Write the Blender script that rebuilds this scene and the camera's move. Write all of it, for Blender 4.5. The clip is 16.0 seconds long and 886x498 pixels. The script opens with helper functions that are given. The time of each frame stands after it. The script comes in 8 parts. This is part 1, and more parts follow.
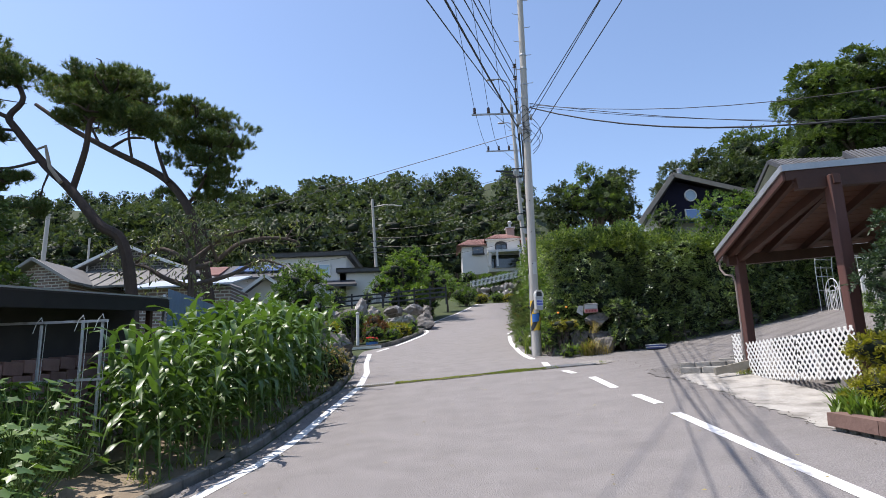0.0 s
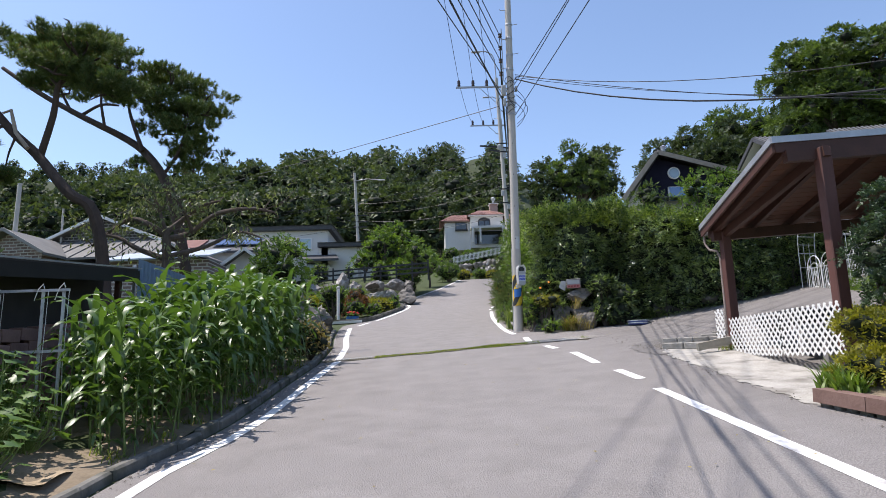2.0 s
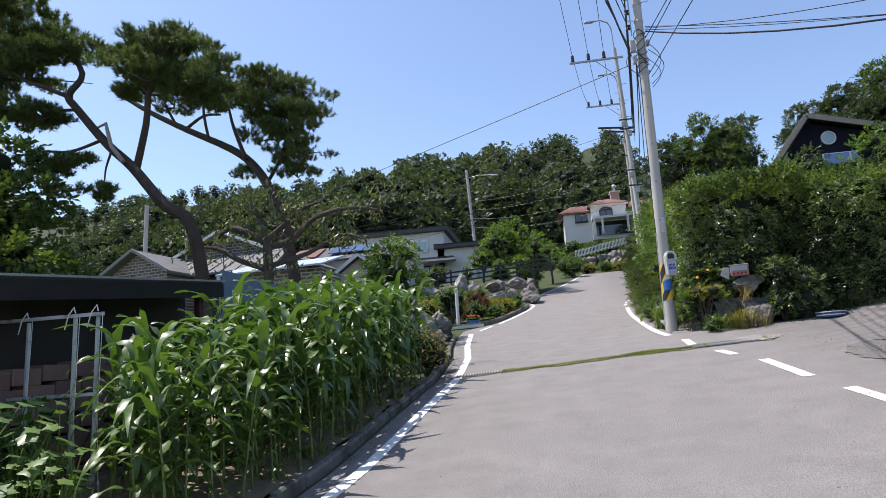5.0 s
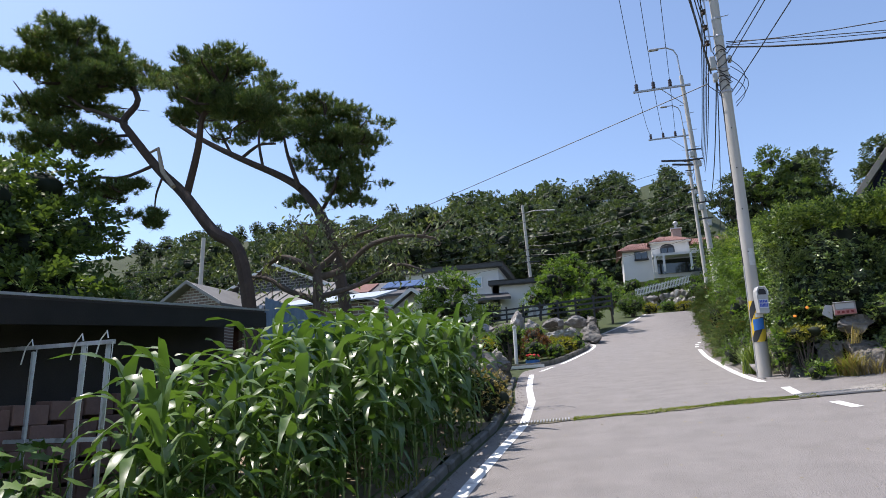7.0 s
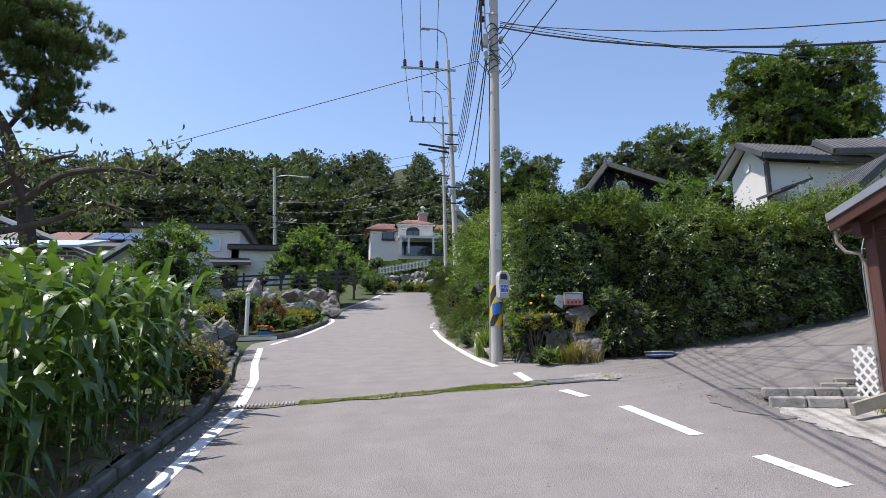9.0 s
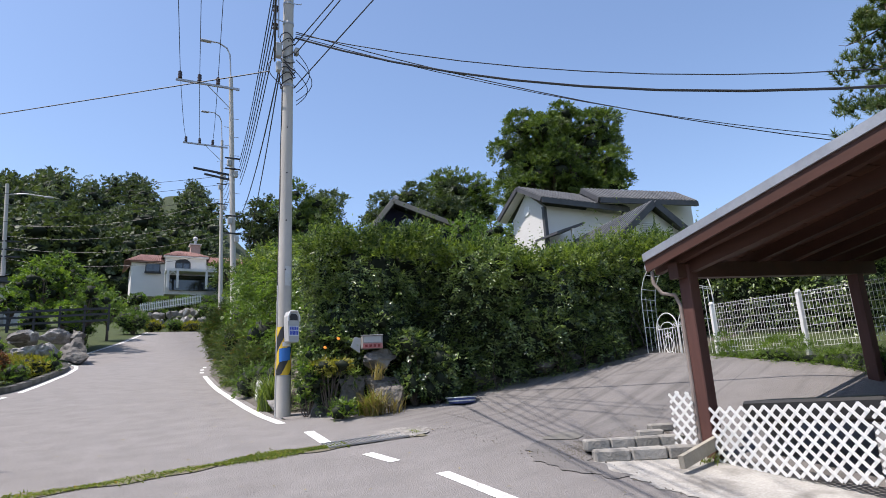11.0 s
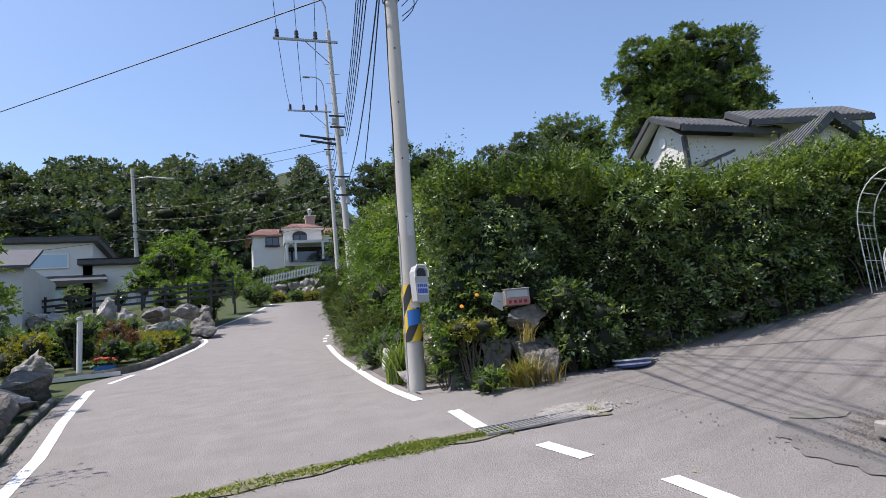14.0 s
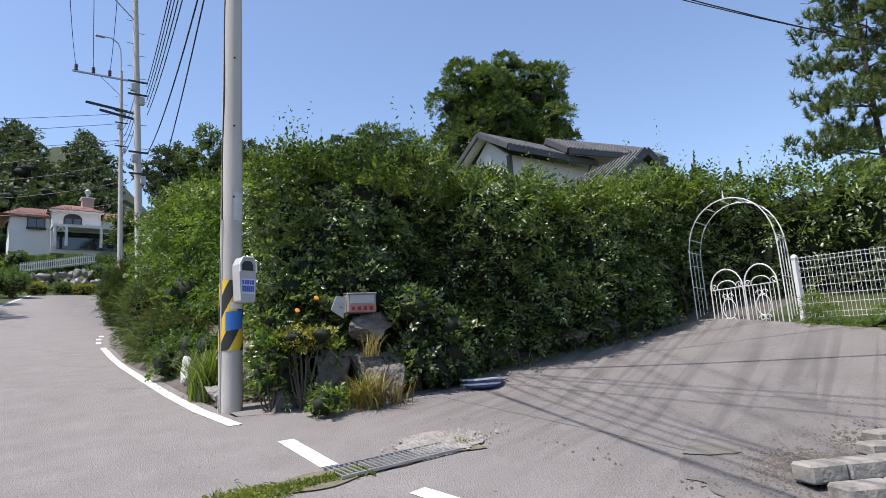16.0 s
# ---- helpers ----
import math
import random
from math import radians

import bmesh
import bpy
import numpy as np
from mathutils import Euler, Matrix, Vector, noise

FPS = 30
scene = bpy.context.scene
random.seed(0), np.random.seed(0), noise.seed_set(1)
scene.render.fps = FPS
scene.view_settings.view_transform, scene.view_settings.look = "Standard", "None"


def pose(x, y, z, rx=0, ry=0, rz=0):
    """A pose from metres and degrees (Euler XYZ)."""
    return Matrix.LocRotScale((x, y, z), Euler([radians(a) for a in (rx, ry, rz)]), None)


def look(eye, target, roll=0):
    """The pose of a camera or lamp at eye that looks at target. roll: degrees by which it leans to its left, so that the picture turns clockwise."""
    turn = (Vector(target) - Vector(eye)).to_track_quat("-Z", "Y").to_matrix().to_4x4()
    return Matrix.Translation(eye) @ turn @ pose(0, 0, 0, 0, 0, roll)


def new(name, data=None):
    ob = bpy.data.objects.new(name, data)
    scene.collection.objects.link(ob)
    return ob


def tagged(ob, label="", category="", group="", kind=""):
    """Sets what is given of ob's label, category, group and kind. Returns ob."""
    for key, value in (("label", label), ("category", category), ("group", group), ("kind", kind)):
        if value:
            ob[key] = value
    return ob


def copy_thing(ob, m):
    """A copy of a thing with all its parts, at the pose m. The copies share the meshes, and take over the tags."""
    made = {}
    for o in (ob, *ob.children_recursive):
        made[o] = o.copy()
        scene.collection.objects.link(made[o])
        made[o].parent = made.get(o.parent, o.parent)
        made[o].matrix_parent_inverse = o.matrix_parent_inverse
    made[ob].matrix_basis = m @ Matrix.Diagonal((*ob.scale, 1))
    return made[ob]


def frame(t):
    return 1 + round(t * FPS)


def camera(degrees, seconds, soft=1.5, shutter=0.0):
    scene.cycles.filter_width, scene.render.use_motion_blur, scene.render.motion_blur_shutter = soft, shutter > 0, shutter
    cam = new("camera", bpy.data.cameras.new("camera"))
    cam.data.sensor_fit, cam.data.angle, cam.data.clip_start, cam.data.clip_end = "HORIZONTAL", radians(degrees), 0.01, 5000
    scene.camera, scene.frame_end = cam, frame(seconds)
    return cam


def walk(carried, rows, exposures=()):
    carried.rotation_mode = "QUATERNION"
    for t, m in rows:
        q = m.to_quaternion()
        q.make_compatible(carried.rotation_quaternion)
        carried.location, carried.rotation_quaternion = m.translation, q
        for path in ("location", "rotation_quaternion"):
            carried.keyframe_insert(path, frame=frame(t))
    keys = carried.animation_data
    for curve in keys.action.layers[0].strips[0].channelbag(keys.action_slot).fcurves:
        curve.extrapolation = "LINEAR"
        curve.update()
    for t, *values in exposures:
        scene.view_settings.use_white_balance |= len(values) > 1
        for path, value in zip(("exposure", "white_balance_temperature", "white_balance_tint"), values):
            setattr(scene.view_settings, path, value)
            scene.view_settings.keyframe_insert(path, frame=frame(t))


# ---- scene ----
cam = camera(69.1, 16.0, soft=0.6)
PATH = [
    (0, (0.219, 0.3, 1.539), (0.214, 2.257, 1.955), -2.0),
    (0.5, (0.217, 0.271, 1.515), (0.244, 2.227, 1.927), -1.5),
    (1, (0.211, 0.302, 1.518), (0.231, 2.265, 1.9), -1.2),
    (1.5, (0.21, 0.358, 1.5), (0.24, 2.325, 1.861), -1.7),
    (2, (0.261, 0.635, 1.518), (0.306, 2.605, 1.86), -1.7),
    (2.5, (0.249, 0.929, 1.553), (0.274, 2.905, 1.862), -1.8),
    (3, (0.122, 1.288, 1.607), (0.133, 3.265, 1.912), -2.5),
    (3.5, (0.067, 1.631, 1.623), (0.084, 3.61, 1.911), -2.2),
    (4, (0.103, 2.228, 1.714), (0.051, 4.204, 2.021), -3.0),
    (4.5, (0.006, 2.733, 1.754), (-0.206, 4.695, 2.083), -4.2),
    (5, (0.0, 3.212, 1.839), (-0.316, 5.155, 2.195), -3.6),
    (5.2, (-0.037, 3.391, 1.861), (-0.393, 5.327, 2.216), -4.0),
    (7.3, (-0.447, 4.573, 1.923), (-0.913, 6.456, 2.409), -2.0),
    (7.5, (-0.456, 4.717, 1.92), (-0.881, 6.614, 2.387), -1.3),
    (8, (-0.542, 5.239, 1.984), (-0.665, 7.177, 2.465), -0.7),
    (8.5, (-0.497, 5.702, 2.044), (-0.301, 7.64, 2.495), -0.5),
    (9, (-0.447, 6.109, 2.064), (-0.149, 8.049, 2.446), -0.5),
    (9.5, (-0.384, 6.53, 2.154), (0.089, 8.428, 2.569), -0.7),
    (10, (-0.295, 6.962, 2.198), (0.397, 8.784, 2.649), -0.2),
    (10.2, (-0.291, 7.125, 2.253), (0.481, 8.909, 2.722), -1.7),
    (12.3, (-0.109, 8.726, 2.436), (0.903, 10.385, 2.908), -3.0),
    (12.5, (-0.057, 8.954, 2.451), (0.951, 10.613, 2.932), -3.1),
    (13, (0.011, 9.42, 2.474), (0.987, 11.108, 2.919), -5.3),
    (13.5, (0.161, 9.858, 2.535), (0.936, 11.651, 2.967), -6.5),
    (14, (0.149, 10.14, 2.576), (0.775, 12.002, 2.952), -5.4),
    (14.5, (0.084, 10.342, 2.638), (0.75, 12.188, 3.024), -2.8),
    (15, (0.165, 10.794, 2.716), (1.06, 12.542, 3.09), -3.8),
    (15.5, (0.166, 11.293, 2.733), (1.2, 12.966, 3.095), -2.1),
    (16, (0.159, 11.765, 2.743), (1.33, 13.348, 3.097), -3.9),
]

walk(cam, [(t, look(eye, target, roll)) for t, eye, target, roll in PATH])

# ---- sky and sun ----
SUN_ELEV, SUN_AZ = 64.0, (-0.985, 0.17)
world = bpy.data.worlds.new("sky")
scene.world = world
world.use_nodes = True
wn = world.node_tree
sky = wn.nodes.new("ShaderNodeTexSky")
sky.sky_type = "NISHITA"
sky.sun_disc = False
sky.sun_elevation = radians(SUN_ELEV)
sky.sun_rotation = math.atan2(SUN_AZ[0], SUN_AZ[1])
sky.air_density, sky.dust_density, sky.ozone_density = 1.0, 0.8, 2.0
wn.links.new(sky.outputs[0], wn.nodes["Background"].inputs[0])
wn.nodes["Background"].inputs[1].default_value = 0.108
sun = new("sun", bpy.data.lights.new("sun", "SUN"))
sun.data.energy, sun.data.angle, sun.data.color = 3.3, radians(0.55), (1.0, 0.94, 0.86)
ce = math.cos(radians(SUN_ELEV))
sun_way = Vector((SUN_AZ[0] * ce, SUN_AZ[1] * ce, math.sin(radians(SUN_ELEV))))
sun.matrix_world = look(sun_way * 60, (0, 0, 0))
scene.view_settings.exposure = 1.0
scene.view_settings.use_white_balance = True
scene.view_settings.white_balance_tint = 14.5
scene.view_settings.white_balance_temperature = 6430.0

# ---- building blocks ----
rng = np.random.default_rng(7)


def mesh_np(name, v, f, mat=None, smooth=False):
    """A mesh from arrays of corners and of faces (all with the same number of corners)."""
    v, f = np.asarray(v, float).reshape(-1, 3), np.asarray(f, int)
    me = bpy.data.meshes.new(name)
    k = f.shape[1]
    me.vertices.add(len(v))
    me.vertices.foreach_set("co", v.ravel())
    me.loops.add(f.size)
    me.loops.foreach_set("vertex_index", f.ravel())
    me.polygons.add(len(f))
    me.polygons.foreach_set("loop_start", np.arange(len(f)) * k)
    if smooth:
        me.polygons.foreach_set("use_smooth", np.ones(len(f), bool))
    me.update(calc_edges=True)
    me.validate()
    if mat:
        me.materials.append(mat)
    return me


class Shape:
    """Gathers corners and faces of one mesh."""

    def __init__(self):
        self.v, self.f = [], []

    def add(self, v, f):
        n = len(self.v)
        self.v += [tuple(p) for p in v]
        self.f += [tuple(i + n for i in q) for q in f]
        return self

    def box(self, c, s, rz=0.0, rx=0.0, ry=0.0, bev=0.0):
        bm = bmesh.new()
        bmesh.ops.create_cube(bm, size=1.0)
        bmesh.ops.scale(bm, vec=s, verts=bm.verts)
        if bev:
            bmesh.ops.bevel(bm, geom=bm.edges[:], offset=bev, segments=1, affect="EDGES", profile=0.5)
        m = Matrix.Translation(c) @ Euler((radians(rx), radians(ry), radians(rz))).to_matrix().to_4x4()
        bm.verts.index_update()
        self.add([m @ p.co for p in bm.verts], [[p.index for p in q.verts] for q in bm.faces])
        bm.free()
        return self

    def beam(self, a, b, w, h, up=(0, 0, 1)):
        """A square bar from a to b."""
        a, b, up = Vector(a), Vector(b), Vector(up)
        d = (b - a).normalized()
        s = d.cross(up).normalized() if abs(d.dot(up)) < 0.99 else d.cross(Vector((1, 0, 0))).normalized()
        u = s.cross(d)
        v = [e + s * (i * w / 2) + u * (j * h / 2) for e in (a, b) for i, j in ((-1, -1), (1, -1), (1, 1), (-1, 1))]
        return self.add(v, [(3, 2, 1, 0), (4, 5, 6, 7), (0, 1, 5, 4), (1, 2, 6, 5), (2, 3, 7, 6), (3, 0, 4, 7)])

    def tube(self, pts, r, n=8, cap=True):
        """A round bar along points; r: one radius or one for each point."""
        pts = [Vector(p) for p in pts]
        r = [r] * len(pts) if not hasattr(r, "__len__") else r
        v, f, side = [], [], None
        for i, p in enumerate(pts):
            d = (pts[min(i + 1, len(pts) - 1)] - pts[max(i - 1, 0)]).normalized()
            if side is None:
                side = d.orthogonal().normalized()
            side = (side - d * side.dot(d)).normalized()
            other = d.cross(side)
            for k in range(n):
                a = 2 * math.pi * k / n
                v.append(p + (side * math.cos(a) + other * math.sin(a)) * r[i])
        for i in range(len(pts) - 1):
            for k in range(n):
                f.append((i * n + k, i * n + (k + 1) % n, (i + 1) * n + (k + 1) % n, (i + 1) * n + k))
        if cap:
            f += [tuple(range(n - 1, -1, -1)), tuple((len(pts) - 1) * n + k for k in range(n))]
        return self.add(v, f)

    def lathe(self, c, profile, n=16):
        """A turned body round the upright axis through c; profile: (radius, height) rows."""
        v, f = [], []
        for r, h in profile:
            for k in range(n):
                a = 2 * math.pi * k / n
                v.append((c[0] + r * math.cos(a), c[1] + r * math.sin(a), c[2] + h))
        for i in range(len(profile) - 1):
            for k in range(n):
                f.append((i * n + k, i * n + (k + 1) % n, (i + 1) * n + (k + 1) % n, (i + 1) * n + k))
        f += [tuple(range(n - 1, -1, -1)), tuple((len(profile) - 1) * n + k for k in range(n))]
        return self.add(v, f)

    def slab(self, top, thick, down=(0, 0, -1)):
        """A plate under an outline of corners."""
        d = Vector(down) * thick
        n = len(top)
        v = [Vector(p) for p in top] + [Vector(p) + d for p in top]
        f = [tuple(range(n)), tuple(range(2 * n - 1, n - 1, -1))]
        f += [(i, n + i, n + (i + 1) % n, (i + 1) % n) for i in range(n)]
        return self.add(v, f)

    def mesh(self, name, mat=None, smooth=False):
        me = bpy.data.meshes.new(name)
        me.from_pydata(self.v, [], self.f)
        bm = bmesh.new()
        bm.from_mesh(me)
        bmesh.ops.remove_doubles(bm, verts=bm.verts, dist=0.0001)
        bmesh.ops.recalc_face_normals(bm, faces=bm.faces)
        bm.to_mesh(me)
        bm.free()
        if smooth:
            me.polygons.foreach_set("use_smooth", np.ones(len(me.polygons), bool))
            me.set_sharp_from_angle(angle=radians(40))
        if mat:
            me.materials.append(mat)
        return me


def thing(name, label, category, at=(0, 0, 0), rz=0.0, group="", kind=""):
    ob = new(name)
    ob.matrix_basis = pose(*at, 0, 0, rz)
    return tagged(ob, label, category, group, kind)


def part(name, shape, mat, parent=None, label="", smooth=False):
    """One mesh object from a Shape or a mesh, under a thing or a part."""
    me = shape.mesh(name, mat, smooth) if isinstance(shape, Shape) else shape
    ob = new(name, me)
    ob.parent = parent
    return tagged(ob, label)


def setting(name, shape, mat, label, category, smooth=False):
    return tagged(part(name, shape, mat, None, "", smooth), label, category, "", "structure")


# ---- materials ----
def material(name, low, high, scale=6.0, rough=0.8, bump=0.2, fine=60.0, metal=0.0, stain=None, stain_scale=0.6, stain_at=0.55, detail=6.0, island=0.0, dist=0.02, objvar=0.0, stretch=(1, 1, 1), spec=0.4, grit=0.45, streak=None):
    """A surface whose colour runs from low to high with noise at two sizes, with stains and fine relief."""
    m = bpy.data.materials.new(name)
    m.use_nodes = True
    t, b = m.node_tree, m.node_tree.nodes["Principled BSDF"]
    nd, ln = t.nodes.new, t.links.new
    co = nd("ShaderNodeTexCoord")
    mp = nd("ShaderNodeMapping")
    mp.inputs["Scale"].default_value = stretch
    geo = nd("ShaderNodeNewGeometry")
    ln(geo.outputs["Position"], mp.inputs[0])
    n1, n2 = nd("ShaderNodeTexNoise"), nd("ShaderNodeTexNoise")
    n1.inputs["Scale"].default_value, n1.inputs["Detail"].default_value = scale, detail
    n2.inputs["Scale"].default_value, n2.inputs["Detail"].default_value = fine, 3.0
    ln(mp.outputs[0], n1.inputs[0]), ln(mp.outputs[0], n2.inputs[0])
    mixf = nd("ShaderNodeMath")
    mixf.operation = "MULTIPLY_ADD"
    ln(n2.outputs[0], mixf.inputs[0])
    mixf.inputs[1].default_value = grit
    half = nd("ShaderNodeMath")
    half.operation = "MULTIPLY_ADD"
    ln(n1.outputs[0], half.inputs[0])
    half.inputs[1].default_value, half.inputs[2].default_value = 1.1, -0.05 - grit / 2
    ln(half.outputs[0], mixf.inputs[2])
    last = mixf.outputs[0]
    if island or objvar:
        src = geo.outputs["Random Per Island"] if island else nd("ShaderNodeObjectInfo").outputs["Random"]
        add = nd("ShaderNodeMath")
        add.operation = "MULTIPLY_ADD"
        ln(src, add.inputs[0])
        add.inputs[1].default_value = island or objvar
        off = nd("ShaderNodeMath")
        off.operation = "SUBTRACT"
        ln(last, off.inputs[0])
        off.inputs[1].default_value = (island or objvar) / 2
        ln(off.outputs[0], add.inputs[2])
        last = add.outputs[0]
    mix = nd("ShaderNodeMix")
    mix.data_type, mix.clamp_factor = "RGBA", True
    ln(last, mix.inputs[0])
    mix.inputs[6].default_value, mix.inputs[7].default_value = (*low, 1), (*high, 1)
    colour = mix.outputs[2]
    if stain:
        n3 = nd("ShaderNodeTexNoise")
        n3.inputs["Scale"].default_value, n3.inputs["Detail"].default_value = stain_scale, 5.0
        ln(mp.outputs[0], n3.inputs[0])
        ramp = nd("ShaderNodeMapRange")
        ln(n3.outputs[0], ramp.inputs[0])
        ramp.inputs[1].default_value, ramp.inputs[2].default_value = stain_at, stain_at + 0.18
        mx = nd("ShaderNodeMix")
        mx.data_type = "RGBA"
        ln(ramp.outputs[0], mx.inputs[0])
        ln(colour, mx.inputs[6])
        mx.inputs[7].default_value = (*stain, 1)
        colour = mx.outputs[2]
    if streak:
        # dark marks drawn out along one way, as wheels leave them
        turn, along, across = streak
        mt = nd("ShaderNodeMapping")
        mt.inputs["Rotation"].default_value = (0, 0, -radians(turn))
        ms_ = nd("ShaderNodeMapping")
        ms_.inputs["Scale"].default_value = (along, across, 0.0)
        n4 = nd("ShaderNodeTexNoise")
        n4.inputs["Scale"].default_value, n4.inputs["Detail"].default_value, n4.inputs["Distortion"].default_value = 1.6, 6.0, 0.3
        ln(geo.outputs["Position"], mt.inputs[0]), ln(mt.outputs[0], ms_.inputs[0]), ln(ms_.outputs[0], n4.inputs[0])
        rs = nd("ShaderNodeMapRange")
        ln(n4.outputs[0], rs.inputs[0])
        rs.inputs[1].default_value, rs.inputs[2].default_value, rs.inputs[3].default_value, rs.inputs[4].default_value = 0.47, 0.62, 0.84, 0.62
        dk = nd("ShaderNodeMix")
        dk.data_type, dk.blend_type = "RGBA", "MULTIPLY"
        # the turning traffic keeps to the mouth of the side road
        sx, edge = nd("ShaderNodeSeparateXYZ"), nd("ShaderNodeMapRange")
        wander = nd("ShaderNodeMath")
        wander.operation = "MULTIPLY_ADD"
        ln(geo.outputs["Position"], sx.inputs[0]), ln(n1.outputs[0], wander.inputs[0])
        wander.inputs[1].default_value = 2.0
        ln(sx.outputs[0], wander.inputs[2]), ln(wander.outputs[0], edge.inputs[0])
        edge.interpolation_type = "SMOOTHSTEP"
        edge.inputs[1].default_value, edge.inputs[2].default_value = 4.0, 7.5
        ln(edge.outputs[0], dk.inputs[0])
        ln(colour, dk.inputs[6]), ln(rs.outputs[0], dk.inputs[7])
        colour = dk.outputs[2]
    ln(colour, b.inputs["Base Color"])
    b.inputs["Roughness"].default_value, b.inputs["Metallic"].default_value = rough, metal
    b.inputs["Specular IOR Level"].default_value = spec
    if bump:
        bp = nd("ShaderNodeBump")
        bp.inputs["Strength"].default_value, bp.inputs["Distance"].default_value = bump, dist
        ln(mixf.outputs[0], bp.inputs["Height"])
        ln(bp.outputs[0], b.inputs["Normal"])
    return m


def leaf_material(name, dark, light, through_light=0.35, rough=0.45, patch=0.5, vary=0.9, dry=None, spec=0.4):
    """Leaves: colour differs from leaf to leaf and from patch to patch, and light comes through."""
    m = bpy.data.materials.new(name)
    m.use_nodes = True
    t, b = m.node_tree, m.node_tree.nodes["Principled BSDF"]
    nd, ln = t.nodes.new, t.links.new
    geo = nd("ShaderNodeNewGeometry")
    no = nd("ShaderNodeTexNoise")
    no.inputs["Scale"].default_value = patch
    ln(geo.outputs["Position"], no.inputs[0])
    add = nd("ShaderNodeMath")
    add.operation = "MULTIPLY_ADD"
    ln(geo.outputs["Random Per Island"], add.inputs[0])
    add.inputs[1].default_value = vary
    sub = nd("ShaderNodeMath")
    sub.operation = "MULTIPLY_ADD"
    ln(no.outputs[0], sub.inputs[0])
    sub.inputs[1].default_value, sub.inputs[2].default_value = 1.2, -0.1 - vary / 2
    ln(sub.outputs[0], add.inputs[2])
    mix = nd("ShaderNodeMix")
    mix.data_type, mix.clamp_factor = "RGBA", True
    ln(add.outputs[0], mix.inputs[0])
    mix.inputs[6].default_value, mix.inputs[7].default_value = (*dark, 1), (*light, 1)
    colour = mix.outputs[2]
    if dry:
        gt = nd("ShaderNodeMath")
        gt.operation = "GREATER_THAN"
        ln(geo.outputs["Random Per Island"], gt.inputs[0])
        gt.inputs[1].default_value = 0.965
        mx = nd("ShaderNodeMix")
        mx.data_type = "RGBA"
        ln(gt.outputs[0], mx.inputs[0])
        ln(colour, mx.inputs[6])
        mx.inputs[7].default_value = (*dry, 1)
        colour = mx.outputs[2]
    ln(colour, b.inputs["Base Color"])
    b.inputs["Roughness"].default_value = rough
    b.inputs["Specular IOR Level"].default_value = spec
    tr = nd("ShaderNodeBsdfTranslucent")
    bright = nd("ShaderNodeMix")
    bright.data_type, bright.blend_type = "RGBA", "MULTIPLY"
    bright.inputs[0].default_value = 1.0
    ln(colour, bright.inputs[6])
    bright.inputs[7].default_value = (1.4, 1.5, 0.6, 1)
    ln(bright.outputs[2], tr.inputs[0])
    ms = nd("ShaderNodeMixShader")
    ms.inputs[0].default_value = through_light
    ln(b.outputs[0], ms.inputs[1]), ln(tr.outputs[0], ms.inputs[2])
    ln(ms.outputs[0], t.nodes["Material Output"].inputs[0])
    return m


def plain(name, colour, rough=0.5, metal=0.0, spec=0.5):
    m = material(name, [c * 0.85 for c in colour], colour, 3.0, rough, 0.08, 40.0, metal, spec=spec)
    return m


ASPHALT = material("asphalt", (0.165, 0.153, 0.145), (0.268, 0.251, 0.239), 2.0, 0.88, 0.9, 70.0, grit=2.8, detail=9.0, stain=(0.215, 0.201, 0.192), stain_scale=0.9, stain_at=0.52, dist=0.008, streak=(18, 0.12, 3.6))
PAINT = material("road_paint", (0.62, 0.62, 0.6), (0.82, 0.82, 0.8), 7.0, 0.7, 0.15, 90.0, stain=(0.34, 0.325, 0.31), stain_scale=6.0, stain_at=0.54)
CONCRETE = material("concrete", (0.22, 0.21, 0.19), (0.47, 0.45, 0.41), 3.2, 0.9, 0.6, 40.0, grit=1.0, stain=(0.17, 0.158, 0.138), stain_scale=2.2, stain_at=0.5, dist=0.01)
POLE = material("pole_concrete", (0.40, 0.375, 0.34), (0.50, 0.47, 0.43), 2.0, 0.85, 0.15, 50.0, stain=(0.33, 0.31, 0.28), stain_scale=0.9, stretch=(1, 1, 0.25))
KERB = material("kerb_concrete", (0.07, 0.068, 0.058), (0.22, 0.21, 0.19), 3.4, 0.95, 0.5, 40.0, stain=(0.07, 0.072, 0.05), stain_scale=2.2, stain_at=0.5)
SOIL = material("soil", (0.13, 0.10, 0.068), (0.3, 0.24, 0.165), 3.0, 0.95, 0.8, 25.0, dist=0.03)
DIRT = material("roadside_dirt", (0.055, 0.049, 0.041), (0.14, 0.125, 0.105), 3.0, 0.95, 0.9, 30.0, grit=0.8, dist=0.03)
TURF = material("turf", (0.022, 0.036, 0.010), (0.062, 0.080, 0.022), 1.2, 0.95, 0.8, 18.0, dist=0.05)
FOREST_FLOOR = material("forest_floor", (0.015, 0.025, 0.008), (0.04, 0.055, 0.018), 0.2, 0.95, 0.6, 3.0, dist=0.3)
ROCK = material("rock", (0.11, 0.105, 0.097), (0.38, 0.36, 0.335), 3.2, 0.9, 1.0, 16.0, grit=0.8, stain=(0.56, 0.54, 0.505), stain_scale=1.6, stain_at=0.56, dist=0.05)
ROCK_DARK = material("dark_rock", (0.06, 0.057, 0.052), (0.21, 0.195, 0.178), 3.2, 0.9, 1.0, 16.0, grit=0.8, stain=(0.24, 0.225, 0.2), stain_scale=1.8, stain_at=0.57, dist=0.05)
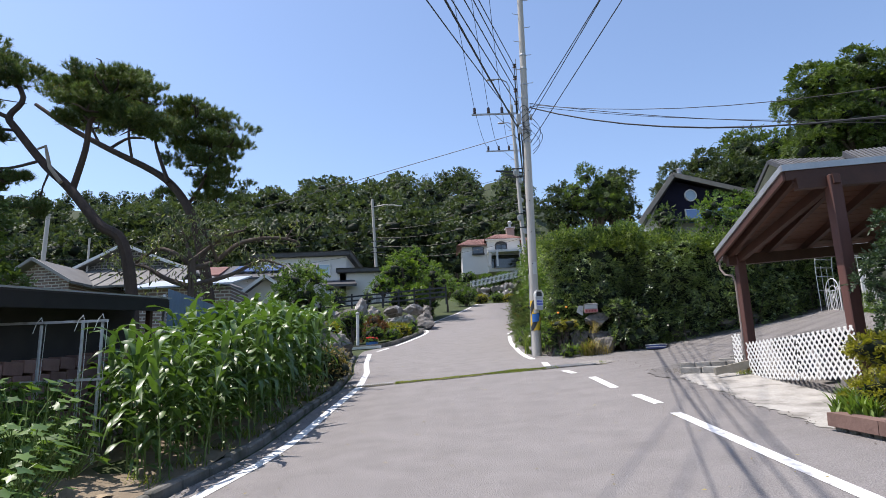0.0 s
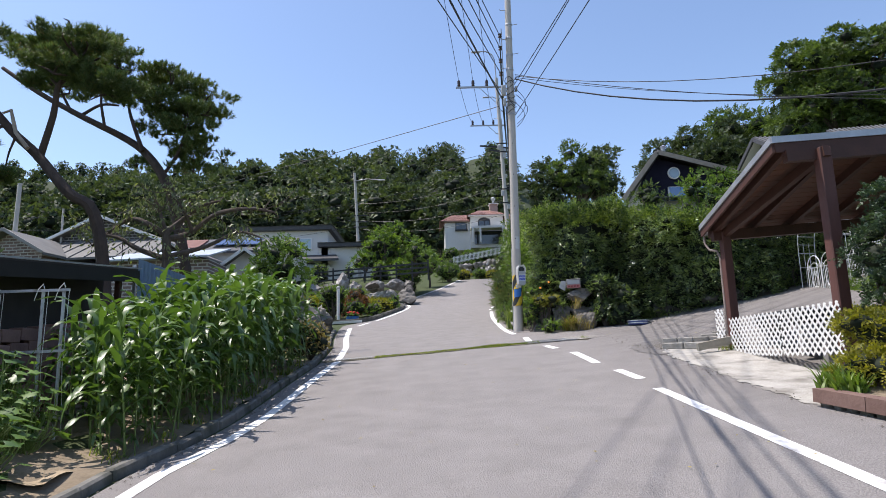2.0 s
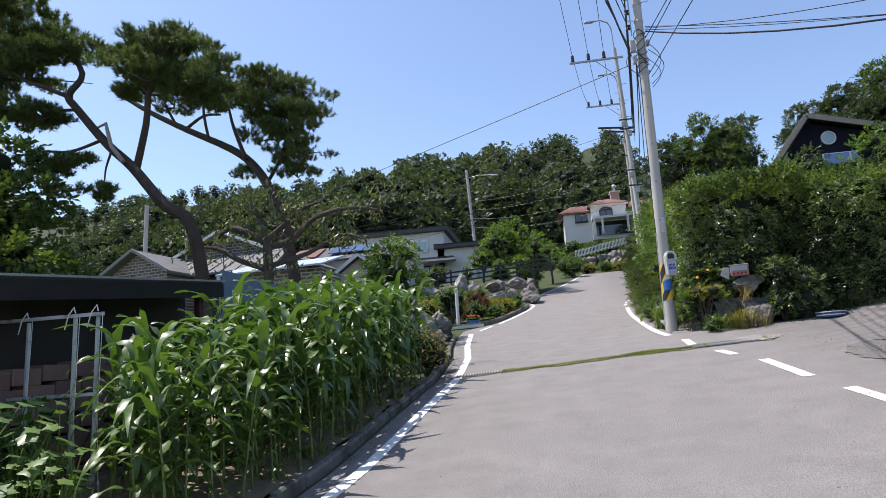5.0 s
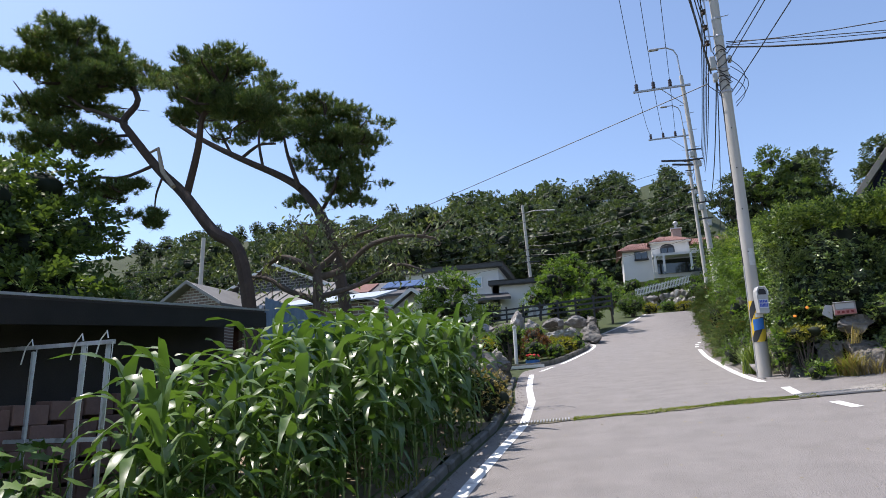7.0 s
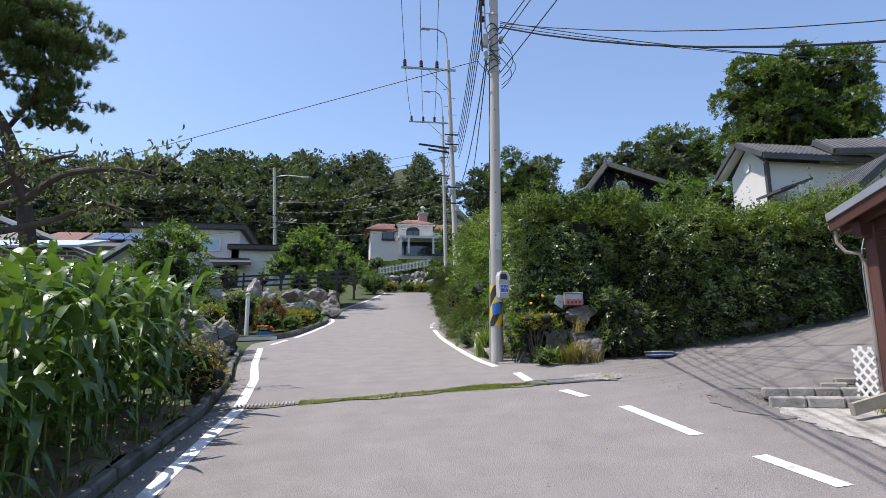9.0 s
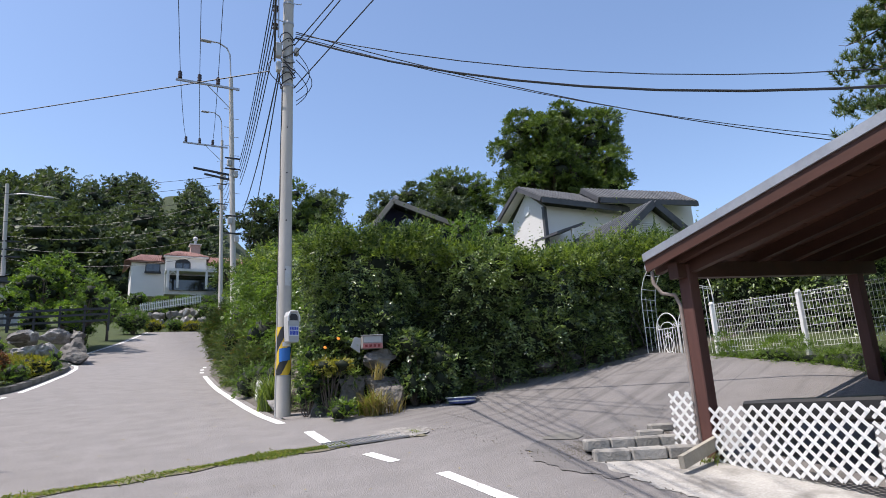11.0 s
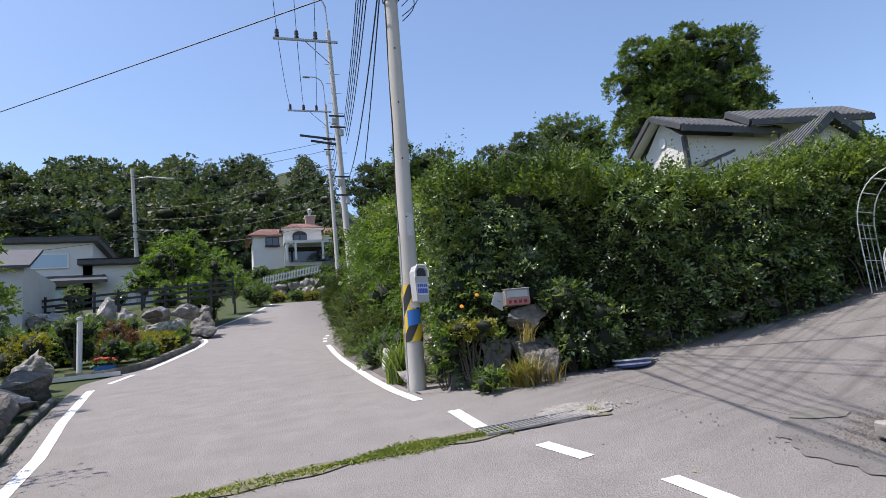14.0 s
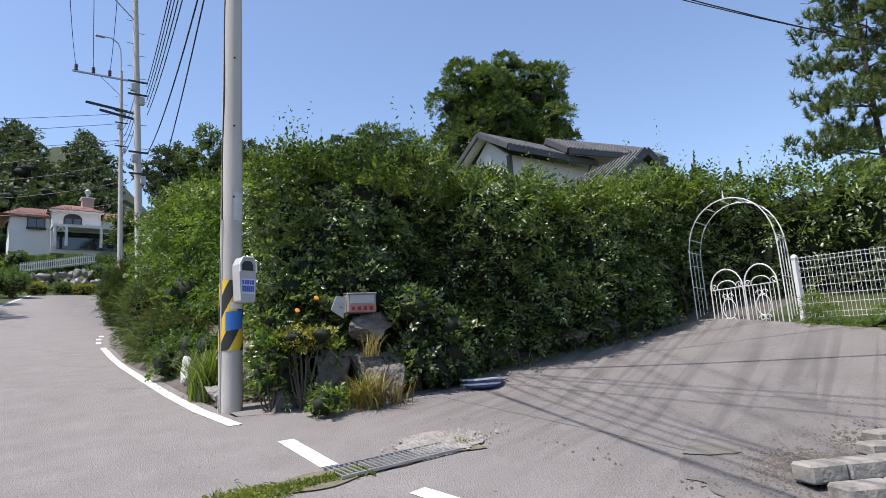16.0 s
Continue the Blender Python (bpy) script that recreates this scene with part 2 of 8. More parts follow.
ROCK_WARM = material("brown_rock", (0.085, 0.075, 0.065), (0.27, 0.245, 0.215), 3.6, 0.9, 1.0, 18.0, grit=0.9, stain=(0.42, 0.395, 0.355), stain_scale=2.2, stain_at=0.6, dist=0.06)
WHITE_WALL = material("white_render", (0.54, 0.525, 0.50), (0.66, 0.645, 0.62), 0.7, 0.85, 0.1, 30.0, stain=(0.6, 0.58, 0.55), stain_scale=0.3)
WHITE_METAL = plain("white_paint", (0.70, 0.70, 0.68), 0.45)
DARK_ROOF = material("dark_roof", (0.035, 0.036, 0.04), (0.085, 0.085, 0.09), 3.0, 0.6, 0.2, 30.0)
TILE_GREY = material("grey_roof_tile", (0.07, 0.072, 0.075), (0.15, 0.15, 0.15), 2.0, 0.6, 0.2, 30.0, objvar=0.4, island=0.0)
TILE_RED = material("red_roof_tile", (0.10, 0.045, 0.036), (0.22, 0.105, 0.085), 2.0, 0.8, 0.2, 20.0, island=0.7)
RED_TILE_RIB = material("red_roof_tile_rib", (0.16, 0.075, 0.062), (0.32, 0.185, 0.155), 2.0, 0.8, 0.2, 20.0, island=0.7)
NAVY = material("navy_cladding", (0.008, 0.008, 0.018), (0.018, 0.018, 0.036), 1.0, 0.85, 0.1, 30.0, spec=0.15)
WOOD_DARK = material("stained_wood", (0.028, 0.011, 0.007), (0.085, 0.034, 0.022), 3.0, 0.6, 0.3, 30.0, stretch=(1, 0.15, 1), dist=0.004)
WOOD_BOARD = material("roof_boards", (0.07, 0.03, 0.018), (0.165, 0.072, 0.043), 2.5, 0.7, 0.25, 25.0, island=0.5, stretch=(0.3, 1, 1), stain=(0.06, 0.025, 0.015), stain_scale=0.8, dist=0.004)
WOOD_POST = material("reddish_post", (0.055, 0.022, 0.017), (0.115, 0.05, 0.04), 3.0, 0.65, 0.2, 30.0, stretch=(1, 1, 0.1), dist=0.003)
METAL_ROOF = material("zinc_roof", (0.30, 0.31, 0.33), (0.50, 0.51, 0.53), 2.0, 0.45, 0.1, 25.0, metal=0.6, stain=(0.24, 0.24, 0.25), stain_scale=0.8)
STEEL = material("galvanised_steel", (0.30, 0.30, 0.31), (0.50, 0.50, 0.51), 6.0, 0.5, 0.1, 50.0, metal=0.7)
DARK_METAL = plain("dark_metal", (0.03, 0.03, 0.032), 0.5, 0.3)
CABLE = plain("cable", (0.018, 0.018, 0.02), 0.55)
CERAMIC = plain("insulator", (0.05, 0.03, 0.025), 0.25)
BARK = material("bark", (0.045, 0.035, 0.028), (0.14, 0.11, 0.09), 5.0, 0.95, 0.9, 30.0, stretch=(1, 1, 0.3), dist=0.03)
PINE_BARK = material("pine_bark", (0.03, 0.023, 0.02), (0.10, 0.07, 0.055), 5.0, 0.95, 0.9, 25.0, stretch=(1, 1, 0.4), dist=0.04)
YELLOW = plain("yellow_paint", (0.72, 0.47, 0.03), 0.5)
BLACK = plain("black_paint", (0.02, 0.02, 0.02), 0.5)
BLUE = plain("blue_paint", (0.03, 0.16, 0.48), 0.5)
BOX_GREY = plain("grey_plastic", (0.42, 0.42, 0.41), 0.5)
BRICK = material("brick", (0.16, 0.09, 0.075), (0.30, 0.18, 0.15), 4.0, 0.9, 0.3, 40.0, objvar=0.6)
BLOCK = material("block", (0.17, 0.165, 0.16), (0.30, 0.29, 0.28), 3.0, 0.95, 0.4, 40.0, objvar=0.5)
STONE_CUT = material("cut_stone", (0.19, 0.18, 0.16), (0.38, 0.36, 0.325), 3.0, 0.9, 0.5, 30.0, objvar=0.6, stain=(0.13, 0.125, 0.11), stain_scale=2.5, dist=0.05)

LEAF_HEDGE = leaf_material("hedge_leaf", (0.024, 0.05, 0.018), (0.215, 0.29, 0.095), 0.32, 0.34, 0.6, 1.4, spec=0.95)
LEAF_YEW = leaf_material("yew_leaf", (0.018, 0.04, 0.02), (0.07, 0.115, 0.05), 0.2, 0.5, 0.9, 1.2, spec=0.5)
LEAF_FRESH = leaf_material("fresh_leaf", (0.042, 0.078, 0.022), (0.195, 0.255, 0.058), 0.35, 0.4, 0.7, 1.3)
LEAF_BRIGHT = leaf_material("bright_leaf", (0.05, 0.10, 0.018), (0.17, 0.25, 0.045), 0.4, 0.45, 0.8)
LEAF_FOREST = leaf_material("forest_leaf", (0.028, 0.046, 0.024), (0.10, 0.13, 0.06), 0.25, 0.55, 0.08, 0.7, spec=0.3)
LEAF_OAK = leaf_material("oak_leaf", (0.036, 0.065, 0.02), (0.13, 0.185, 0.048), 0.3, 0.5, 0.3, spec=0.35)
NEEDLE = leaf_material("pine_needle", (0.04, 0.072, 0.026), (0.15, 0.2, 0.06), 0.25, 0.5, 0.6, dry=(0.2, 0.13, 0.05))
LEAF_CORN = leaf_material("corn_leaf", (0.021, 0.06, 0.013), (0.112, 0.19, 0.04), 0.28, 0.4, 1.5, 1.5, spec=0.7)
LEAF_GARDEN = leaf_material("garden_leaf", (0.04, 0.08, 0.018), (0.14, 0.215, 0.05), 0.42, 0.45, 0.6)
LEAF_YELLOW = leaf_material("golden_leaf", (0.13, 0.14, 0.015), (0.30, 0.27, 0.03), 0.35, 0.45, 1.0)
LEAF_RED = leaf_material("maple_leaf", (0.06, 0.035, 0.02), (0.22, 0.085, 0.045), 0.3, 0.45, 1.0)
LEAF_DRY = leaf_material("dry_leaf", (0.13, 0.105, 0.04), (0.33, 0.26, 0.11), 0.3, 0.6, 1.0)
LEAF_FRUIT = leaf_material("fruit_leaf", (0.05, 0.075, 0.03), (0.19, 0.215, 0.09), 0.3, 0.42, 0.8, spec=0.7)
GRASS = leaf_material("grass_blade", (0.07, 0.12, 0.02), (0.24, 0.27, 0.06), 0.35, 0.5, 1.5, dry=(0.35, 0.25, 0.09))
STALK = material("corn_stalk", (0.09, 0.14, 0.03), (0.16, 0.22, 0.06), 5.0, 0.5, 0.1, 40.0)
PETAL_RED = plain("red_petal", (0.6, 0.02, 0.015), 0.5)
PETAL_ORANGE = plain("orange_petal", (0.85, 0.28, 0.02), 0.5)
PETAL_YELLOW = plain("yellow_petal", (0.8, 0.5, 0.03), 0.5)


def glass_material(name, tint, rough=0.05):
    m = bpy.data.materials.new(name)
    m.use_nodes = True
    b = m.node_tree.nodes["Principled BSDF"]
    b.inputs["Base Color"].default_value = (*tint, 1)
    b.inputs["Roughness"].default_value = rough
    b.inputs["Specular IOR Level"].default_value = 1.0
    return m


GLASS_DARK = glass_material("dark_window_glass", (0.02, 0.025, 0.035))
GLASS_BLUE = glass_material("blue_window_glass", (0.10, 0.20, 0.42), 0.08)
GLASS_PALE = glass_material("pale_window_glass", (0.30, 0.40, 0.48), 0.1)

# ---- lie of the land ----
RISE = ((-60, -4.6), (-30, -2.2), (0, 0.0), (10.5, 1.0), (13, 1.36), (16, 1.75), (19.5, 2.2), (30, 3.42), (40, 4.7), (50, 6.3), (60, 8.1), (72, 10.4), (84, 13.2), (105, 17.0), (130, 32.0), (160, 48.5), (190, 53.0), (400, 42.0))
RY, RZ = np.array([p[0] for p in RISE], float), np.array([p[1] for p in RISE], float)


def smooth_step(x, a, b):
    k = np.clip((x - a) / (b - a), 0, 1)
    return k * k * (3 - 2 * k)


def land(x, y):
    """Height of the roads, and of the ground that goes on from them."""
    x, y = np.asarray(x, float), np.asarray(y, float)
    z = np.interp(y, RY, RZ)
    cross = np.interp(y, (12, 20, 30), (0.055, 0.05, 0.02))
    z = z + cross * (np.clip(x, -8, 14) - 2.5)
    z = z + 0.17 * np.clip(x - 6.3, 0, 7) * smooth_step(y, 10.5, 14.5) * (1 - smooth_step(y, 22, 40))
    return z


def hedge_front(x):
    """y of the hedge's foot along the side road."""
    return np.interp(x, (2.6, 3.4, 6.3, 9.9, 12.5, 16, 20, 30), (20.9, 20.4, 19.7, 18.9, 18.9, 18.0, 16.0, 10))


def road_right(y):
    """x of the road's right edge above the junction."""
    return np.interp(y, (19, 20, 22.5, 27.5, 34, 38, 45, 60, 80), (2.7, 2.7, 2.75, 2.95, 3.5, 4.05, 5.45, 7.2, 9.8))


def ground(x, y):
    """Height of the open ground, with the gardens above the road."""
    x, y = np.asarray(x, float), np.asarray(y, float)
    z = land(x, y)
    behind = smooth_step(y - hedge_front(x), 0.7, 1.6) * smooth_step(x - road_right(y), 0.2, 1.6)
    z = z + behind * (0.9 + 1.3 * smooth_step(x, 5, 16))
    z = z - smooth_step(x, 16, 42) * np.maximum(np.interp(y, RY, RZ) - 16.0, 0) * 0.8
    # terrace held by boulders, left of the lane
    z = z + 1.5 * smooth_step(y, 45.5, 48.0) * smooth_step(-1.0 - x, 0.3, 1.6) * (1 - smooth_step(y, 56, 74))
    z = z + 0.25 * smooth_step(-x - 3.6, 0, 0.5) * (1 - smooth_step(y, 17, 22))
    return z

# ---- ground, roads and markings ----
ROAD_L = ((-40, -3.5), (0, -3.1), (7.7, -2.92), (9.5, -2.68), (12, -2.56), (16.3, -2.4), (19.6, -2.58), (22.6, -3.0), (26.5, -3.4), (28.6, -3.5), (30.3, -2.85), (34, -2.25), (42, -1.4), (45.3, -1.75), (51.6, -1.05), (61, 1.2), (73.8, 4.0), (80, 5.8))
LINE_L = ((-12, -3.0), (0, -2.75), (7.6, -2.55), (9.2, -2.32), (11.7, -2.18), (13.75, -2.1), (16.3, -2.0), (19.6, -2.2), (22.6, -2.6), (26.5, -2.97))


def road_left(y):
    return np.interp(y, [p[0] for p in ROAD_L], [p[1] for p in ROAD_L])


def road_far_right(y):
    return np.where(y < 19.6, np.interp(y, (-40, 9, 14), (5.6, 5.6, 5.6)), road_right(y) + 0.15)


def swell(x, y):
    """Lie of the hill behind the village."""
    return (1.2 * np.sin(x * 0.05 + 0.5) + 0.8 * np.sin(x * 0.11)) * smooth_step(y, 100, 160)


xs = np.r_[-260, -200, -150, -110, -80, np.arange(-60, -16, 4), np.arange(-16, 20, 0.5), np.arange(20, 60, 4), 70, 85, 110, 150, 200, 260]
ys = np.r_[-120, -80, -50, -30, -15, np.arange(-8, 50, 0.5), np.arange(50, 120, 3), np.arange(120, 260, 10), 300, 400, 600]
gx, gy = np.meshgrid(xs, ys)
gz = ground(gx, gy)
on_road = (gx > road_left(gy) + 0.25) & (gx < np.where(gy < 14, 10.0, np.where(gy < 19.4, 10.4, road_right(gy) - 0.2))) & (gy < 80)
gz = gz - np.where(on_road, 0.12, 0.02)
gz = gz + np.where(gy > 90, 1, 0) * swell(gx, gy)
nx, ny = len(xs), len(ys)
idx = np.arange(nx * ny).reshape(ny, nx)
quads = np.stack([idx[:-1, :-1], idx[:-1, 1:], idx[1:, 1:], idx[1:, :-1]], -1).reshape(-1, 4)
me = mesh_np("ground", np.stack([gx, gy, gz], -1), quads, TURF, True)
me.materials.append(FOREST_FLOOR)
me.materials.append(DIRT)
cy = gy[:-1, :-1].ravel()
cx = gx[:-1, :-1].ravel()
bare = (cy > 17) & (cy < 60) & (((cx > road_right(cy) - 1) & (cx < road_right(cy) + 3)) | ((cx > 2) & (cx < 14) & (abs(cy - hedge_front(cx)) < 3)))
me.polygons.foreach_set("material_index", np.where(cy > 95, 1, np.where(bare, 2, 0)).astype(int))
tagged(new("ground", me), "sloping ground with rough grass between the gardens", "ground", "", "structure")


def sheet(name, left, right, y0, y1, mat, label, category, lift=0.0, step=0.4, cols=14):
    """A strip of paving between two edges that follows the lie of the land."""
    yy = np.arange(y0, y1 + step / 2, step)
    k = np.linspace(0, 1, cols)
    l, r = left(yy)[:, None], right(yy)[:, None]
    x = l + (r - l) * k
    y = np.repeat(yy[:, None], cols, 1)
    z = land(x, y) + lift
    ix = np.arange(x.size).reshape(x.shape)
    q = np.stack([ix[:-1, :-1], ix[:-1, 1:], ix[1:, 1:], ix[1:, :-1]], -1).reshape(-1, 4)
    return tagged(new(name, mesh_np(name, np.stack([x, y, z], -1), q, mat, True)), label, category, "", "structure")


sheet("road", road_left, road_far_right, -40, 71, ASPHALT, "worn grey asphalt lane climbing the hill", "road")
sheet("side_road", lambda y: np.interp(y, (9.6, 19.3, 19.75, 20.7), (5.45, 5.45, 2.9, 2.9)), lambda y: np.interp(y, (9, 13.5, 16, 18.3, 19.2, 20.7), (10.4, 10.4, 10.6, 10.9, 9.0, 6.0)), 9.6, 20.7, ASPHALT, "dark patched asphalt of the side road", "road", 0.004)
sheet("pavement", lambda y: np.interp(y, (0, 6.6, 8, 8.5, 11.2, 12.3, 13.2, 14.3), (4.3, 4.43, 4.62, 4.66, 4.86, 4.78, 4.79, 5.05)) + 0.035 * np.sin(y * 7.3) + 0.03 * np.sin(y * 17.1 + 1) + 0.02 * np.sin(y * 41), lambda y: 6.12 + 0 * y, 8.1, 13.9, CONCRETE, "pale broken-edged concrete apron before the open shelter", "pavement", 0.008, 0.06)

ASPHALT_PATCH = material("patched_asphalt", (0.095, 0.09, 0.085), (0.20, 0.188, 0.18), 3.0, 0.9, 0.8, 70.0, grit=2.4, detail=8.0, stain=(0.16, 0.15, 0.142), stain_scale=1.6, stain_at=0.48, dist=0.008)
sheet("road_patch", lambda y: np.interp(y, (13.2, 14.2, 15.0, 15.6), (4.62, 4.45, 4.75, 5.7)) + 0.05 * np.sin(y * 9) + 0.03 * np.sin(y * 23), lambda y: np.interp(y, (13.2, 14.0, 14.6, 15.6), (4.84, 5.0, 6.5, 8.4)) + 0.06 * np.sin(y * 11 + 1), 13.2, 15.6, ASPHALT_PATCH, "darker patched asphalt round the stone edging", "road patch", 0.01, 0.08)


def stripe(pts, width, name="road_line", label="white painted line on the asphalt", lift=0.006):
    """A painted line along (x, y) points."""
    p = []
    for a, b in zip(pts[:-1], pts[1:]):
        n = max(1, int(math.dist(a, b) / 0.4))
        p += [(a[0] + (b[0] - a[0]) * i / n, a[1] + (b[1] - a[1]) * i / n) for i in range(n)]
    p = np.array(p + [pts[-1]])
    d = np.gradient(p, axis=0)
    d /= np.linalg.norm(d, axis=1)[:, None]
    s = np.stack([d[:, 1], -d[:, 0]], 1) * width / 2
    v = []
    for e in (p - s, p + s):
        v.append(np.c_[e, land(e[:, 0], e[:, 1]) + lift])
    v = np.stack(v, 1).reshape(-1, 3)
    n = len(p)
    f = [(2 * i, 2 * i + 1, 2 * i + 3, 2 * i + 2) for i in range(n - 1)]
    return tagged(new(name, mesh_np(name, v, f, PAINT)), label, "road line", "road lines", "structure")


stripe([(x, y) for y, x in LINE_L] + [(-3.0, 27.0)], 0.17)
stripe([(-2.8, 28.1), (-2.48, 29.8)], 0.14)
stripe([(-2.25, 31.0), (-1.87, 34.0), (-1.45, 38), (-1.08, 42.0), (-1.1, 43.2), (-1.5, 45.2)], 0.17)
stripe([(-1.3, 48), (-0.8, 51.7), (1.5, 61), (3.6, 70.5)], 0.13)
stripe([(3.3, -8), (3.36, 2), (3.43, 5.4), (3.48, 7.4), (3.56, 10.2)], 0.16)
for a, b in (((3.6, 11.05), (3.5, 12.0)), ((3.37, 12.87), (3.33, 14.63)), ((3.12, 15.49), (3.01, 16.17)), ((2.79, 17.24), (2.86, 18.4))):
    stripe([a, b], 0.17)
stripe([(2.7, 19.5), (2.64, 20.8), (2.67, 22.5), (2.78, 25), (2.9, 27.5), (3.12, 30.5), (3.42, 34.0)], 0.16)
for a in (35.8, 37.6, 39.4):
    stripe([(road_right(a) - 0.2, a), (road_right(a + 0.7) - 0.2, a + 0.7)], 0.16)


# drain across the lane, with moss along it
s = Shape()
n = 90
dx = np.linspace(-2.4, 4.2, n)
dy = np.interp(dx, (-2.4, 0, 1.8, 4.2), (16.5, 16.62, 16.88, 16.9))
wob = 0.12 + 0.05 * np.sin(dx * 3.1) + 0.04 * np.sin(dx * 7.7 + 1)
for i in range(n - 1):
    a = [(dx[i], dy[i] - wob[i]), (dx[i + 1], dy[i + 1] - wob[i + 1]), (dx[i + 1], dy[i + 1] + wob[i + 1] * 1.2), (dx[i], dy[i] + wob[i] * 1.2)]
    s.add([(x, y, float(land(x, y)) + 0.013) for x, y in a], [(0, 1, 2, 3)])
setting("drain_channel", s, material("drain_dirt", (0.07, 0.066, 0.045), (0.22, 0.2, 0.13), 9.0, 0.95, 0.6, 40.0), "dirty drain channel across the lane", "drain")

# kerb stones along the corn bed
kerb = thing("kerb", "weathered concrete kerb stones along the corn bed", "kerb", kind="structure")
ky = np.arange(2.0, 26.0, 0.62)
for a, b in zip(ky[:-1], ky[1:]):
    xa, xb = float(road_left(a)) - 0.14, float(road_left(b)) - 0.14
    za, zb = float(land(xa, a)), float(land(xb, b))
    s = Shape().box(((xa + xb) / 2 + rng.normal() * 0.012, (a + b) / 2, (za + zb) / 2 - 0.015 + rng.normal() * 0.012), (0.13, b - a - 0.012, 0.24), -math.degrees(math.atan2(xb - xa, b - a)) + rng.normal() * 1.2, math.degrees(math.atan2(zb - za, b - a)), rng.normal() * 2.5, bev=0.025)
    part("kerb_stone", s, KERB, kerb)


# ---- plants ----
def unit(v):
    return v / np.maximum(np.linalg.norm(v, axis=-1, keepdims=True), 1e-9)


def leaf_set(p, nrm, size, asp=0.5, droop=0.25, fold=0.18, loose=0.8):
    """Pointed leaves folded along the middle: corners and triangles."""
    n = len(p)
    nrm = unit(nrm + loose * rng.normal(size=(n, 3)))
    d = unit(np.cross(nrm, rng.normal(size=(n, 3))))
    d[:, 2] -= droop
    d = unit(d)
    s = unit(np.cross(d, nrm))
    up = np.cross(s, d)
    size = (size * rng.uniform(0.65, 1.3, n))[:, None]
    base, tip = p - d * size / 2, p + d * size / 2
    mid = p + up * size * fold
    l, r = mid + s * size * asp / 2, mid - s * size * asp / 2
    v = np.stack([base, l, tip, r], 1).reshape(-1, 3)
    k = np.arange(n)[:, None] * 4
    f = np.concatenate([k + (0, 1, 2), k + (0, 2, 3)], 1).reshape(-1, 3)
    return v, f


def join(sets):
    v, f, n = [], [], 0
    for a, b in sets:
        v.append(a)
        f.append(b + n)
        n += len(a)
    return np.concatenate(v), np.concatenate(f)


def spray_set(p, out, size, per=9, reach=3.4, asp=0.46, lift=0.35, sag=0.25, wild=0.45, flat=0.6):
    """Leafy twigs: each starts at p, grows out and up, and carries leaves in pairs that turn their faces to the sky."""
    n = len(p)
    d = unit(out + wild * rng.normal(size=(n, 3)) + (0, 0, lift))
    nr = unit(out * (1 - flat) + np.array((0, 0, flat)) + 0.28 * rng.normal(size=(n, 3)))
    s = unit(np.cross(d, nr))
    nr = np.cross(s, d)
    ln = size * reach * rng.uniform(0.6, 1.35, (n, 1))
    big = rng.uniform(0.8, 1.2, (n, 1)) * size
    sets = []
    for k in range(per):
        t = 0.12 + 0.88 * k / (per - 1)
        way = 0 if k == per - 1 else 1 if k % 2 else -1
        c = p + d * ln * t
        c[:, 2] -= sag * ln[:, 0] * t * t
        l = unit(d * (0.55 if way else 1.0) + s * 0.85 * way + 0.22 * rng.normal(size=(n, 3)) - np.array((0, 0, 0.5 * sag)))
        u = unit(nr + 0.32 * rng.normal(size=(n, 3)))
        w = unit(np.cross(l, u))
        z = big * (1.05 - 0.35 * abs(t - 0.5)) * rng.uniform(0.75, 1.2, (n, 1))
        mid = c + l * z * 0.45 + np.cross(w, l) * z * 0.12
        sets.append(np.stack([c, mid + w * z * asp / 2, c + l * z, mid - w * z * asp / 2], 1))
    v = np.stack(sets, 1).reshape(-1, 3)
    k = np.arange(n * per)[:, None] * 4
    return v, np.concatenate([k + (0, 1, 2), k + (0, 2, 3)], 1).reshape(-1, 3)


def clump_points(c, r, n, low=-0.6, inner=0.72):
    """Points in the outer shell of an uneven clump, and the way out from it."""
    d = unit(rng.normal(size=(int(n * 1.7), 3)))
    d = d[d[:, 2] > low][:n]
    r = np.asarray(r, float) * np.ones(3)
    wob = 1 + 0.16 * np.sin(d[:, :1] * 5 + c[0]) * np.cos(d[:, 1:2] * 6 + c[1]) + 0.1 * np.sin(d[:, 2:] * 9 + c[2])
    p = np.asarray(c) + d * r * wob * rng.uniform(inner, 1.05, (len(d), 1))
    return p, unit(d / r)


def clump_leaves(clumps, density, size, asp=0.5, droop=0.25, low=-0.6, inner=0.72, up=0.35, per=9, reach=3.2):
    """Leafy twigs on many clumps (centre, radii); those deep inside another clump are left out."""
    cs = np.array([c for c, r in clumps], float)
    rs = np.array([np.asarray(r, float) * np.ones(3) for c, r in clumps])
    ps, ns = [], []
    for i, (c, r) in enumerate(clumps):
        area = 4 * math.pi * (np.prod(rs[i]) ** (2 / 3))
        p, nr = clump_points(c, r, max(3, int(area * density / per)), low, inner)
        near = np.ones(len(p), bool)
        close = np.nonzero(np.linalg.norm(cs - cs[i], axis=1) < (rs[i].max() + rs.max(1)))[0]
        for j in close:
            if j != i:
                near &= (((p - cs[j]) / rs[j]) ** 2).sum(1) > 0.6
        ps.append(p[near])
        ns.append(nr[near])
    p, nr = np.concatenate(ps), np.concatenate(ns)
    return spray_set(p - nr * size * 0.8, nr, size, per, reach, asp, up, droop)


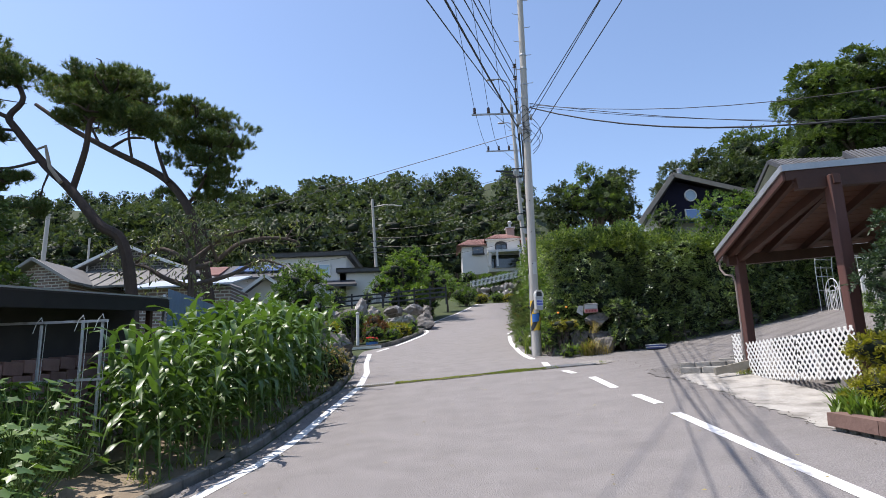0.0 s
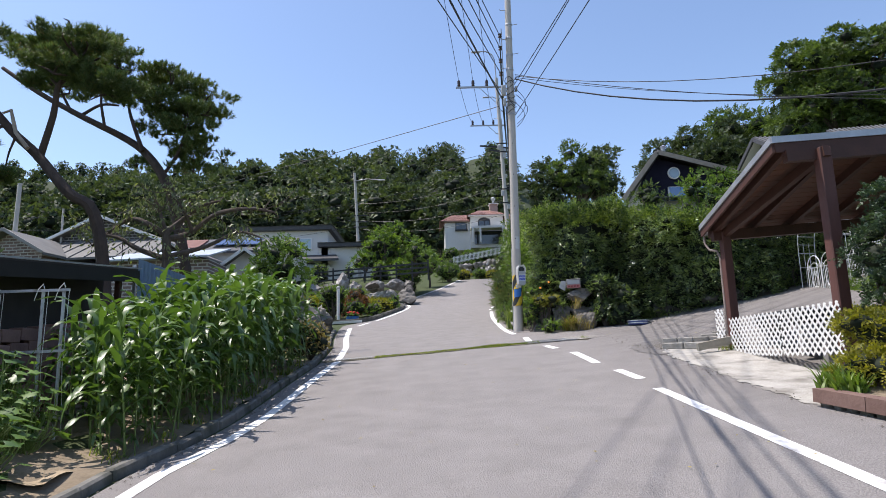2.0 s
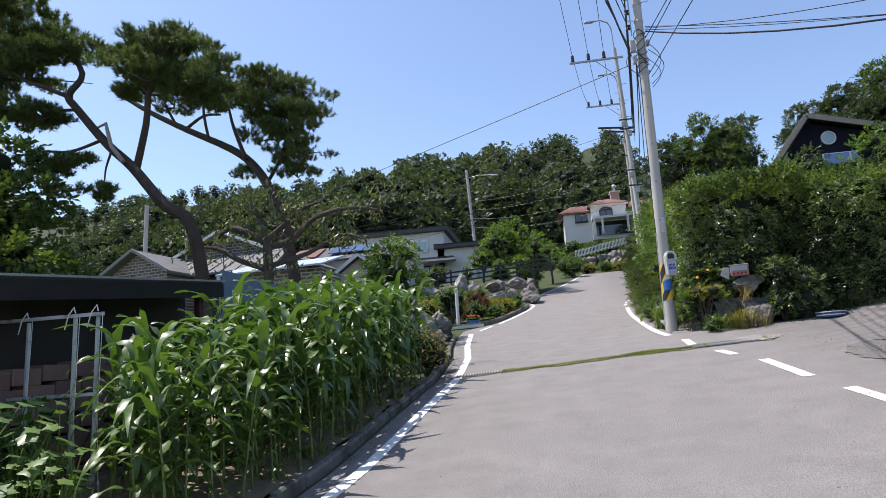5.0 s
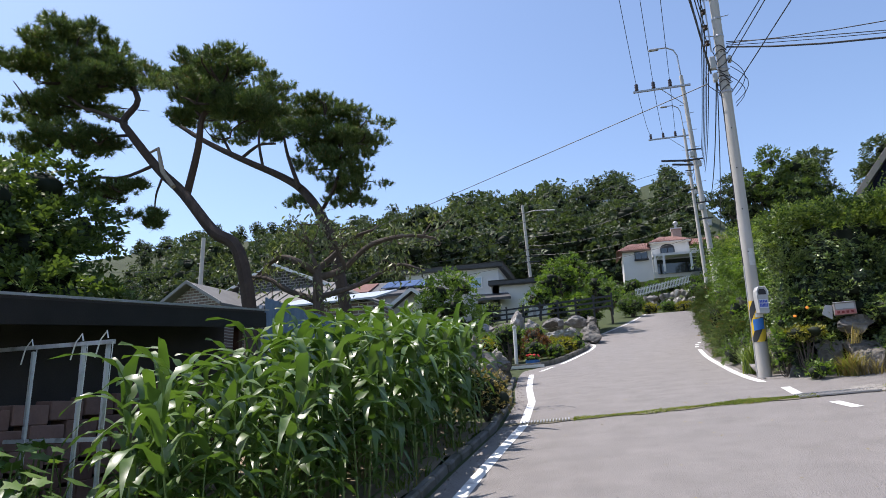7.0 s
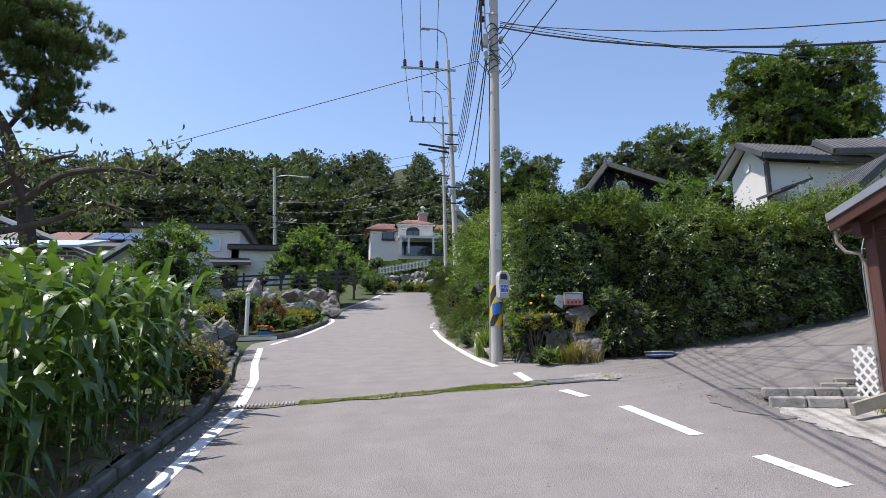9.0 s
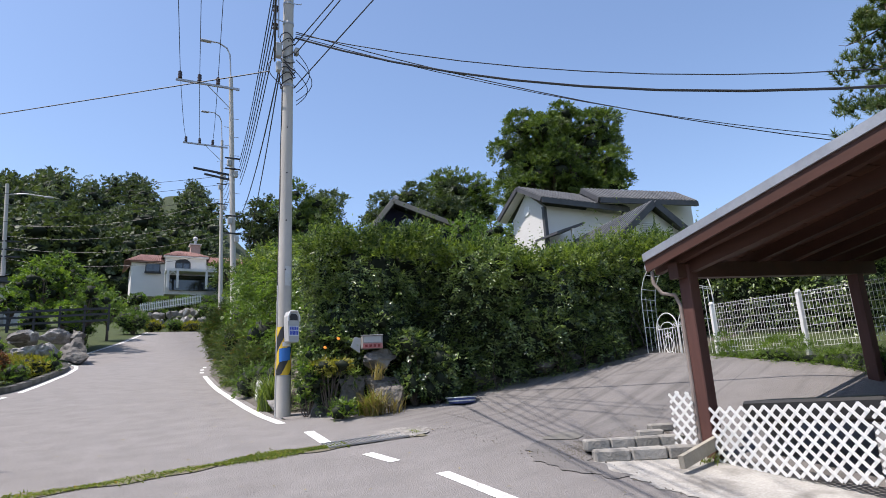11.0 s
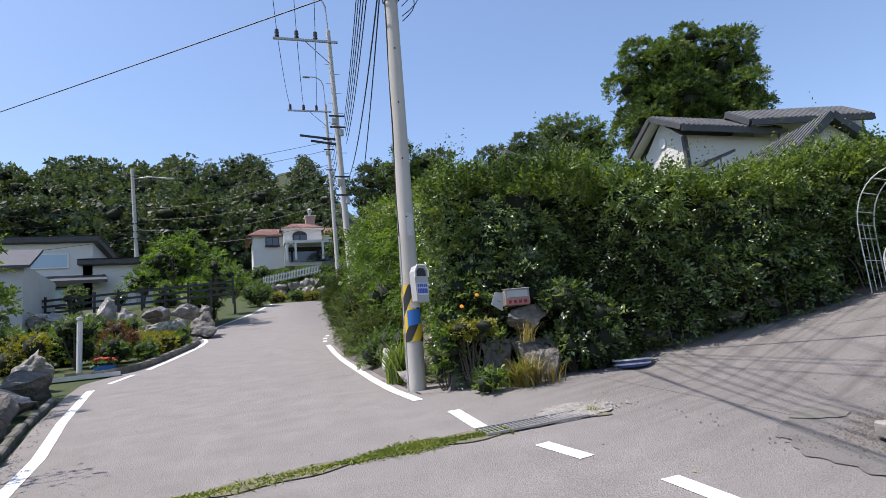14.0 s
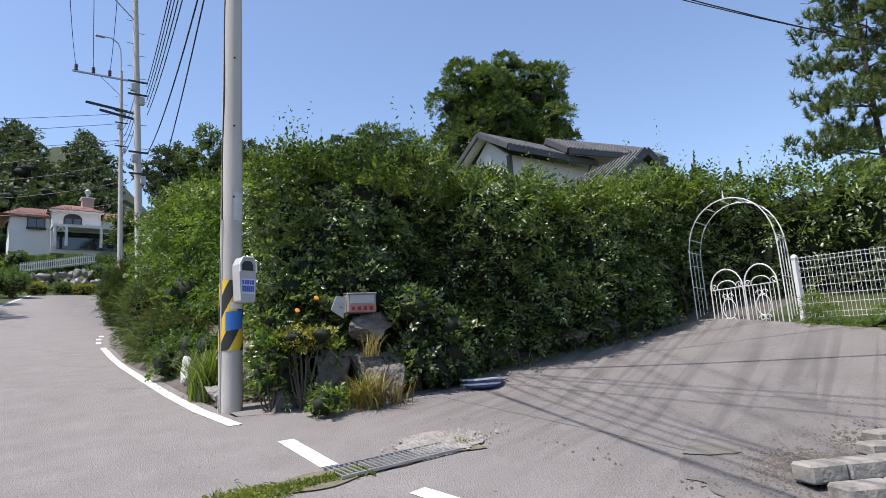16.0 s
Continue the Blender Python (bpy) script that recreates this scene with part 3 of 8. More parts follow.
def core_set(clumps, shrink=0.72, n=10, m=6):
    """Dark rough shells in the hearts of clumps: shade put into colour, so that no light shines straight through."""
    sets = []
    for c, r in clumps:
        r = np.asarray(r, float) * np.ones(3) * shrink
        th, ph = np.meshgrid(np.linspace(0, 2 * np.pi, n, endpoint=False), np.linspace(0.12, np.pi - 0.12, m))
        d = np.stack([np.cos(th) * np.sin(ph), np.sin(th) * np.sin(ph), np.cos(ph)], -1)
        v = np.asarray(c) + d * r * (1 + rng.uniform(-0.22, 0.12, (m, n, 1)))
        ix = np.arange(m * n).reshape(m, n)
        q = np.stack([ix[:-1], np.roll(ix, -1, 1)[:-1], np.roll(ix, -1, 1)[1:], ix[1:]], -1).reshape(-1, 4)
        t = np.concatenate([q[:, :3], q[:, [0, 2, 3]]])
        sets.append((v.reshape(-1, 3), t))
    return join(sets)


# near-black colour that stands for the shade deep inside foliage
CORE_SHADE = leaf_material("foliage_shade", (0.005, 0.010, 0.004), (0.014, 0.022, 0.008), 0.0, 0.8, 1.5, 0.2)


def limb_path(a, b, bend=0.12, n=5):
    a, b = np.asarray(a, float), np.asarray(b, float)
    k = np.linspace(0, 1, n)[:, None]
    off = rng.normal(size=3) * np.linalg.norm(b - a) * bend
    return a + (b - a) * k + off * np.sin(k * np.pi)


def crown_clumps(r, h, n, size, flat=0.8):
    """Uneven clumps round the middle of a crown of radius r and half height h, at the origin."""
    out = []
    for i in range(n):
        d = unit(rng.normal(size=3))
        k = rng.uniform(0.3, 0.84)
        c = d * np.array([r, r, h]) * k
        s = size * rng.uniform(0.75, 1.35)
        out.append((c, (s, s, s * flat)))
    # clumps that stand alone are drawn in to the others
    for i, (c, q) in enumerate(out):
        d = sorted(float(np.linalg.norm(c - o)) for j, (o, _) in enumerate(out) if j != i)
        if len(d) > 1 and d[1] > 1.2 * size:
            out[i] = (c * 0.8, q)
    return out


def knobs(clumps, n=8, size=0.5):
    """Smaller clumps standing out of the larger ones."""
    out = []
    for c, r in clumps:
        r = np.asarray(r, float) * np.ones(3)
        for i in range(n):
            d = unit(rng.normal(size=3) + (0, 0, 0.35))
            s = r * size * rng.uniform(0.7, 1.25)
            out.append((np.asarray(c) + d * r * 0.72, s))
    return out


def tree(name, label, at, height, crown_r, crown_h, clumps, clump_size, leaf_mat, leaf=0.2, density=14, trunk_r=0.16, crown_at=0.62, droop=0.25, bark=BARK, flat=0.75, category="tree", group="", core=0.42):
    """A tree with a tapered trunk, limbs to its clumps and a crown of leaves."""
    ob = thing(name, label, category, at, group=group)
    mid = np.array([0, 0, height * crown_at])
    cl = [(c + mid, r) for c, r in crown_clumps(crown_r, crown_h, clumps, clump_size, flat)]
    s = Shape()
    fork = np.array([rng.normal() * 0.15, rng.normal() * 0.15, max(height * crown_at - crown_h * 0.75, height * 0.18)])
    s.tube([(0, 0, -0.3), (0.02, 0, fork[2] * 0.5), tuple(fork)], [trunk_r * 1.25, trunk_r, trunk_r * 0.85], 9)
    for c, r in cl:
        p = limb_path(fork * 0.96, c, 0.1)
        s.tube(p, list(np.linspace(trunk_r * 0.55, trunk_r * 0.1, len(p))), 6)
    part("trunk", s, bark, ob, "", True)
    v, f = clump_leaves(knobs(cl, 6, 0.55), density, leaf, 0.55, droop, -0.45, reach=2.3)
    me = mesh_np("crown", v, f, leaf_mat)
    # added dark shells give the crown its inner shade
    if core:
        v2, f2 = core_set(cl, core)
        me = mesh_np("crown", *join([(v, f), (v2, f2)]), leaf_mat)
        me.materials.append(CORE_SHADE)
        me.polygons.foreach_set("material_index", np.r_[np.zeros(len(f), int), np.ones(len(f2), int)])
    part("crown", me, None, ob)
    return ob


def shrub(name, label, at, r, h, leaf_mat, leaf=0.07, density=260, clumps=7, category="shrub", group="", droop=0.1, core=0.7, flat=0.8, low_at=0.0, asp=0.55):
    """A rounded garden bush, its clumps standing on the ground."""
    ob = thing(name, label, category, at, group=group)
    cl = []
    for i in range(clumps):
        a, k = rng.uniform(0, 6.28), rng.uniform(0.1, 0.65)
        s = r * rng.uniform(0.38, 0.6)
        hh = min(s * flat * 1.3, h * 0.5)
        cl.append((np.array([math.cos(a) * k * r, math.sin(a) * k * r, rng.uniform(max(hh * 0.7, h * low_at), max(hh, h - hh))]), (s, s, hh)))
    s = Shape()
    for c, q in cl:
        s.tube(limb_path((0, 0, -0.05), c, 0.08, 4), [r * 0.05, r * 0.04, r * 0.03, r * 0.012], 5)
    part("stem", s, BARK, ob)
    v, f = clump_leaves(cl, density * 1.25, leaf, asp, droop, -0.8, per=7, reach=1.9)
    # dark shells put the shade inside the bush into colour
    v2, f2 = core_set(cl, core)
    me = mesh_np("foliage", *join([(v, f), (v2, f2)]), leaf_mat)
    me.materials.append(CORE_SHADE)
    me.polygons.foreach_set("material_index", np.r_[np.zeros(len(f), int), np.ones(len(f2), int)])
    part("foliage", me, None, ob)
    return ob


def blade_tuft(name, label, at, n, length, spread, mat, width=0.025, category="grass tuft", group="", stiff=0.6):
    """A tuft of arching blades."""
    ob = thing(name, label, category, at, group=group)
    sets = []
    a = rng.uniform(0, 2 * np.pi, n)
    out = np.stack([np.cos(a), np.sin(a), 0 * a], 1)
    ln = length * rng.uniform(0.6, 1.15, n)
    base = np.c_[rng.normal(size=(n, 2)) * spread * 0.3, np.zeros(n) - 0.03]
    lean = rng.uniform(0.25, 1.0, n) * (1 - stiff) + 0.15
    rows = []
    for k in (0, 0.35, 0.7, 1.0):
        h = ln * (k - lean * k * k * 0.75)
        p = base + out * (ln * lean * k * k * 0.9 + 0.05 * k)[:, None]
        p[:, 2] += h
        w = width * (1 - k * 0.95) * (1 if k else 0.6)
        side = np.stack([-out[:, 1], out[:, 0], 0 * a], 1) * w / 2
        rows += [p - side, p + side]
    v = np.stack(rows, 1).reshape(-1, 3)
    b = np.arange(n)[:, None] * 8
    f = np.concatenate([b + (0, 1, 3, 2), b + (2, 3, 5, 4), b + (4, 5, 7, 6)], 1).reshape(-1, 4)
    part("foliage", mesh_np("blades", v, f, mat), None, ob)
    return ob


def boulder(name, at, size, mat=ROCK, rz=0.0, seed=0, label="rough grey boulder", group="garden boulders", cuts=3):
    """An angular boulder with broken faces."""
    bm = bmesh.new()
    bmesh.ops.create_icosphere(bm, subdivisions=cuts, radius=0.62)
    r = random.Random(seed)
    planes = [(Vector((r.gauss(0, 1), r.gauss(0, 1), r.gauss(0, 0.8))).normalized(), r.uniform(0.20, 0.42)) for _ in range(15)]
    o = Vector((r.uniform(0, 90), r.uniform(0, 90), r.uniform(0, 90)))
    for q in bm.verts:
        for nn, d in planes:
            k = q.co.dot(nn)
            if k > d:
                q.co -= nn * (k - d)
        q.co *= 1 + 0.22 * noise.noise(q.co * 3 + o) + 0.16 * noise.noise(q.co * 8 + o) + 0.06 * noise.noise(q.co * 19 + o)
        q.co = Vector((q.co.x * size[0], q.co.y * size[1], q.co.z * size[2])) * 1.3
    me = bpy.data.meshes.new(name)
    bm.to_mesh(me)
    bm.free()
    me.materials.append(mat)
    ob = new(name, me)
    ob.matrix_basis = pose(*at, 0, 0, rz)
    return tagged(ob, label, "boulder", group)


def gz_at(x, y):
    return float(ground(x, y))


# ---- the wooded hill ----
def wood_patch(name, label, spots, heights, mat, leaf, per_tree, seed):
    """Far woods: many crowns of leafy boughs on bare trunks, in one mesh."""
    kinds = []
    for k in range(8):
        cl = []
        tall, wide = 0.40 + 0.05 * (k % 3), 0.30 + 0.03 * (k % 4)
        for i in range(30):
            h = rng.uniform(-1, 1)
            a = rng.uniform(0, 6.28)
            q = wide * math.sqrt(max(0.05, 1 - h * h)) * rng.uniform(0.35, 1.0) * (1.0 if h > -0.3 else 0.75)
            z = rng.uniform(0.085, 0.15) * (1.15 - 0.3 * h)
            cl.append((np.array([math.cos(a) * q, math.sin(a) * q, h * tall]), (z * 1.2, z * 1.2, z * 0.8)))
        cs, rs = np.array([c for c, r in cl]), np.array([r for c, r in cl])
        p, nr = [], []
        for i, (c, r) in enumerate(cl):
            a, b = clump_points(c, r, max(6, int(per_tree * r[0] ** 2 / (rs[:, 0] ** 2).sum() / 6)), -0.6, 0.78)
            ok = np.ones(len(a), bool)
            for j in range(len(cl)):
                if j != i:
                    ok &= (((a - cs[j]) / rs[j]) ** 2).sum(1) > 0.55
            p.append(a[ok]), nr.append(b[ok])
        # last entry: dark blobs coloured as the shade within a crown
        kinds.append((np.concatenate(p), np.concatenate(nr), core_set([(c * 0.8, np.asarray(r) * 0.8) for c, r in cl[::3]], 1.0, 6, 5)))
    sets, cores = [], []
    trunks = Shape()
    for i, ((x, y), h) in enumerate(zip(spots, heights)):
        p, nr, (cv, cf) = kinds[int(rng.integers(8))]
        a = rng.uniform(0, 6.28)
        m = np.array([[math.cos(a), -math.sin(a), 0], [math.sin(a), math.cos(a), 0], [0, 0, 1]])
        w = h * rng.uniform(0.8, 1.1)
        sc = np.array([w, w, h * 0.86])
        z = gz_at(x, y) + float(swell(x, y))
        o = np.array([x, y, z + h * 0.58])
        sets.append(spray_set((p @ m.T) * sc + o, unit(nr @ m.T), leaf * h / 12, 5, 1.2, 0.75, 0.25, 0.2, 0.6, 0.5))
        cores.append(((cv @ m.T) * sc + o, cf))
        if y < 150:
            b = Vector((x, y, z - 0.5))
            trunks.tube([b, b + Vector((rng.normal() * 0.4, 0, h * 0.4)), b + Vector((rng.normal() * 0.8, 0, h * 0.8))], [0.22, 0.16, 0.06], 5, False)
    (v, f), (v2, f2) = join(sets), join(cores)
    v3, f3 = np.array([tuple(q) for q in trunks.v]), np.array(trunks.f)
    f3 = np.concatenate([f3[:, :3], f3[:, [0, 2, 3]]])
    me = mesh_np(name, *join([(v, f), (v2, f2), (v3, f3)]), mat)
    # second slot: the painted inner shade of the crowns
    me.materials.append(CORE_SHADE)
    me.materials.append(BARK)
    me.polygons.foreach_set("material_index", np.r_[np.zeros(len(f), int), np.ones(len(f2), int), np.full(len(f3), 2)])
    return tagged(new(name, me), label, "woods", "", "stuff")


spots, heights = [], []
for row, (y, n) in enumerate(((108, 40), (117, 40), (127, 38), (138, 36), (150, 36), (163, 36), (178, 34))):
    for i in range(n):
        x = -115 + 205 * (i + rng.uniform(-0.35, 0.35)) / n
        yy = y + rng.uniform(-4, 4) - 0.10 * max(0, x - 20)
        x = x * (1 + row * 0.10)
        h = rng.uniform(9.5, 14) - 3.0 * float(smooth_step(x / yy, -0.06, 0.1)) * (1 if row else 0.4)
        crest = yy * float(np.interp(x / yy, (-0.83, -0.78, -0.72, -0.4, -0.3, -0.1, 0.1), (0.25, 0.29, 0.338, 0.333, 0.343, 0.354, 0.361))) + rng.uniform(-2.2, 0.6)
        h = min(h, max(5.0, (crest - gz_at(x, yy) - float(swell(x, yy))) / 1.1))
        if -0.83 * yy < x < 0.135 * yy + 1.0:
            spots.append((x, yy))
            heights.append(h)
wood_patch("woods", "dense dark green broadleaf woods covering the hill", spots, heights, LEAF_FOREST, 0.66, 3800, 3)


# ---- hedges ----
def wave(u, z, k=0.0):
    """An uneven depth along a hedge's face."""
    return (0.5 * np.sin(1.3 * u + 0.9 * z + k) + 0.35 * np.sin(2.9 * u - 1.7 * z + 2 + k) + 0.3 * np.sin(5.3 * u + 1.1 * z + 4 + k) * np.cos(1.4 * z - 2.2 * u) + 0.25 * np.sin(8.1 * u - 1.9 * z + np.sin(2.1 * z + k)))


def hedge(name, label, path, thick, mat, leaf=0.08, density=600, depth=0.28, shoots=3.0, k=0.0, shoot_len=0.5, group="", lean=-0.12, clump=0.4, sprays=3.0, fresh=None):
    """A tall untrimmed hedge along (x, y, foot, top) points, its leafy face to the left of the path."""
    ob = thing(name, label, "hedge", (0, 0, 0), group=group)
    p = np.array(path, float)
    seg = np.r_[0, np.cumsum(np.hypot(*np.diff(p[:, :2], axis=0).T))]
    total = seg[-1]

    def at(u, v, off):
        q = np.stack([np.interp(u, seg, p[:, i]) for i in range(4)], -1)
        q2 = np.stack([np.interp(np.clip(u + 0.3, 0, total), seg, p[:, i]) for i in range(2)], -1)
        q1 = np.stack([np.interp(np.clip(u - 0.3, 0, total), seg, p[:, i]) for i in range(2)], -1)
        d = unit(q2 - q1)
        nr = np.stack([d[:, 1], -d[:, 0]], -1)
        h = q[:, 3] - q[:, 2]
        z = q[:, 2] + h * v
        o = off - lean * v * v * 1.5
        return np.c_[q[:, :2] + nr * o[:, None], z], np.c_[nr, 0 * z], h

    hm = (p[:, 3] - p[:, 2]).mean()

    def crest(u):
        return 0.22 * np.sin(1.1 * u + k) + 0.14 * np.sin(2.7 * u + 2 * k + 1) + 0.08 * np.sin(6.1 * u)

    # leafy clumps over the face, the top and the ends
    step = clump * 0.95
    face, crown = [], []
    for u in np.arange(step * 0.3, total, step):
        for v in np.arange(0.02 - rng.uniform(0, 1) * step / hm, 1.0, step / hm):
            uu = np.array([np.clip(u + rng.normal() * step * 0.3, 0, total)])
            vv = np.array([np.clip(v + rng.normal() * 0.3 * step / hm, 0.0, 0.97)])
            foot = np.clip(0.2 + 2.0 * vv, 0, 1)
            q, nr, h = at(uu, vv, depth * foot * wave(uu, vv * hm, k) - clump * 0.75 - 0.35 * (1 - foot) + rng.normal(size=1) * clump * 0.3 * foot)
            r = clump * rng.uniform(0.45, 1.3)
            (crown if vv[0] > 0.93 - 0.1 * rng.uniform() else face).append((q[0], (r, r, r * rng.uniform(0.7, 1.0))))
        for w in np.arange(clump * 0.8, thick, step * 1.1):
            uu = np.array([np.clip(u + rng.normal() * step * 0.3, 0, total)])
            q, nr, h = at(uu, np.ones(1), np.array([-w]))
            r = clump * rng.uniform(0.65, 1.1)
            q[0, 2] += float(crest(uu[0])) + rng.normal() * 0.09 - r * 0.6
            crown.append((q[0], (r, r, r * 0.85)))
    for e in (0.0, total):
        for w in np.arange(clump, thick, step * 1.1):
            for v in np.arange(0.03, 0.97, step / hm):
                q, nr, h = at(np.array([e]), np.array([v]), np.array([-w + rng.normal() * 0.1]))
                r = clump * rng.uniform(0.65, 1.1)
                face.append((q[0], (r, r, r * 0.85)))
    sets = [clump_leaves(face, density, leaf, 0.46, 0.4, -0.6, 0.7, 0.15)]
    tops = [clump_leaves(crown, density * 0.9, leaf, 0.5, 0.1, -0.2, 0.7, 0.5)]
    # sprays that reach out of the face
    m = int(total * hm * sprays)
    if m:
        u, v = rng.uniform(0, total, m), rng.uniform(0.25, 1, m)
        q, nr, h = at(u, v, depth * wave(u, v * hm, k) - 0.15)
        ln = rng.uniform(0.15, 0.5, m) * clump / 0.4
        way = unit(nr * 0.7 + rng.normal(size=(m, 3)) * 0.45 + (0, 0, 0.55))
        per = 11
        t = np.tile(np.linspace(0.2, 1, per), m)
        pts = np.repeat(q, per, 0) + np.repeat(way * ln[:, None], per, 0) * t[:, None]
        pts[:, 2] -= 0.12 * t * t
        pts += rng.normal(size=pts.shape) * 0.03
        sets.append(leaf_set(pts, np.repeat(nr, per, 0) * 0.6 + (0, 0, 0.8), leaf * 0.95, 0.45, 0.3))
    # shoots that stand above the top
    m = int(total * thick * shoots)
    if m:
        u, w = rng.uniform(0, total, m), rng.uniform(0, 1, m) ** 1.2
        q, nr, h = at(u, np.ones(m), -w * thick - 0.1)
        q[:, 2] += crest(u) - 0.2
        ln = shoot_len * rng.uniform(0.3, 1.0, m) ** 1.5 * 1.5
        tilt = rng.normal(size=(m, 3)) * 0.16 + (0, 0, 1)
        per = 16
        t = np.tile(np.linspace(0.05, 1, per), m)
        pts = np.repeat(q, per, 0) + np.repeat(tilt * ln[:, None], per, 0) * t[:, None] + rng.normal(size=(m * per, 3)) * 0.028
        tops.append(leaf_set(pts, rng.normal(size=pts.shape) + (0, 0, 0.8), leaf * 0.72, 0.42, -0.2))
        # a few tall thin spires
        m = int(total * 6)
        u, w = rng.uniform(0, total, m), rng.uniform(0.1, 0.9, m)
        q, nr, h = at(u, np.ones(m), -w * thick)
        q[:, 2] += crest(u) - 0.1
        ln = shoot_len * (0.35 + 0.75 * rng.uniform(0, 1, m) ** 2)
        tilt = rng.normal(size=(m, 3)) * 0.07 + (0, 0, 1)
        per = 52
        t = np.tile(np.linspace(0.05, 1, per), m)
        wide = 0.036 * (1.15 - t)[:, None] * np.array((1, 1, 0.3))
        pts = np.repeat(q, per, 0) + np.repeat(tilt * ln[:, None], per, 0) * t[:, None] + rng.normal(size=(m * per, 3)) * wide
        tops.append(leaf_set(pts, rng.normal(size=pts.shape) + (0, 0, 0.5), leaf * 0.75, 0.5, -0.3))
        tip = q + tilt * ln[:, None]
        side = np.array((0.012, 0.004, 0))
        tops.append((np.stack([q - side, q + side, tip], 1).reshape(-1, 3), np.arange(3 * m).reshape(-1, 3)))
    v0, f0 = join(sets)
    vt, ft = join(tops)
    v1, f1 = join([(v0, f0), (vt, ft)])
    fresh_from = len(f0)
    # a dark inner sheet, the hedge's inner shade put into its colour
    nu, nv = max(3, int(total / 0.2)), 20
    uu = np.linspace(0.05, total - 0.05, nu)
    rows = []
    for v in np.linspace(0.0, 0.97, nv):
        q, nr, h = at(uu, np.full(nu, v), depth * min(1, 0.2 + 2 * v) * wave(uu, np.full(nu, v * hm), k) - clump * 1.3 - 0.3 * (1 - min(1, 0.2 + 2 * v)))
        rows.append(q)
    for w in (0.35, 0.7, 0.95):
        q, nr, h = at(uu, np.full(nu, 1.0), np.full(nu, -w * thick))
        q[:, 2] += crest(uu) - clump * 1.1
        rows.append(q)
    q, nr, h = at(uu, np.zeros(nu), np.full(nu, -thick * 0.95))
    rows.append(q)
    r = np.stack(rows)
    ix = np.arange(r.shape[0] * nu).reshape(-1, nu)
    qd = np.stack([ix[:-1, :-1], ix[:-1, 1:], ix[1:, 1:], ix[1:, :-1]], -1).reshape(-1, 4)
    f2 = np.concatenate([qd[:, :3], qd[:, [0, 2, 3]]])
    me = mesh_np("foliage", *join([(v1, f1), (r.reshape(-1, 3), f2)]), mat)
    me.materials.append(CORE_SHADE)
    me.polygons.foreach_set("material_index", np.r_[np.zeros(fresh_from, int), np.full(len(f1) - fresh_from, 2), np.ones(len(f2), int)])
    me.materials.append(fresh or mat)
    part("foliage", me, None, ob)
    # stems near the foot
    for i in range(int(total * 2.2) if hm > 1.5 else 0):
        q, nr, h = at(np.array([rng.uniform(0.2, total - 0.2)]), np.array([0.0]), np.array([rng.uniform(-0.15, 0.05)]))
        b = q[0]
        s = Shape().tube([b - (0, 0, 0.1), b + (rng.normal() * 0.08, 0.05, 0.5), b + (rng.normal() * 0.15, 0.15, 1.1)], [0.018, 0.013, 0.008], 5)
        part("stem", s, BARK, ob)
    return ob


def lz(x, y):
    return float(land(x, y))


side_path = [(3.75, 20.8), (4.6, 20.45), (6.4, 19.85), (8.2, 19.2), (9.6, 18.75), (10.75, 18.95), (11.8, 18.9)]
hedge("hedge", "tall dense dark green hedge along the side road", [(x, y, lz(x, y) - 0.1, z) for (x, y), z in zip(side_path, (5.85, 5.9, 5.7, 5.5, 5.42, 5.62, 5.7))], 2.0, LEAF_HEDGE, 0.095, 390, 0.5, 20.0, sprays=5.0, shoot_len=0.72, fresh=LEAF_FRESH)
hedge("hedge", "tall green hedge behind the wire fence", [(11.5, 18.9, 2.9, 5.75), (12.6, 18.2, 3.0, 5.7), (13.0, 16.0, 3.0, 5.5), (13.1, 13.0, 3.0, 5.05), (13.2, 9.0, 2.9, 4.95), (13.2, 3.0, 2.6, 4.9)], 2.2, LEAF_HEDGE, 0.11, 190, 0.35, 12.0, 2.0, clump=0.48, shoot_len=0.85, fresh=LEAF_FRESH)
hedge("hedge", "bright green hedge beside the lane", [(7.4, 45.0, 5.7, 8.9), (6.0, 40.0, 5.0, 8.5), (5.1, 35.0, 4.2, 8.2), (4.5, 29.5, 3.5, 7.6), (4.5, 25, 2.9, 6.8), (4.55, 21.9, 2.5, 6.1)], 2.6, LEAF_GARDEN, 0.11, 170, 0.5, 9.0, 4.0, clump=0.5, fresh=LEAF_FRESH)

# ---- poles and wires ----
P1 = Vector((2.96, 20.5, lz(2.96, 20.5)))
LEAN = Vector((0.0158, 0.0, 1.0))


def on_pole(z):
    return P1 + LEAN * (z - P1.z)


def pole_radius(z, base=0.158):
    return base - (z - P1.z) * 0.0052


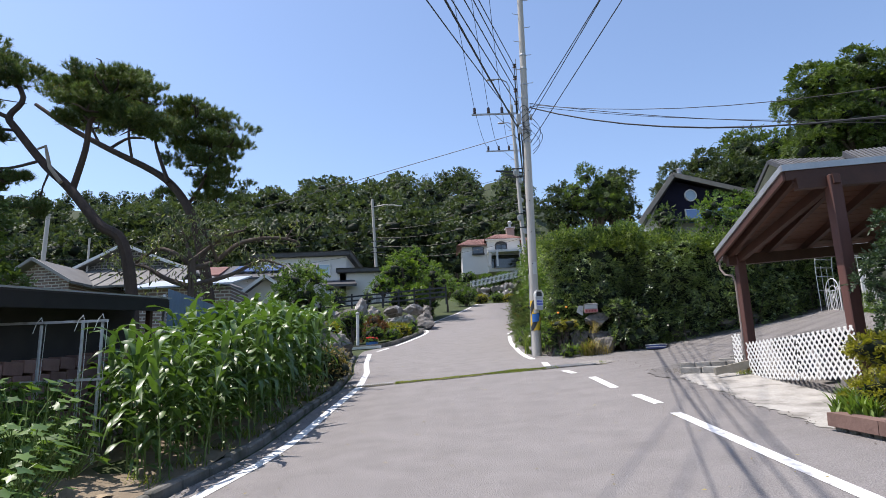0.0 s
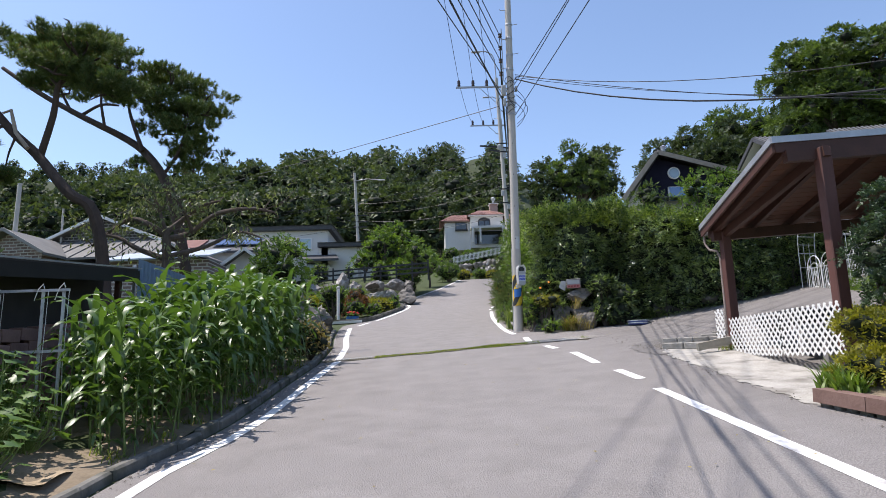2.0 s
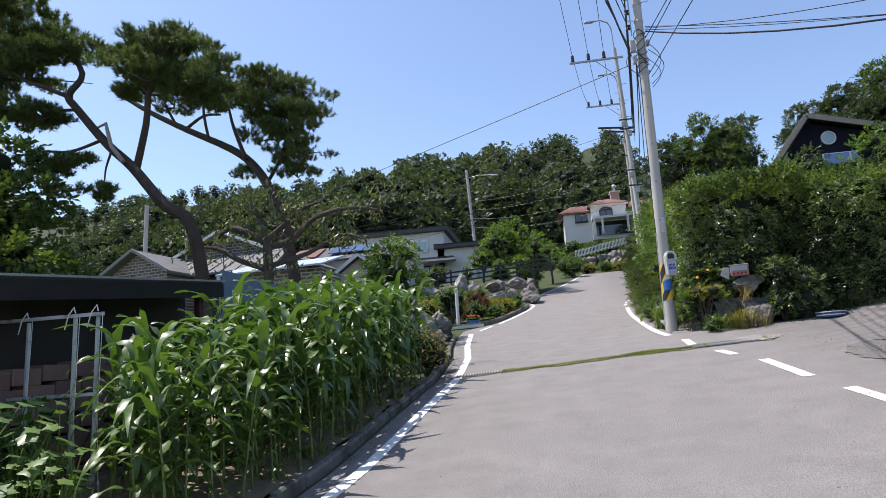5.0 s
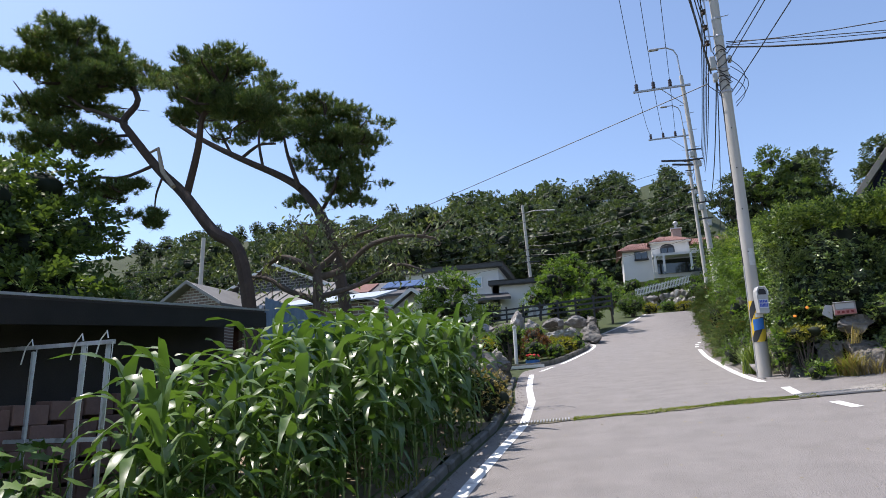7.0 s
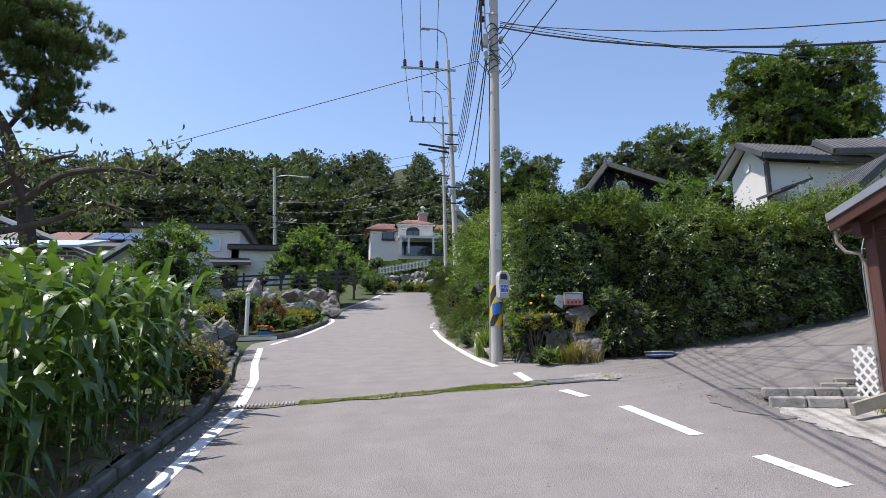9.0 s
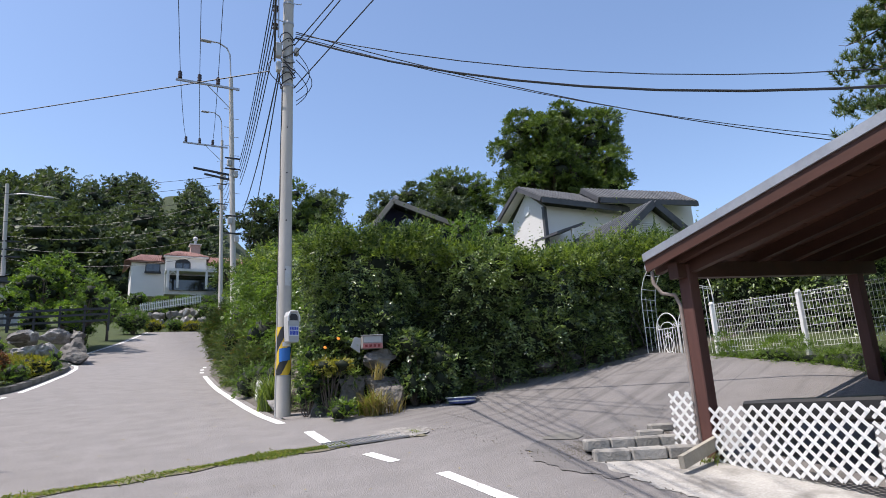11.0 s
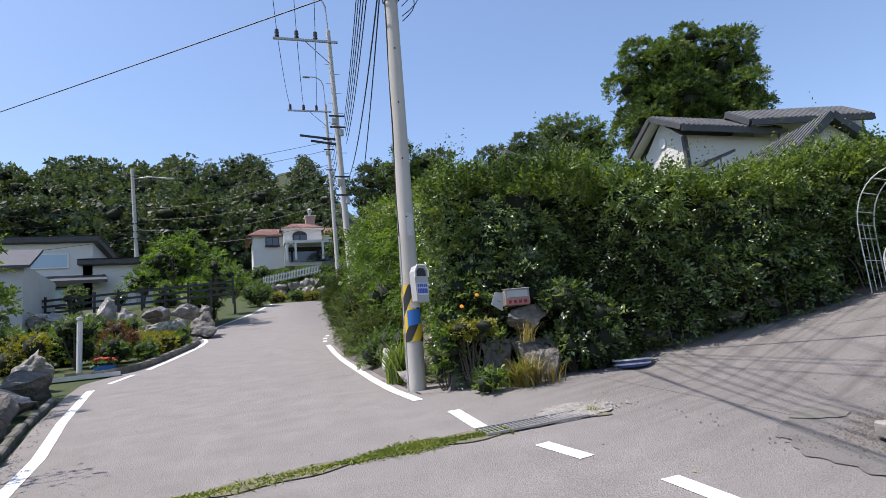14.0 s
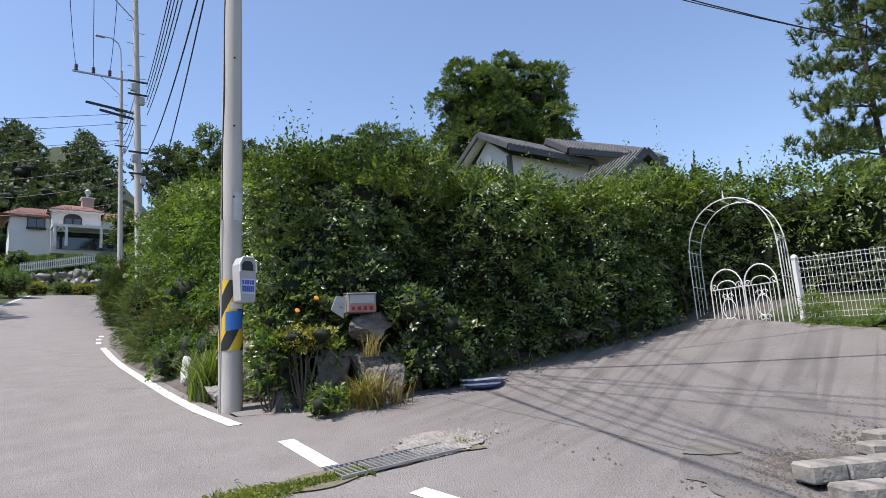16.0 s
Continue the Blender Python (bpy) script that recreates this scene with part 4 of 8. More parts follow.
def utility_pole_main():
    ob = thing("utility_pole", "tall tapered grey concrete power pole at the road junction", "utility pole", tuple(P1))
    zs = np.linspace(P1.z - 0.4, 18.6, 14)
    s = Shape().tube([on_pole(z) - P1 for z in zs], [pole_radius(z) for z in zs], 24)
    part("shaft", s, POLE, ob, "", True)
    # step bolts and holes
    for i in range(24):
        z = 4.7 + i * 0.52
        a = 2.2 if i % 2 else -0.9
        c = on_pole(z) - P1
        r = pole_radius(z)
        if z > 10.5:
            d = Vector((1 if i % 2 else -1, -0.15, 0))
            part("step_bolt", Shape().tube([c + d * r * 0.9, c + d * (r + 0.17), c + d * (r + 0.18) + Vector((0, 0, 0.03))], 0.011, 6), STEEL, ob)
        elif i % 2:
            d = Vector((-0.12, -1, 0)).normalized()
            part("bolt_hole", Shape().tube([c + d * (r - 0.02), c + d * (r + 0.006)], 0.016, 8), DARK_METAL, ob)
    for z in (9.35, 9.7, 10.0, 10.9, 11.4, 12.0, 12.5):
        c = on_pole(z) - P1
        part("clamp_band", Shape().lathe(c, [(pole_radius(z) + 0.008, -0.03), (pole_radius(z) + 0.012, -0.02), (pole_radius(z) + 0.012, 0.02), (pole_radius(z) + 0.008, 0.03)], 20), STEEL, ob)
    # spool rack
    c = on_pole(11.4) - P1 + Vector((-0.24, -0.05, 0))
    part("rack", Shape().beam(c + Vector((0, 0, -0.9)), c + Vector((0, 0, 0.95)), 0.04, 0.03), STEEL, ob)
    for z in (10.75, 11.2, 11.65, 12.1):
        c = on_pole(z) - P1 + Vector((-0.30, -0.05, 0))
        part("insulator", Shape().lathe(c, [(0.03, -0.06), (0.07, -0.05), (0.04, 0), (0.07, 0.05), (0.03, 0.06)], 12), CERAMIC, ob, "", True)
    # junction boxes and wound cables
    for dx, z, w, h in ((-0.24, 10.15, 0.14, 0.34), (-0.22, 9.75, 0.10, 0.22), (0.17, 10.2, 0.08, 0.16)):
        c = on_pole(z) - P1 + Vector((dx, -0.09, 0))
        part("junction_box", Shape().box(c, (w, 0.14, h), bev=0.015), BOX_GREY, ob)
    for i in range(9):
        z = 9.4 + i * 0.14
        c = on_pole(z) - P1
        r = pole_radius(z) + 0.03
        pts = [c + Vector((math.cos(a) * r * (1 + 0.25 * math.sin(a * 2 + i)), math.sin(a) * r, 0.10 * math.sin(a * 1.5 + i))) for a in np.linspace(0, 5.6, 14)]
        part("cable_coil", Shape().tube(pts, 0.012, 5), CABLE, ob)
    for i, (dx, z0, z1) in enumerate(((0.30, 10.2, 9.2), (0.36, 10.0, 9.0), (-0.3, 10.1, 9.3), (0.26, 9.7, 8.9))):
        c = on_pole(z0) - P1
        pts = [c + Vector((dx * math.sin(k * math.pi) + (0.16 if dx > 0 else -0.16), -0.1, (z1 - z0) * k)) for k in np.linspace(0, 1, 8)]
        part("cable_loop", Shape().tube(pts, 0.009, 5), CABLE, ob)
    # down cable in its conduit
    pts = [on_pole(z) - P1 + Vector((-pole_radius(z) * 0.98, -0.03 - 0.012 * math.sin(z * 3), 0)) for z in np.linspace(2.3, 9.6, 26)]
    part("down_cable", Shape().tube(pts, 0.013, 6), CABLE, ob)
    pts = [on_pole(z) - P1 + Vector((-pole_radius(z) * 0.97, -0.05, 0)) for z in np.linspace(2.3, 4.9, 6)]
    part("conduit", Shape().tube(pts, 0.013, 8), BOX_GREY, ob, "thin grey plastic conduit")
    # hazard sleeve with slanting stripes
    z0, z1, slope, period = P1.z + 0.78, P1.z + 1.72, 0.30, 0.62
    for k in range(-2, 6):
        for start, mat, nm in ((0.0, YELLOW, "yellow_stripe"), (0.5, BLACK, "black_stripe")):
            s = Shape()
            n = 28
            for i in range(n):
                a0, a1 = -math.pi + 2 * math.pi * i / n, -math.pi + 2 * math.pi * (i + 1) / n
                q = []
                for a, part_of in ((a0, 0), (a1, 0), (a1, 0.5), (a0, 0.5)):
                    z = P1.z + (k + start + part_of) * period + slope * a
                    z = min(max(z, z0), z1)
                    c = on_pole(z) - P1
                    r = pole_radius(z) + 0.006
                    q.append((c.x + r * math.sin(a), c.y - r * math.cos(a), c.z))
                if abs(q[3][2] - q[0][2]) + abs(q[2][2] - q[1][2]) > 0.004:
                    s.add(q, [(0, 1, 2, 3)])
            if s.f:
                part(nm, s, mat, ob)
    s = Shape()
    q = []
    for i in range(9):
        for z in (1.03 + 0.005 * i, 1.29 + 0.003 * i):
            c = on_pole(P1.z + z) - P1
            r, a = pole_radius(P1.z + z) + 0.010, -0.75 + i * 0.19
            q.append((c.x + r * math.sin(a), c.y - r * math.cos(a), c.z))
    s.add(q, [(2 * i, 2 * i + 2, 2 * i + 3, 2 * i + 1) for i in range(8)])
    part("sticker", s, BLUE, ob, "blue sticker with yellow below")
    s = Shape()
    for i in range(6):
        a0, a1 = -0.35 + i * 0.2, -0.35 + (i + 1) * 0.2
        q = []
        for a, z in ((a0, 1.33), (a1, 1.33), (a1, 1.42), (a0, 1.42)):
            c = on_pole(P1.z + z) - P1
            r = pole_radius(P1.z + z) + 0.012
            q.append((c.x + r * math.sin(a), c.y - r * math.cos(a), c.z))
        s.add(q, [(0, 1, 2, 3)])
    part("paper_notice", s, WHITE_METAL, ob, "small white paper notice")
    s = Shape()
    for i in range(6):
        a0, a1 = -0.15 + i * 0.16, -0.15 + (i + 1) * 0.16
        q = []
        for a, z in ((a0, 2.55), (a1, 2.55), (a1, 2.95), (a0, 2.95)):
            c = on_pole(P1.z + z) - P1
            r = pole_radius(P1.z + z) + 0.006
            q.append((c.x + r * math.sin(a), c.y - r * math.cos(a), c.z))
        s.add(q, [(0, 1, 2, 3)])
    part("torn_poster", s, material("torn_paper", (0.42, 0.42, 0.4), (0.6, 0.6, 0.58), 14.0, 0.8, 0.1, 60.0), ob, "remains of a torn poster")
    return ob


utility_pole_main()


def collection_box():
    """Grey plastic box with a hooded opening, strapped to the pole."""
    z = P1.z + 1.56
    c = on_pole(z + 0.3)
    ob = thing("drop_box", "grey hooded plastic drop box strapped to the power pole", "drop box", (c.x + 0.09, c.y - 0.25, z - 0.16), 14)
    s = Shape()
    prof = [(-0.11, 0.02), (-0.09, -0.005), (0.09, -0.005), (0.11, 0.02), (0.125, 0.38), (0.125, 0.50), (0.075, 0.60), (-0.075, 0.60), (-0.125, 0.50), (-0.125, 0.38)]
    s.slab([(x, -0.09, y) for x, y in prof], 0.17, (0, 1, 0))
    part("body", s, BOX_GREY, ob)
    part("opening", Shape().slab([(x, -0.094, y) for x, y in ((-0.085, 0.42), (0.085, 0.42), (0.085, 0.50), (0.05, 0.55), (-0.05, 0.55), (-0.085, 0.50))], 0.01, (0, 1, 0)), DARK_METAL, ob, "dark slot")
    s = Shape()
    for pts in ([(-0.125, 0.40), (-0.125, 0.50), (-0.075, 0.60), (0.075, 0.60), (0.125, 0.50), (0.125, 0.40)],):
        s.tube([(x, -0.105, y) for x, y in pts], 0.014, 6)
    part("rim", s, WHITE_METAL, ob)
    part("panel", Shape().box((0, -0.092, 0.21), (0.20, 0.008, 0.20)), plain("label_white", (0.62, 0.64, 0.7), 0.5), ob, "pale label with blue lettering")
    ink = plain("blue_ink", (0.05, 0.09, 0.45), 0.5)
    for i in range(5):
        part("lettering", Shape().box((-0.075 + i * 0.037, -0.098, 0.262), (0.028, 0.004, 0.06)), ink, ob)
    for i in range(6):
        part("lettering", Shape().box((-0.078 + i * 0.031, -0.098, 0.175), (0.024, 0.004, 0.08)), ink, ob)
    return ob


collection_box()


def street_pole(name, label, base, top, arm_z, arm_left, lamp=True, r0=0.15, r1=0.09, lamp_len=1.3):
    ob = thing(name, label, "utility pole", base)
    b, t = Vector(base), Vector(top)
    k = (t - b) / (t.z - b.z)

    def on(z):
        return k * (z - b.z)

    zs = np.linspace(b.z - 0.3, t.z, 6)
    part("shaft", Shape().tube([on(z) for z in zs], list(np.linspace(r0, r1, 6)), 14), POLE, ob, "", True)
    if arm_z:
        a = on(arm_z)
        part("cross_arm", Shape().beam(a + Vector((0.35, -0.12, 0)), a + Vector((-arm_left, -0.12, 0)), 0.09, 0.09), STEEL, ob)
        part("brace", Shape().beam(a + Vector((-arm_left * 0.45, -0.1, 0)), a + Vector((-0.05, -0.1, -1.0)), 0.05, 0.02), STEEL, ob)
        for x in (0.05, 0.40, 0.74):
            c = a + Vector((-arm_left * (1 - x * 0.98) + 0.06, -0.12, 0.05))
            part("insulator", Shape().lathe(c, [(0.05, 0), (0.10, 0.05), (0.08, 0.14), (0.10, 0.2), (0.08, 0.28), (0.09, 0.34), (0.03, 0.4)], 10), CERAMIC, ob, "", True)
    if lamp:
        a = on(t.z)
        pts = [a + Vector((0, 0, -0.2)), a + Vector((-0.06, 0, lamp_len * 0.9)), a + Vector((-0.2, 0, lamp_len * 1.15)), a + Vector((-0.55, 0, lamp_len * 1.3)), a + Vector((-0.95, 0, lamp_len * 1.3))]
        part("lamp_arm", Shape().tube(pts, 0.035, 7), STEEL, ob, "", True)
        part("lamp_head", Shape().box(a + Vector((-1.15, 0, lamp_len * 1.28)), (0.5, 0.18, 0.10), bev=0.03), STEEL, ob)
    for i in range(12):
        z = t.z - 1.6 - i * 0.45
        d = 1 if i % 2 else -1
        part("step_bolt", Shape().tube([on(z), on(z) + Vector((d * 0.32, -0.03, 0))], 0.014, 5), STEEL, ob)
    return ob


def add_cable_gear(ob, zs, base, top):
    b, t = Vector(base), Vector(top)
    k = (t - b) / (t.z - b.z)
    for i, z in enumerate(zs):
        c = k * (z - b.z)
        part("bracket", Shape().beam(c + Vector((-0.32, -0.12, 0)), c + Vector((0.34, -0.12, 0)), 0.05, 0.06), DARK_METAL, ob)
        part("junction_box", Shape().box(c + Vector((0.14 * (-1) ** i, -0.16, -0.25)), (0.18, 0.16, 0.3), bev=0.02), BOX_GREY, ob)


B2, T2 = (4.86, 36.0, 4.2), (4.48, 36.0, 17.73)
B3, T3 = (6.6, 50.5, 6.4), (6.42, 50.5, 20.8)
p2 = street_pole("utility_pole", "concrete power pole with cross arm and street lamp beside the lane", B2, T2, 17.14, 2.4)
add_cable_gear(p2, (10.2, 11.0, 13.2, 13.7), B2, T2)
p3 = street_pole("utility_pole", "farther concrete power pole with cross arm and street lamp", B3, T3, 20.25, 2.5, True, 0.15, 0.09, 1.5)
add_cable_gear(p3, (16.2, 17.6, 18.3), B3, T3)
for dz, l in ((18.35, 2.0), (18.0, 1.3)):
    part("lower_arm", Shape().beam((0.6, -0.2, dz - 6.5), (-l, -0.35, dz - 6.3), 0.10, 0.12), DARK_METAL, p3)
B4, T4 = (-6.1, 60.0, 8.0), (-6.6, 60.0, 19.4)
p4 = street_pole("utility_pole", "slim pole with a street lamp arm before the woods", B4, T4, 0, 0, False, 0.17, 0.12)
part("lamp_arm", Shape().tube([(-0.5, 0, 10.6), (0.6, -0.1, 10.75), (1.9, -0.3, 10.6)], 0.04, 6), STEEL, p4)
part("lamp_head", Shape().box((2.1, -0.3, 10.55), (0.6, 0.2, 0.12), bev=0.03), STEEL, p4)
for z in (6.1, 6.6, 7.2):
    part("bracket", Shape().beam((-0.6, -0.1, z), (0.7, -0.1, z), 0.06, 0.1), DARK_METAL, p4)
street_pole("utility_pole", "bare concrete pole among the house roofs", (-24.0, 38.0, 5.2), (-23.85, 38.0, 12.6), 0, 0, False, 0.15, 0.12)
street_pole("utility_pole", "thin steel pole among the house roofs", (-21.2, 38.0, 5.2), (-21.2, 38.0, 11.0), 0, 0, False, 0.07, 0.06)


def wire(a, b, sag, r=0.012, name="overhead_wire", label="thin black overhead wire", n=22):
    a, b = Vector(a), Vector(b)
    pts = [a.lerp(b, k) - Vector((0, 0, sag * 4 * k * (1 - k))) for k in np.linspace(0, 1, n)]
    ob = new(name, Shape().tube(pts, r, 5).mesh(name, CABLE))
    return tagged(ob, label, "wire", "overhead wires")


# primary lines from pole to pole
k2, k3 = (Vector(T2) - Vector(B2)) / (T2[2] - B2[2]), (Vector(T3) - Vector(B3)) / (T3[2] - B3[2])
for i, x in enumerate((0.05, 0.40, 0.74)):
    c2 = Vector(B2) + k2 * (17.14 - B2[2]) + Vector((-2.4 * (1 - x * 0.98) + 0.06, -0.12, 0.42))
    c3 = Vector(B3) + k3 * (20.25 - B3[2]) + Vector((-2.5 * (1 - x * 0.98) + 0.06, -0.12, 0.3))
    wire(c2, c3, 0.5, 0.014)
    c1 = (0.4 + 0.75 * i, 20.5, 18.4)
    wire(c2, c1, 0.25, 0.014)
    wire(c1, (-19 + i * 0.5, -16, 17.0), 0.8, 0.014)
c = on_pole(18.3)
ob = thing("cross_arm", "steel cross arm at the top of the power pole", "cross arm", tuple(c))
part("bar", Shape().beam((0.3, -0.14, 0), (-2.75, -0.14, 0), 0.09, 0.09), STEEL, ob)
for i in range(3):
    part("insulator", Shape().lathe((0.4 + 0.75 * i - c.x, -0.1, 0.05), [(0.04, -0.2), (0.09, -0.1), (0.07, 0), (0.09, 0.05), (0.03, 0.1)], 10), CERAMIC, ob)
# low lines to the pole behind and up the lane
for z, fall, r in ((12.1, 0.305, 0.013), (11.65, 0.279, 0.013), (11.2, 0.273, 0.013), (10.75, 0.276, 0.013), (9.9, 0.212, 0.022), (10.1, 0.282, 0.011)):
    a = on_pole(z) + Vector((-0.3, -0.05, 0))
    wire(a, a + Vector((-0.235, -1.0, 0.04 - fall)) * 25, 0.12, r)
for z, x, y in ((10.35, 4.09, 13.18), (10.1, 4.0, 12.72), (9.3, 4.09, 11.52)):
    a = on_pole(z) + Vector((0.12, -0.1, 0))
    d = Vector((x - a.x, y - a.y, -0.1))
    wire(a, a + d * 5 + Vector((0, 0, 0.4)), 0.25, 0.012)
for z, z2, sag, s, deg, r in ((10.55, 7.6, 3.1, 26, -54, 0.022), (10.65, 9.3, 2.4, 26, -41, 0.011), (10.7, 6.1, 1.0, 22, -29, 0.011), (10.6, 6.9, 1.1, 22, -27.5, 0.009)):
    a = on_pole(z) + Vector((0.15, -0.08, 0))
    wire(a, (a.x + s * math.cos(radians(deg)), a.y + s * math.sin(radians(deg)), z2), sag, r)
for i, z in enumerate((12.1, 11.65, 11.2, 10.75, 10.3)):
    wire(on_pole(z) + Vector((-0.3, 0.05, 0)), Vector(B2) + k2 * (13.6 - 0.28 * i - B2[2]) + Vector((0.32, -0.1, 0)), 0.35, 0.013)
wire(on_pole(9.9) + Vector((-0.15, 0.1, 0)), Vector(B2) + k2 * (11.0 - B2[2]) + Vector((0.3, -0.1, 0)), 0.5, 0.016)
wire(on_pole(9.7) + Vector((-0.15, 0.1, 0)), Vector(B2) + k2 * (9.4 - B2[2]) + Vector((0.5, -0.1, 0)), 0.4, 0.014)
for i in range(4):
    wire(Vector(B2) + k2 * (13.5 - 0.4 * i - B2[2]), Vector(B3) + k3 * (17.2 - 0.5 * i - B3[2]), 0.4, 0.013)
# lines to the left
wire(on_pole(9.6) + Vector((-0.42, -0.1, 0)), (-24.4, 49.6, 13.3), 0.05, 0.013)
for i, (z, z2) in enumerate(((18.2, 17.0), (17.6, 16.2), (16.6, 15.2))):
    wire(Vector(B3) + k3 * (z - B3[2]), (-34, 62 + i, z2), 1.2, 0.014)
for i in range(4):
    wire((-6.4, 60, 14.2 + 0.7 * i), (-34, 44 - 2 * i, 9.5 + 0.6 * i), 0.9, 0.014)
    wire((-6.4, 60, 14.0 + 0.8 * i), (6.75, 50.5, 13.0 + 1.2 * i), 0.8, 0.014)


# ---- open shelter and what stands by it ----
def shelter():
    ob = thing("shelter", "open timber shelter with a sloping metal-edged roof", "shelter", (0, 0, 0))
    a, b = Vector((5.92, 13.55, 3.95)), Vector((5.45, 9.75, 4.5))
    c, d = Vector((10.5, 9.95, 4.85)), Vector((10.9, 13.75, 4.3))
    part("roof_sheet", Shape().slab([p + Vector((0, 0, 0.10)) for p in (a, b, c, d)], 0.05), METAL_ROOF, ob, "grey metal roof covering")

    def inset(p, q, k):
        return p + (q - p) * k

    for i in range(17):
        k0, k1 = i / 17 + 0.002, (i + 1) / 17 - 0.002
        t = [inset(a, b, k0), inset(a, b, k1), inset(d, c, k1), inset(d, c, k0)]
        part("roof_board", Shape().slab([p + Vector((0.04, 0, 0.045)) for p in t], 0.022), WOOD_BOARD, ob)
    for i in range(7):
        k = 0.02 + i * 0.158
        part("rafter", Shape().beam(inset(a, d, k) + Vector((0.05, 0, -0.05)), inset(b, c, k) + Vector((0.05, 0, -0.05)), 0.08, 0.14), WOOD_DARK, ob)
    part("fascia", Shape().beam(a + Vector((-0.02, 0.02, 0.0)), b + Vector((-0.02, -0.02, 0.0)), 0.035, 0.16), WOOD_DARK, ob, "reddish brown edge board")
    part("fascia", Shape().beam(b + Vector((0, -0.02, 0.0)), c + Vector((0, -0.02, 0)), 0.035, 0.16), WOOD_DARK, ob, "reddish brown edge board")
    part("flashing", Shape().beam(a + Vector((-0.045, 0.03, 0.11)), b + Vector((-0.045, -0.03, 0.11)), 0.03, 0.10), METAL_ROOF, ob, "grey metal edge strip")
    part("flashing", Shape().beam(b + Vector((-0.05, -0.045, 0.11)), c + Vector((0, -0.045, 0.11)), 0.03, 0.10), METAL_ROOF, ob, "grey metal edge strip")
    part("gutter", Shape().tube([a + Vector((0.02, 0.06, 0.0)), d + Vector((0, 0.06, 0.0))], 0.045, 8), METAL_ROOF, ob)
    for (x, y), w, top in (((6.2, 13.2), 0.17, 3.85), ((6.15, 9.72), 0.18, 4.42), ((10.2, 13.4), 0.17, 4.15), ((10.1, 10.1), 0.17, 4.7)):
        z = lz(x, y)
        post = part("post", Shape().box((x, y, (z + top) / 2), (w, w, top - z + 0.1), bev=0.012), WOOD_POST, ob)
    part("beam", Shape().beam((5.95, 13.2, 3.82), (10.7, 13.4, 4.12), 0.14, 0.2), WOOD_DARK, ob)
    part("beam", Shape().beam((5.6, 9.75, 4.36), (10.4, 9.95, 4.68), 0.12, 0.18), WOOD_DARK, ob)
    part("beam", Shape().beam((6.2, 13.3, 3.84), (6.15, 9.6, 4.4), 0.10, 0.16), WOOD_DARK, ob)
    pts = [(5.93, 13.52, 3.88), (5.93, 13.52, 3.72), (5.98, 13.45, 3.58), (6.08, 13.34, 3.54), (6.11, 13.30, 3.4), (6.11, 13.30, 1.6)]
    part("downpipe", Shape().tube(pts, 0.024, 8), material("downpipe", (0.16, 0.12, 0.10), (0.34, 0.29, 0.26), 4.0, 0.5, 0.1), ob, "worn brownish downpipe", True)
    return ob


shelter()


def lattice(a, b, z0a, z0b, z1a, z1b, step=0.135, label="white diamond lattice fence panel below the shelter"):
    """Crossed slats between two ends, clipped to the panel."""
    a, b = Vector(a), Vector(b)
    ob = thing("lattice_fence", label, "lattice fence", (a.x, a.y, z0a), group="lattice panels")
    length = (b - a).length
    d = (b - a).normalized()
    nrm = Vector((-d.y, d.x, 0))
    h = (z1a - z0a + z1b - z0b) / 2

    def place(u, v):
        k = u / length
        return Vector((d.x * u, d.y * u, (z0a + (z0b - z0a) * k) - z0a + v * (((z1a - z0a) * (1 - k) + (z1b - z0b) * k) / h)))

    for way in (1, -1):
        n = int((length + h) / step) + 1
        for i in range(n + 1):
            u0 = i * step - (h if way > 0 else 0)
            v0, v1 = 0.0, h
            ua, ub = (u0, u0 + h) if way > 0 else (u0, u0 - h)
            lo, hi = 0.0, 1.0
            for e in (0.0, length):
                k = (e - ua) / (ub - ua)
                if (e == 0.0) == (ub > ua):
                    lo = max(lo, k)
                else:
                    hi = min(hi, k)
            if hi - lo > 0.08:
                p, q = place(ua + (ub - ua) * lo, h * lo), place(ua + (ub - ua) * hi, h * hi)
                o = nrm * (0.006 * way)
                part("slat", Shape().beam(p + o, q + o, 0.010, 0.032, nrm.cross(q - p).normalized()), WHITE_METAL, ob)
    return ob


lattice((6.05, 13.05, 0), (6.05, 11.26, 0), 1.48, 1.43, 2.16, 2.17, 0.142)
lattice((6.05, 11.24, 0), (6.05, 9.64, 0), 1.43, 1.44, 2.17, 2.19, 0.142)
lattice((6.04, 13.62, 0), (6.06, 13.30, 0), 1.62, 1.60, 2.38, 2.34, 0.142, "narrow white diamond lattice piece beside the shelter post")

# stacked stone blocks at the shelter's corner
ob = thing("stone_edging", "low stacked cut stone edging at the shelter corner", "stone edging")
way, across = Vector((0.87, -0.49, 0)), Vector((0.49, 0.87, 0))
start = Vector((4.98, 14.05, 0))
for course, z in enumerate((1.50, 1.66)):
    for i in range(3):
        c = start + way * (0.2 + 0.43 * i + 0.10 * course) + across * (0.03 if course == 0 else -0.02)
        part("block", Shape().box((c.x, c.y, z + (0.0 if course == 0 else 0.01)), (0.42, 0.26, 0.15), -29.4 + rng.normal() * 1.5, bev=0.022), STONE_CUT, ob)
for i in range(4):
    c = start + way * (0.13 + 0.31 * i) + across * 0.26
    part("block", Shape().box((c.x + 0.08, c.y, 1.78), (0.30, 0.24, 0.14), -29.4 + rng.normal() * 2, bev=0.018), STONE_CUT, ob)
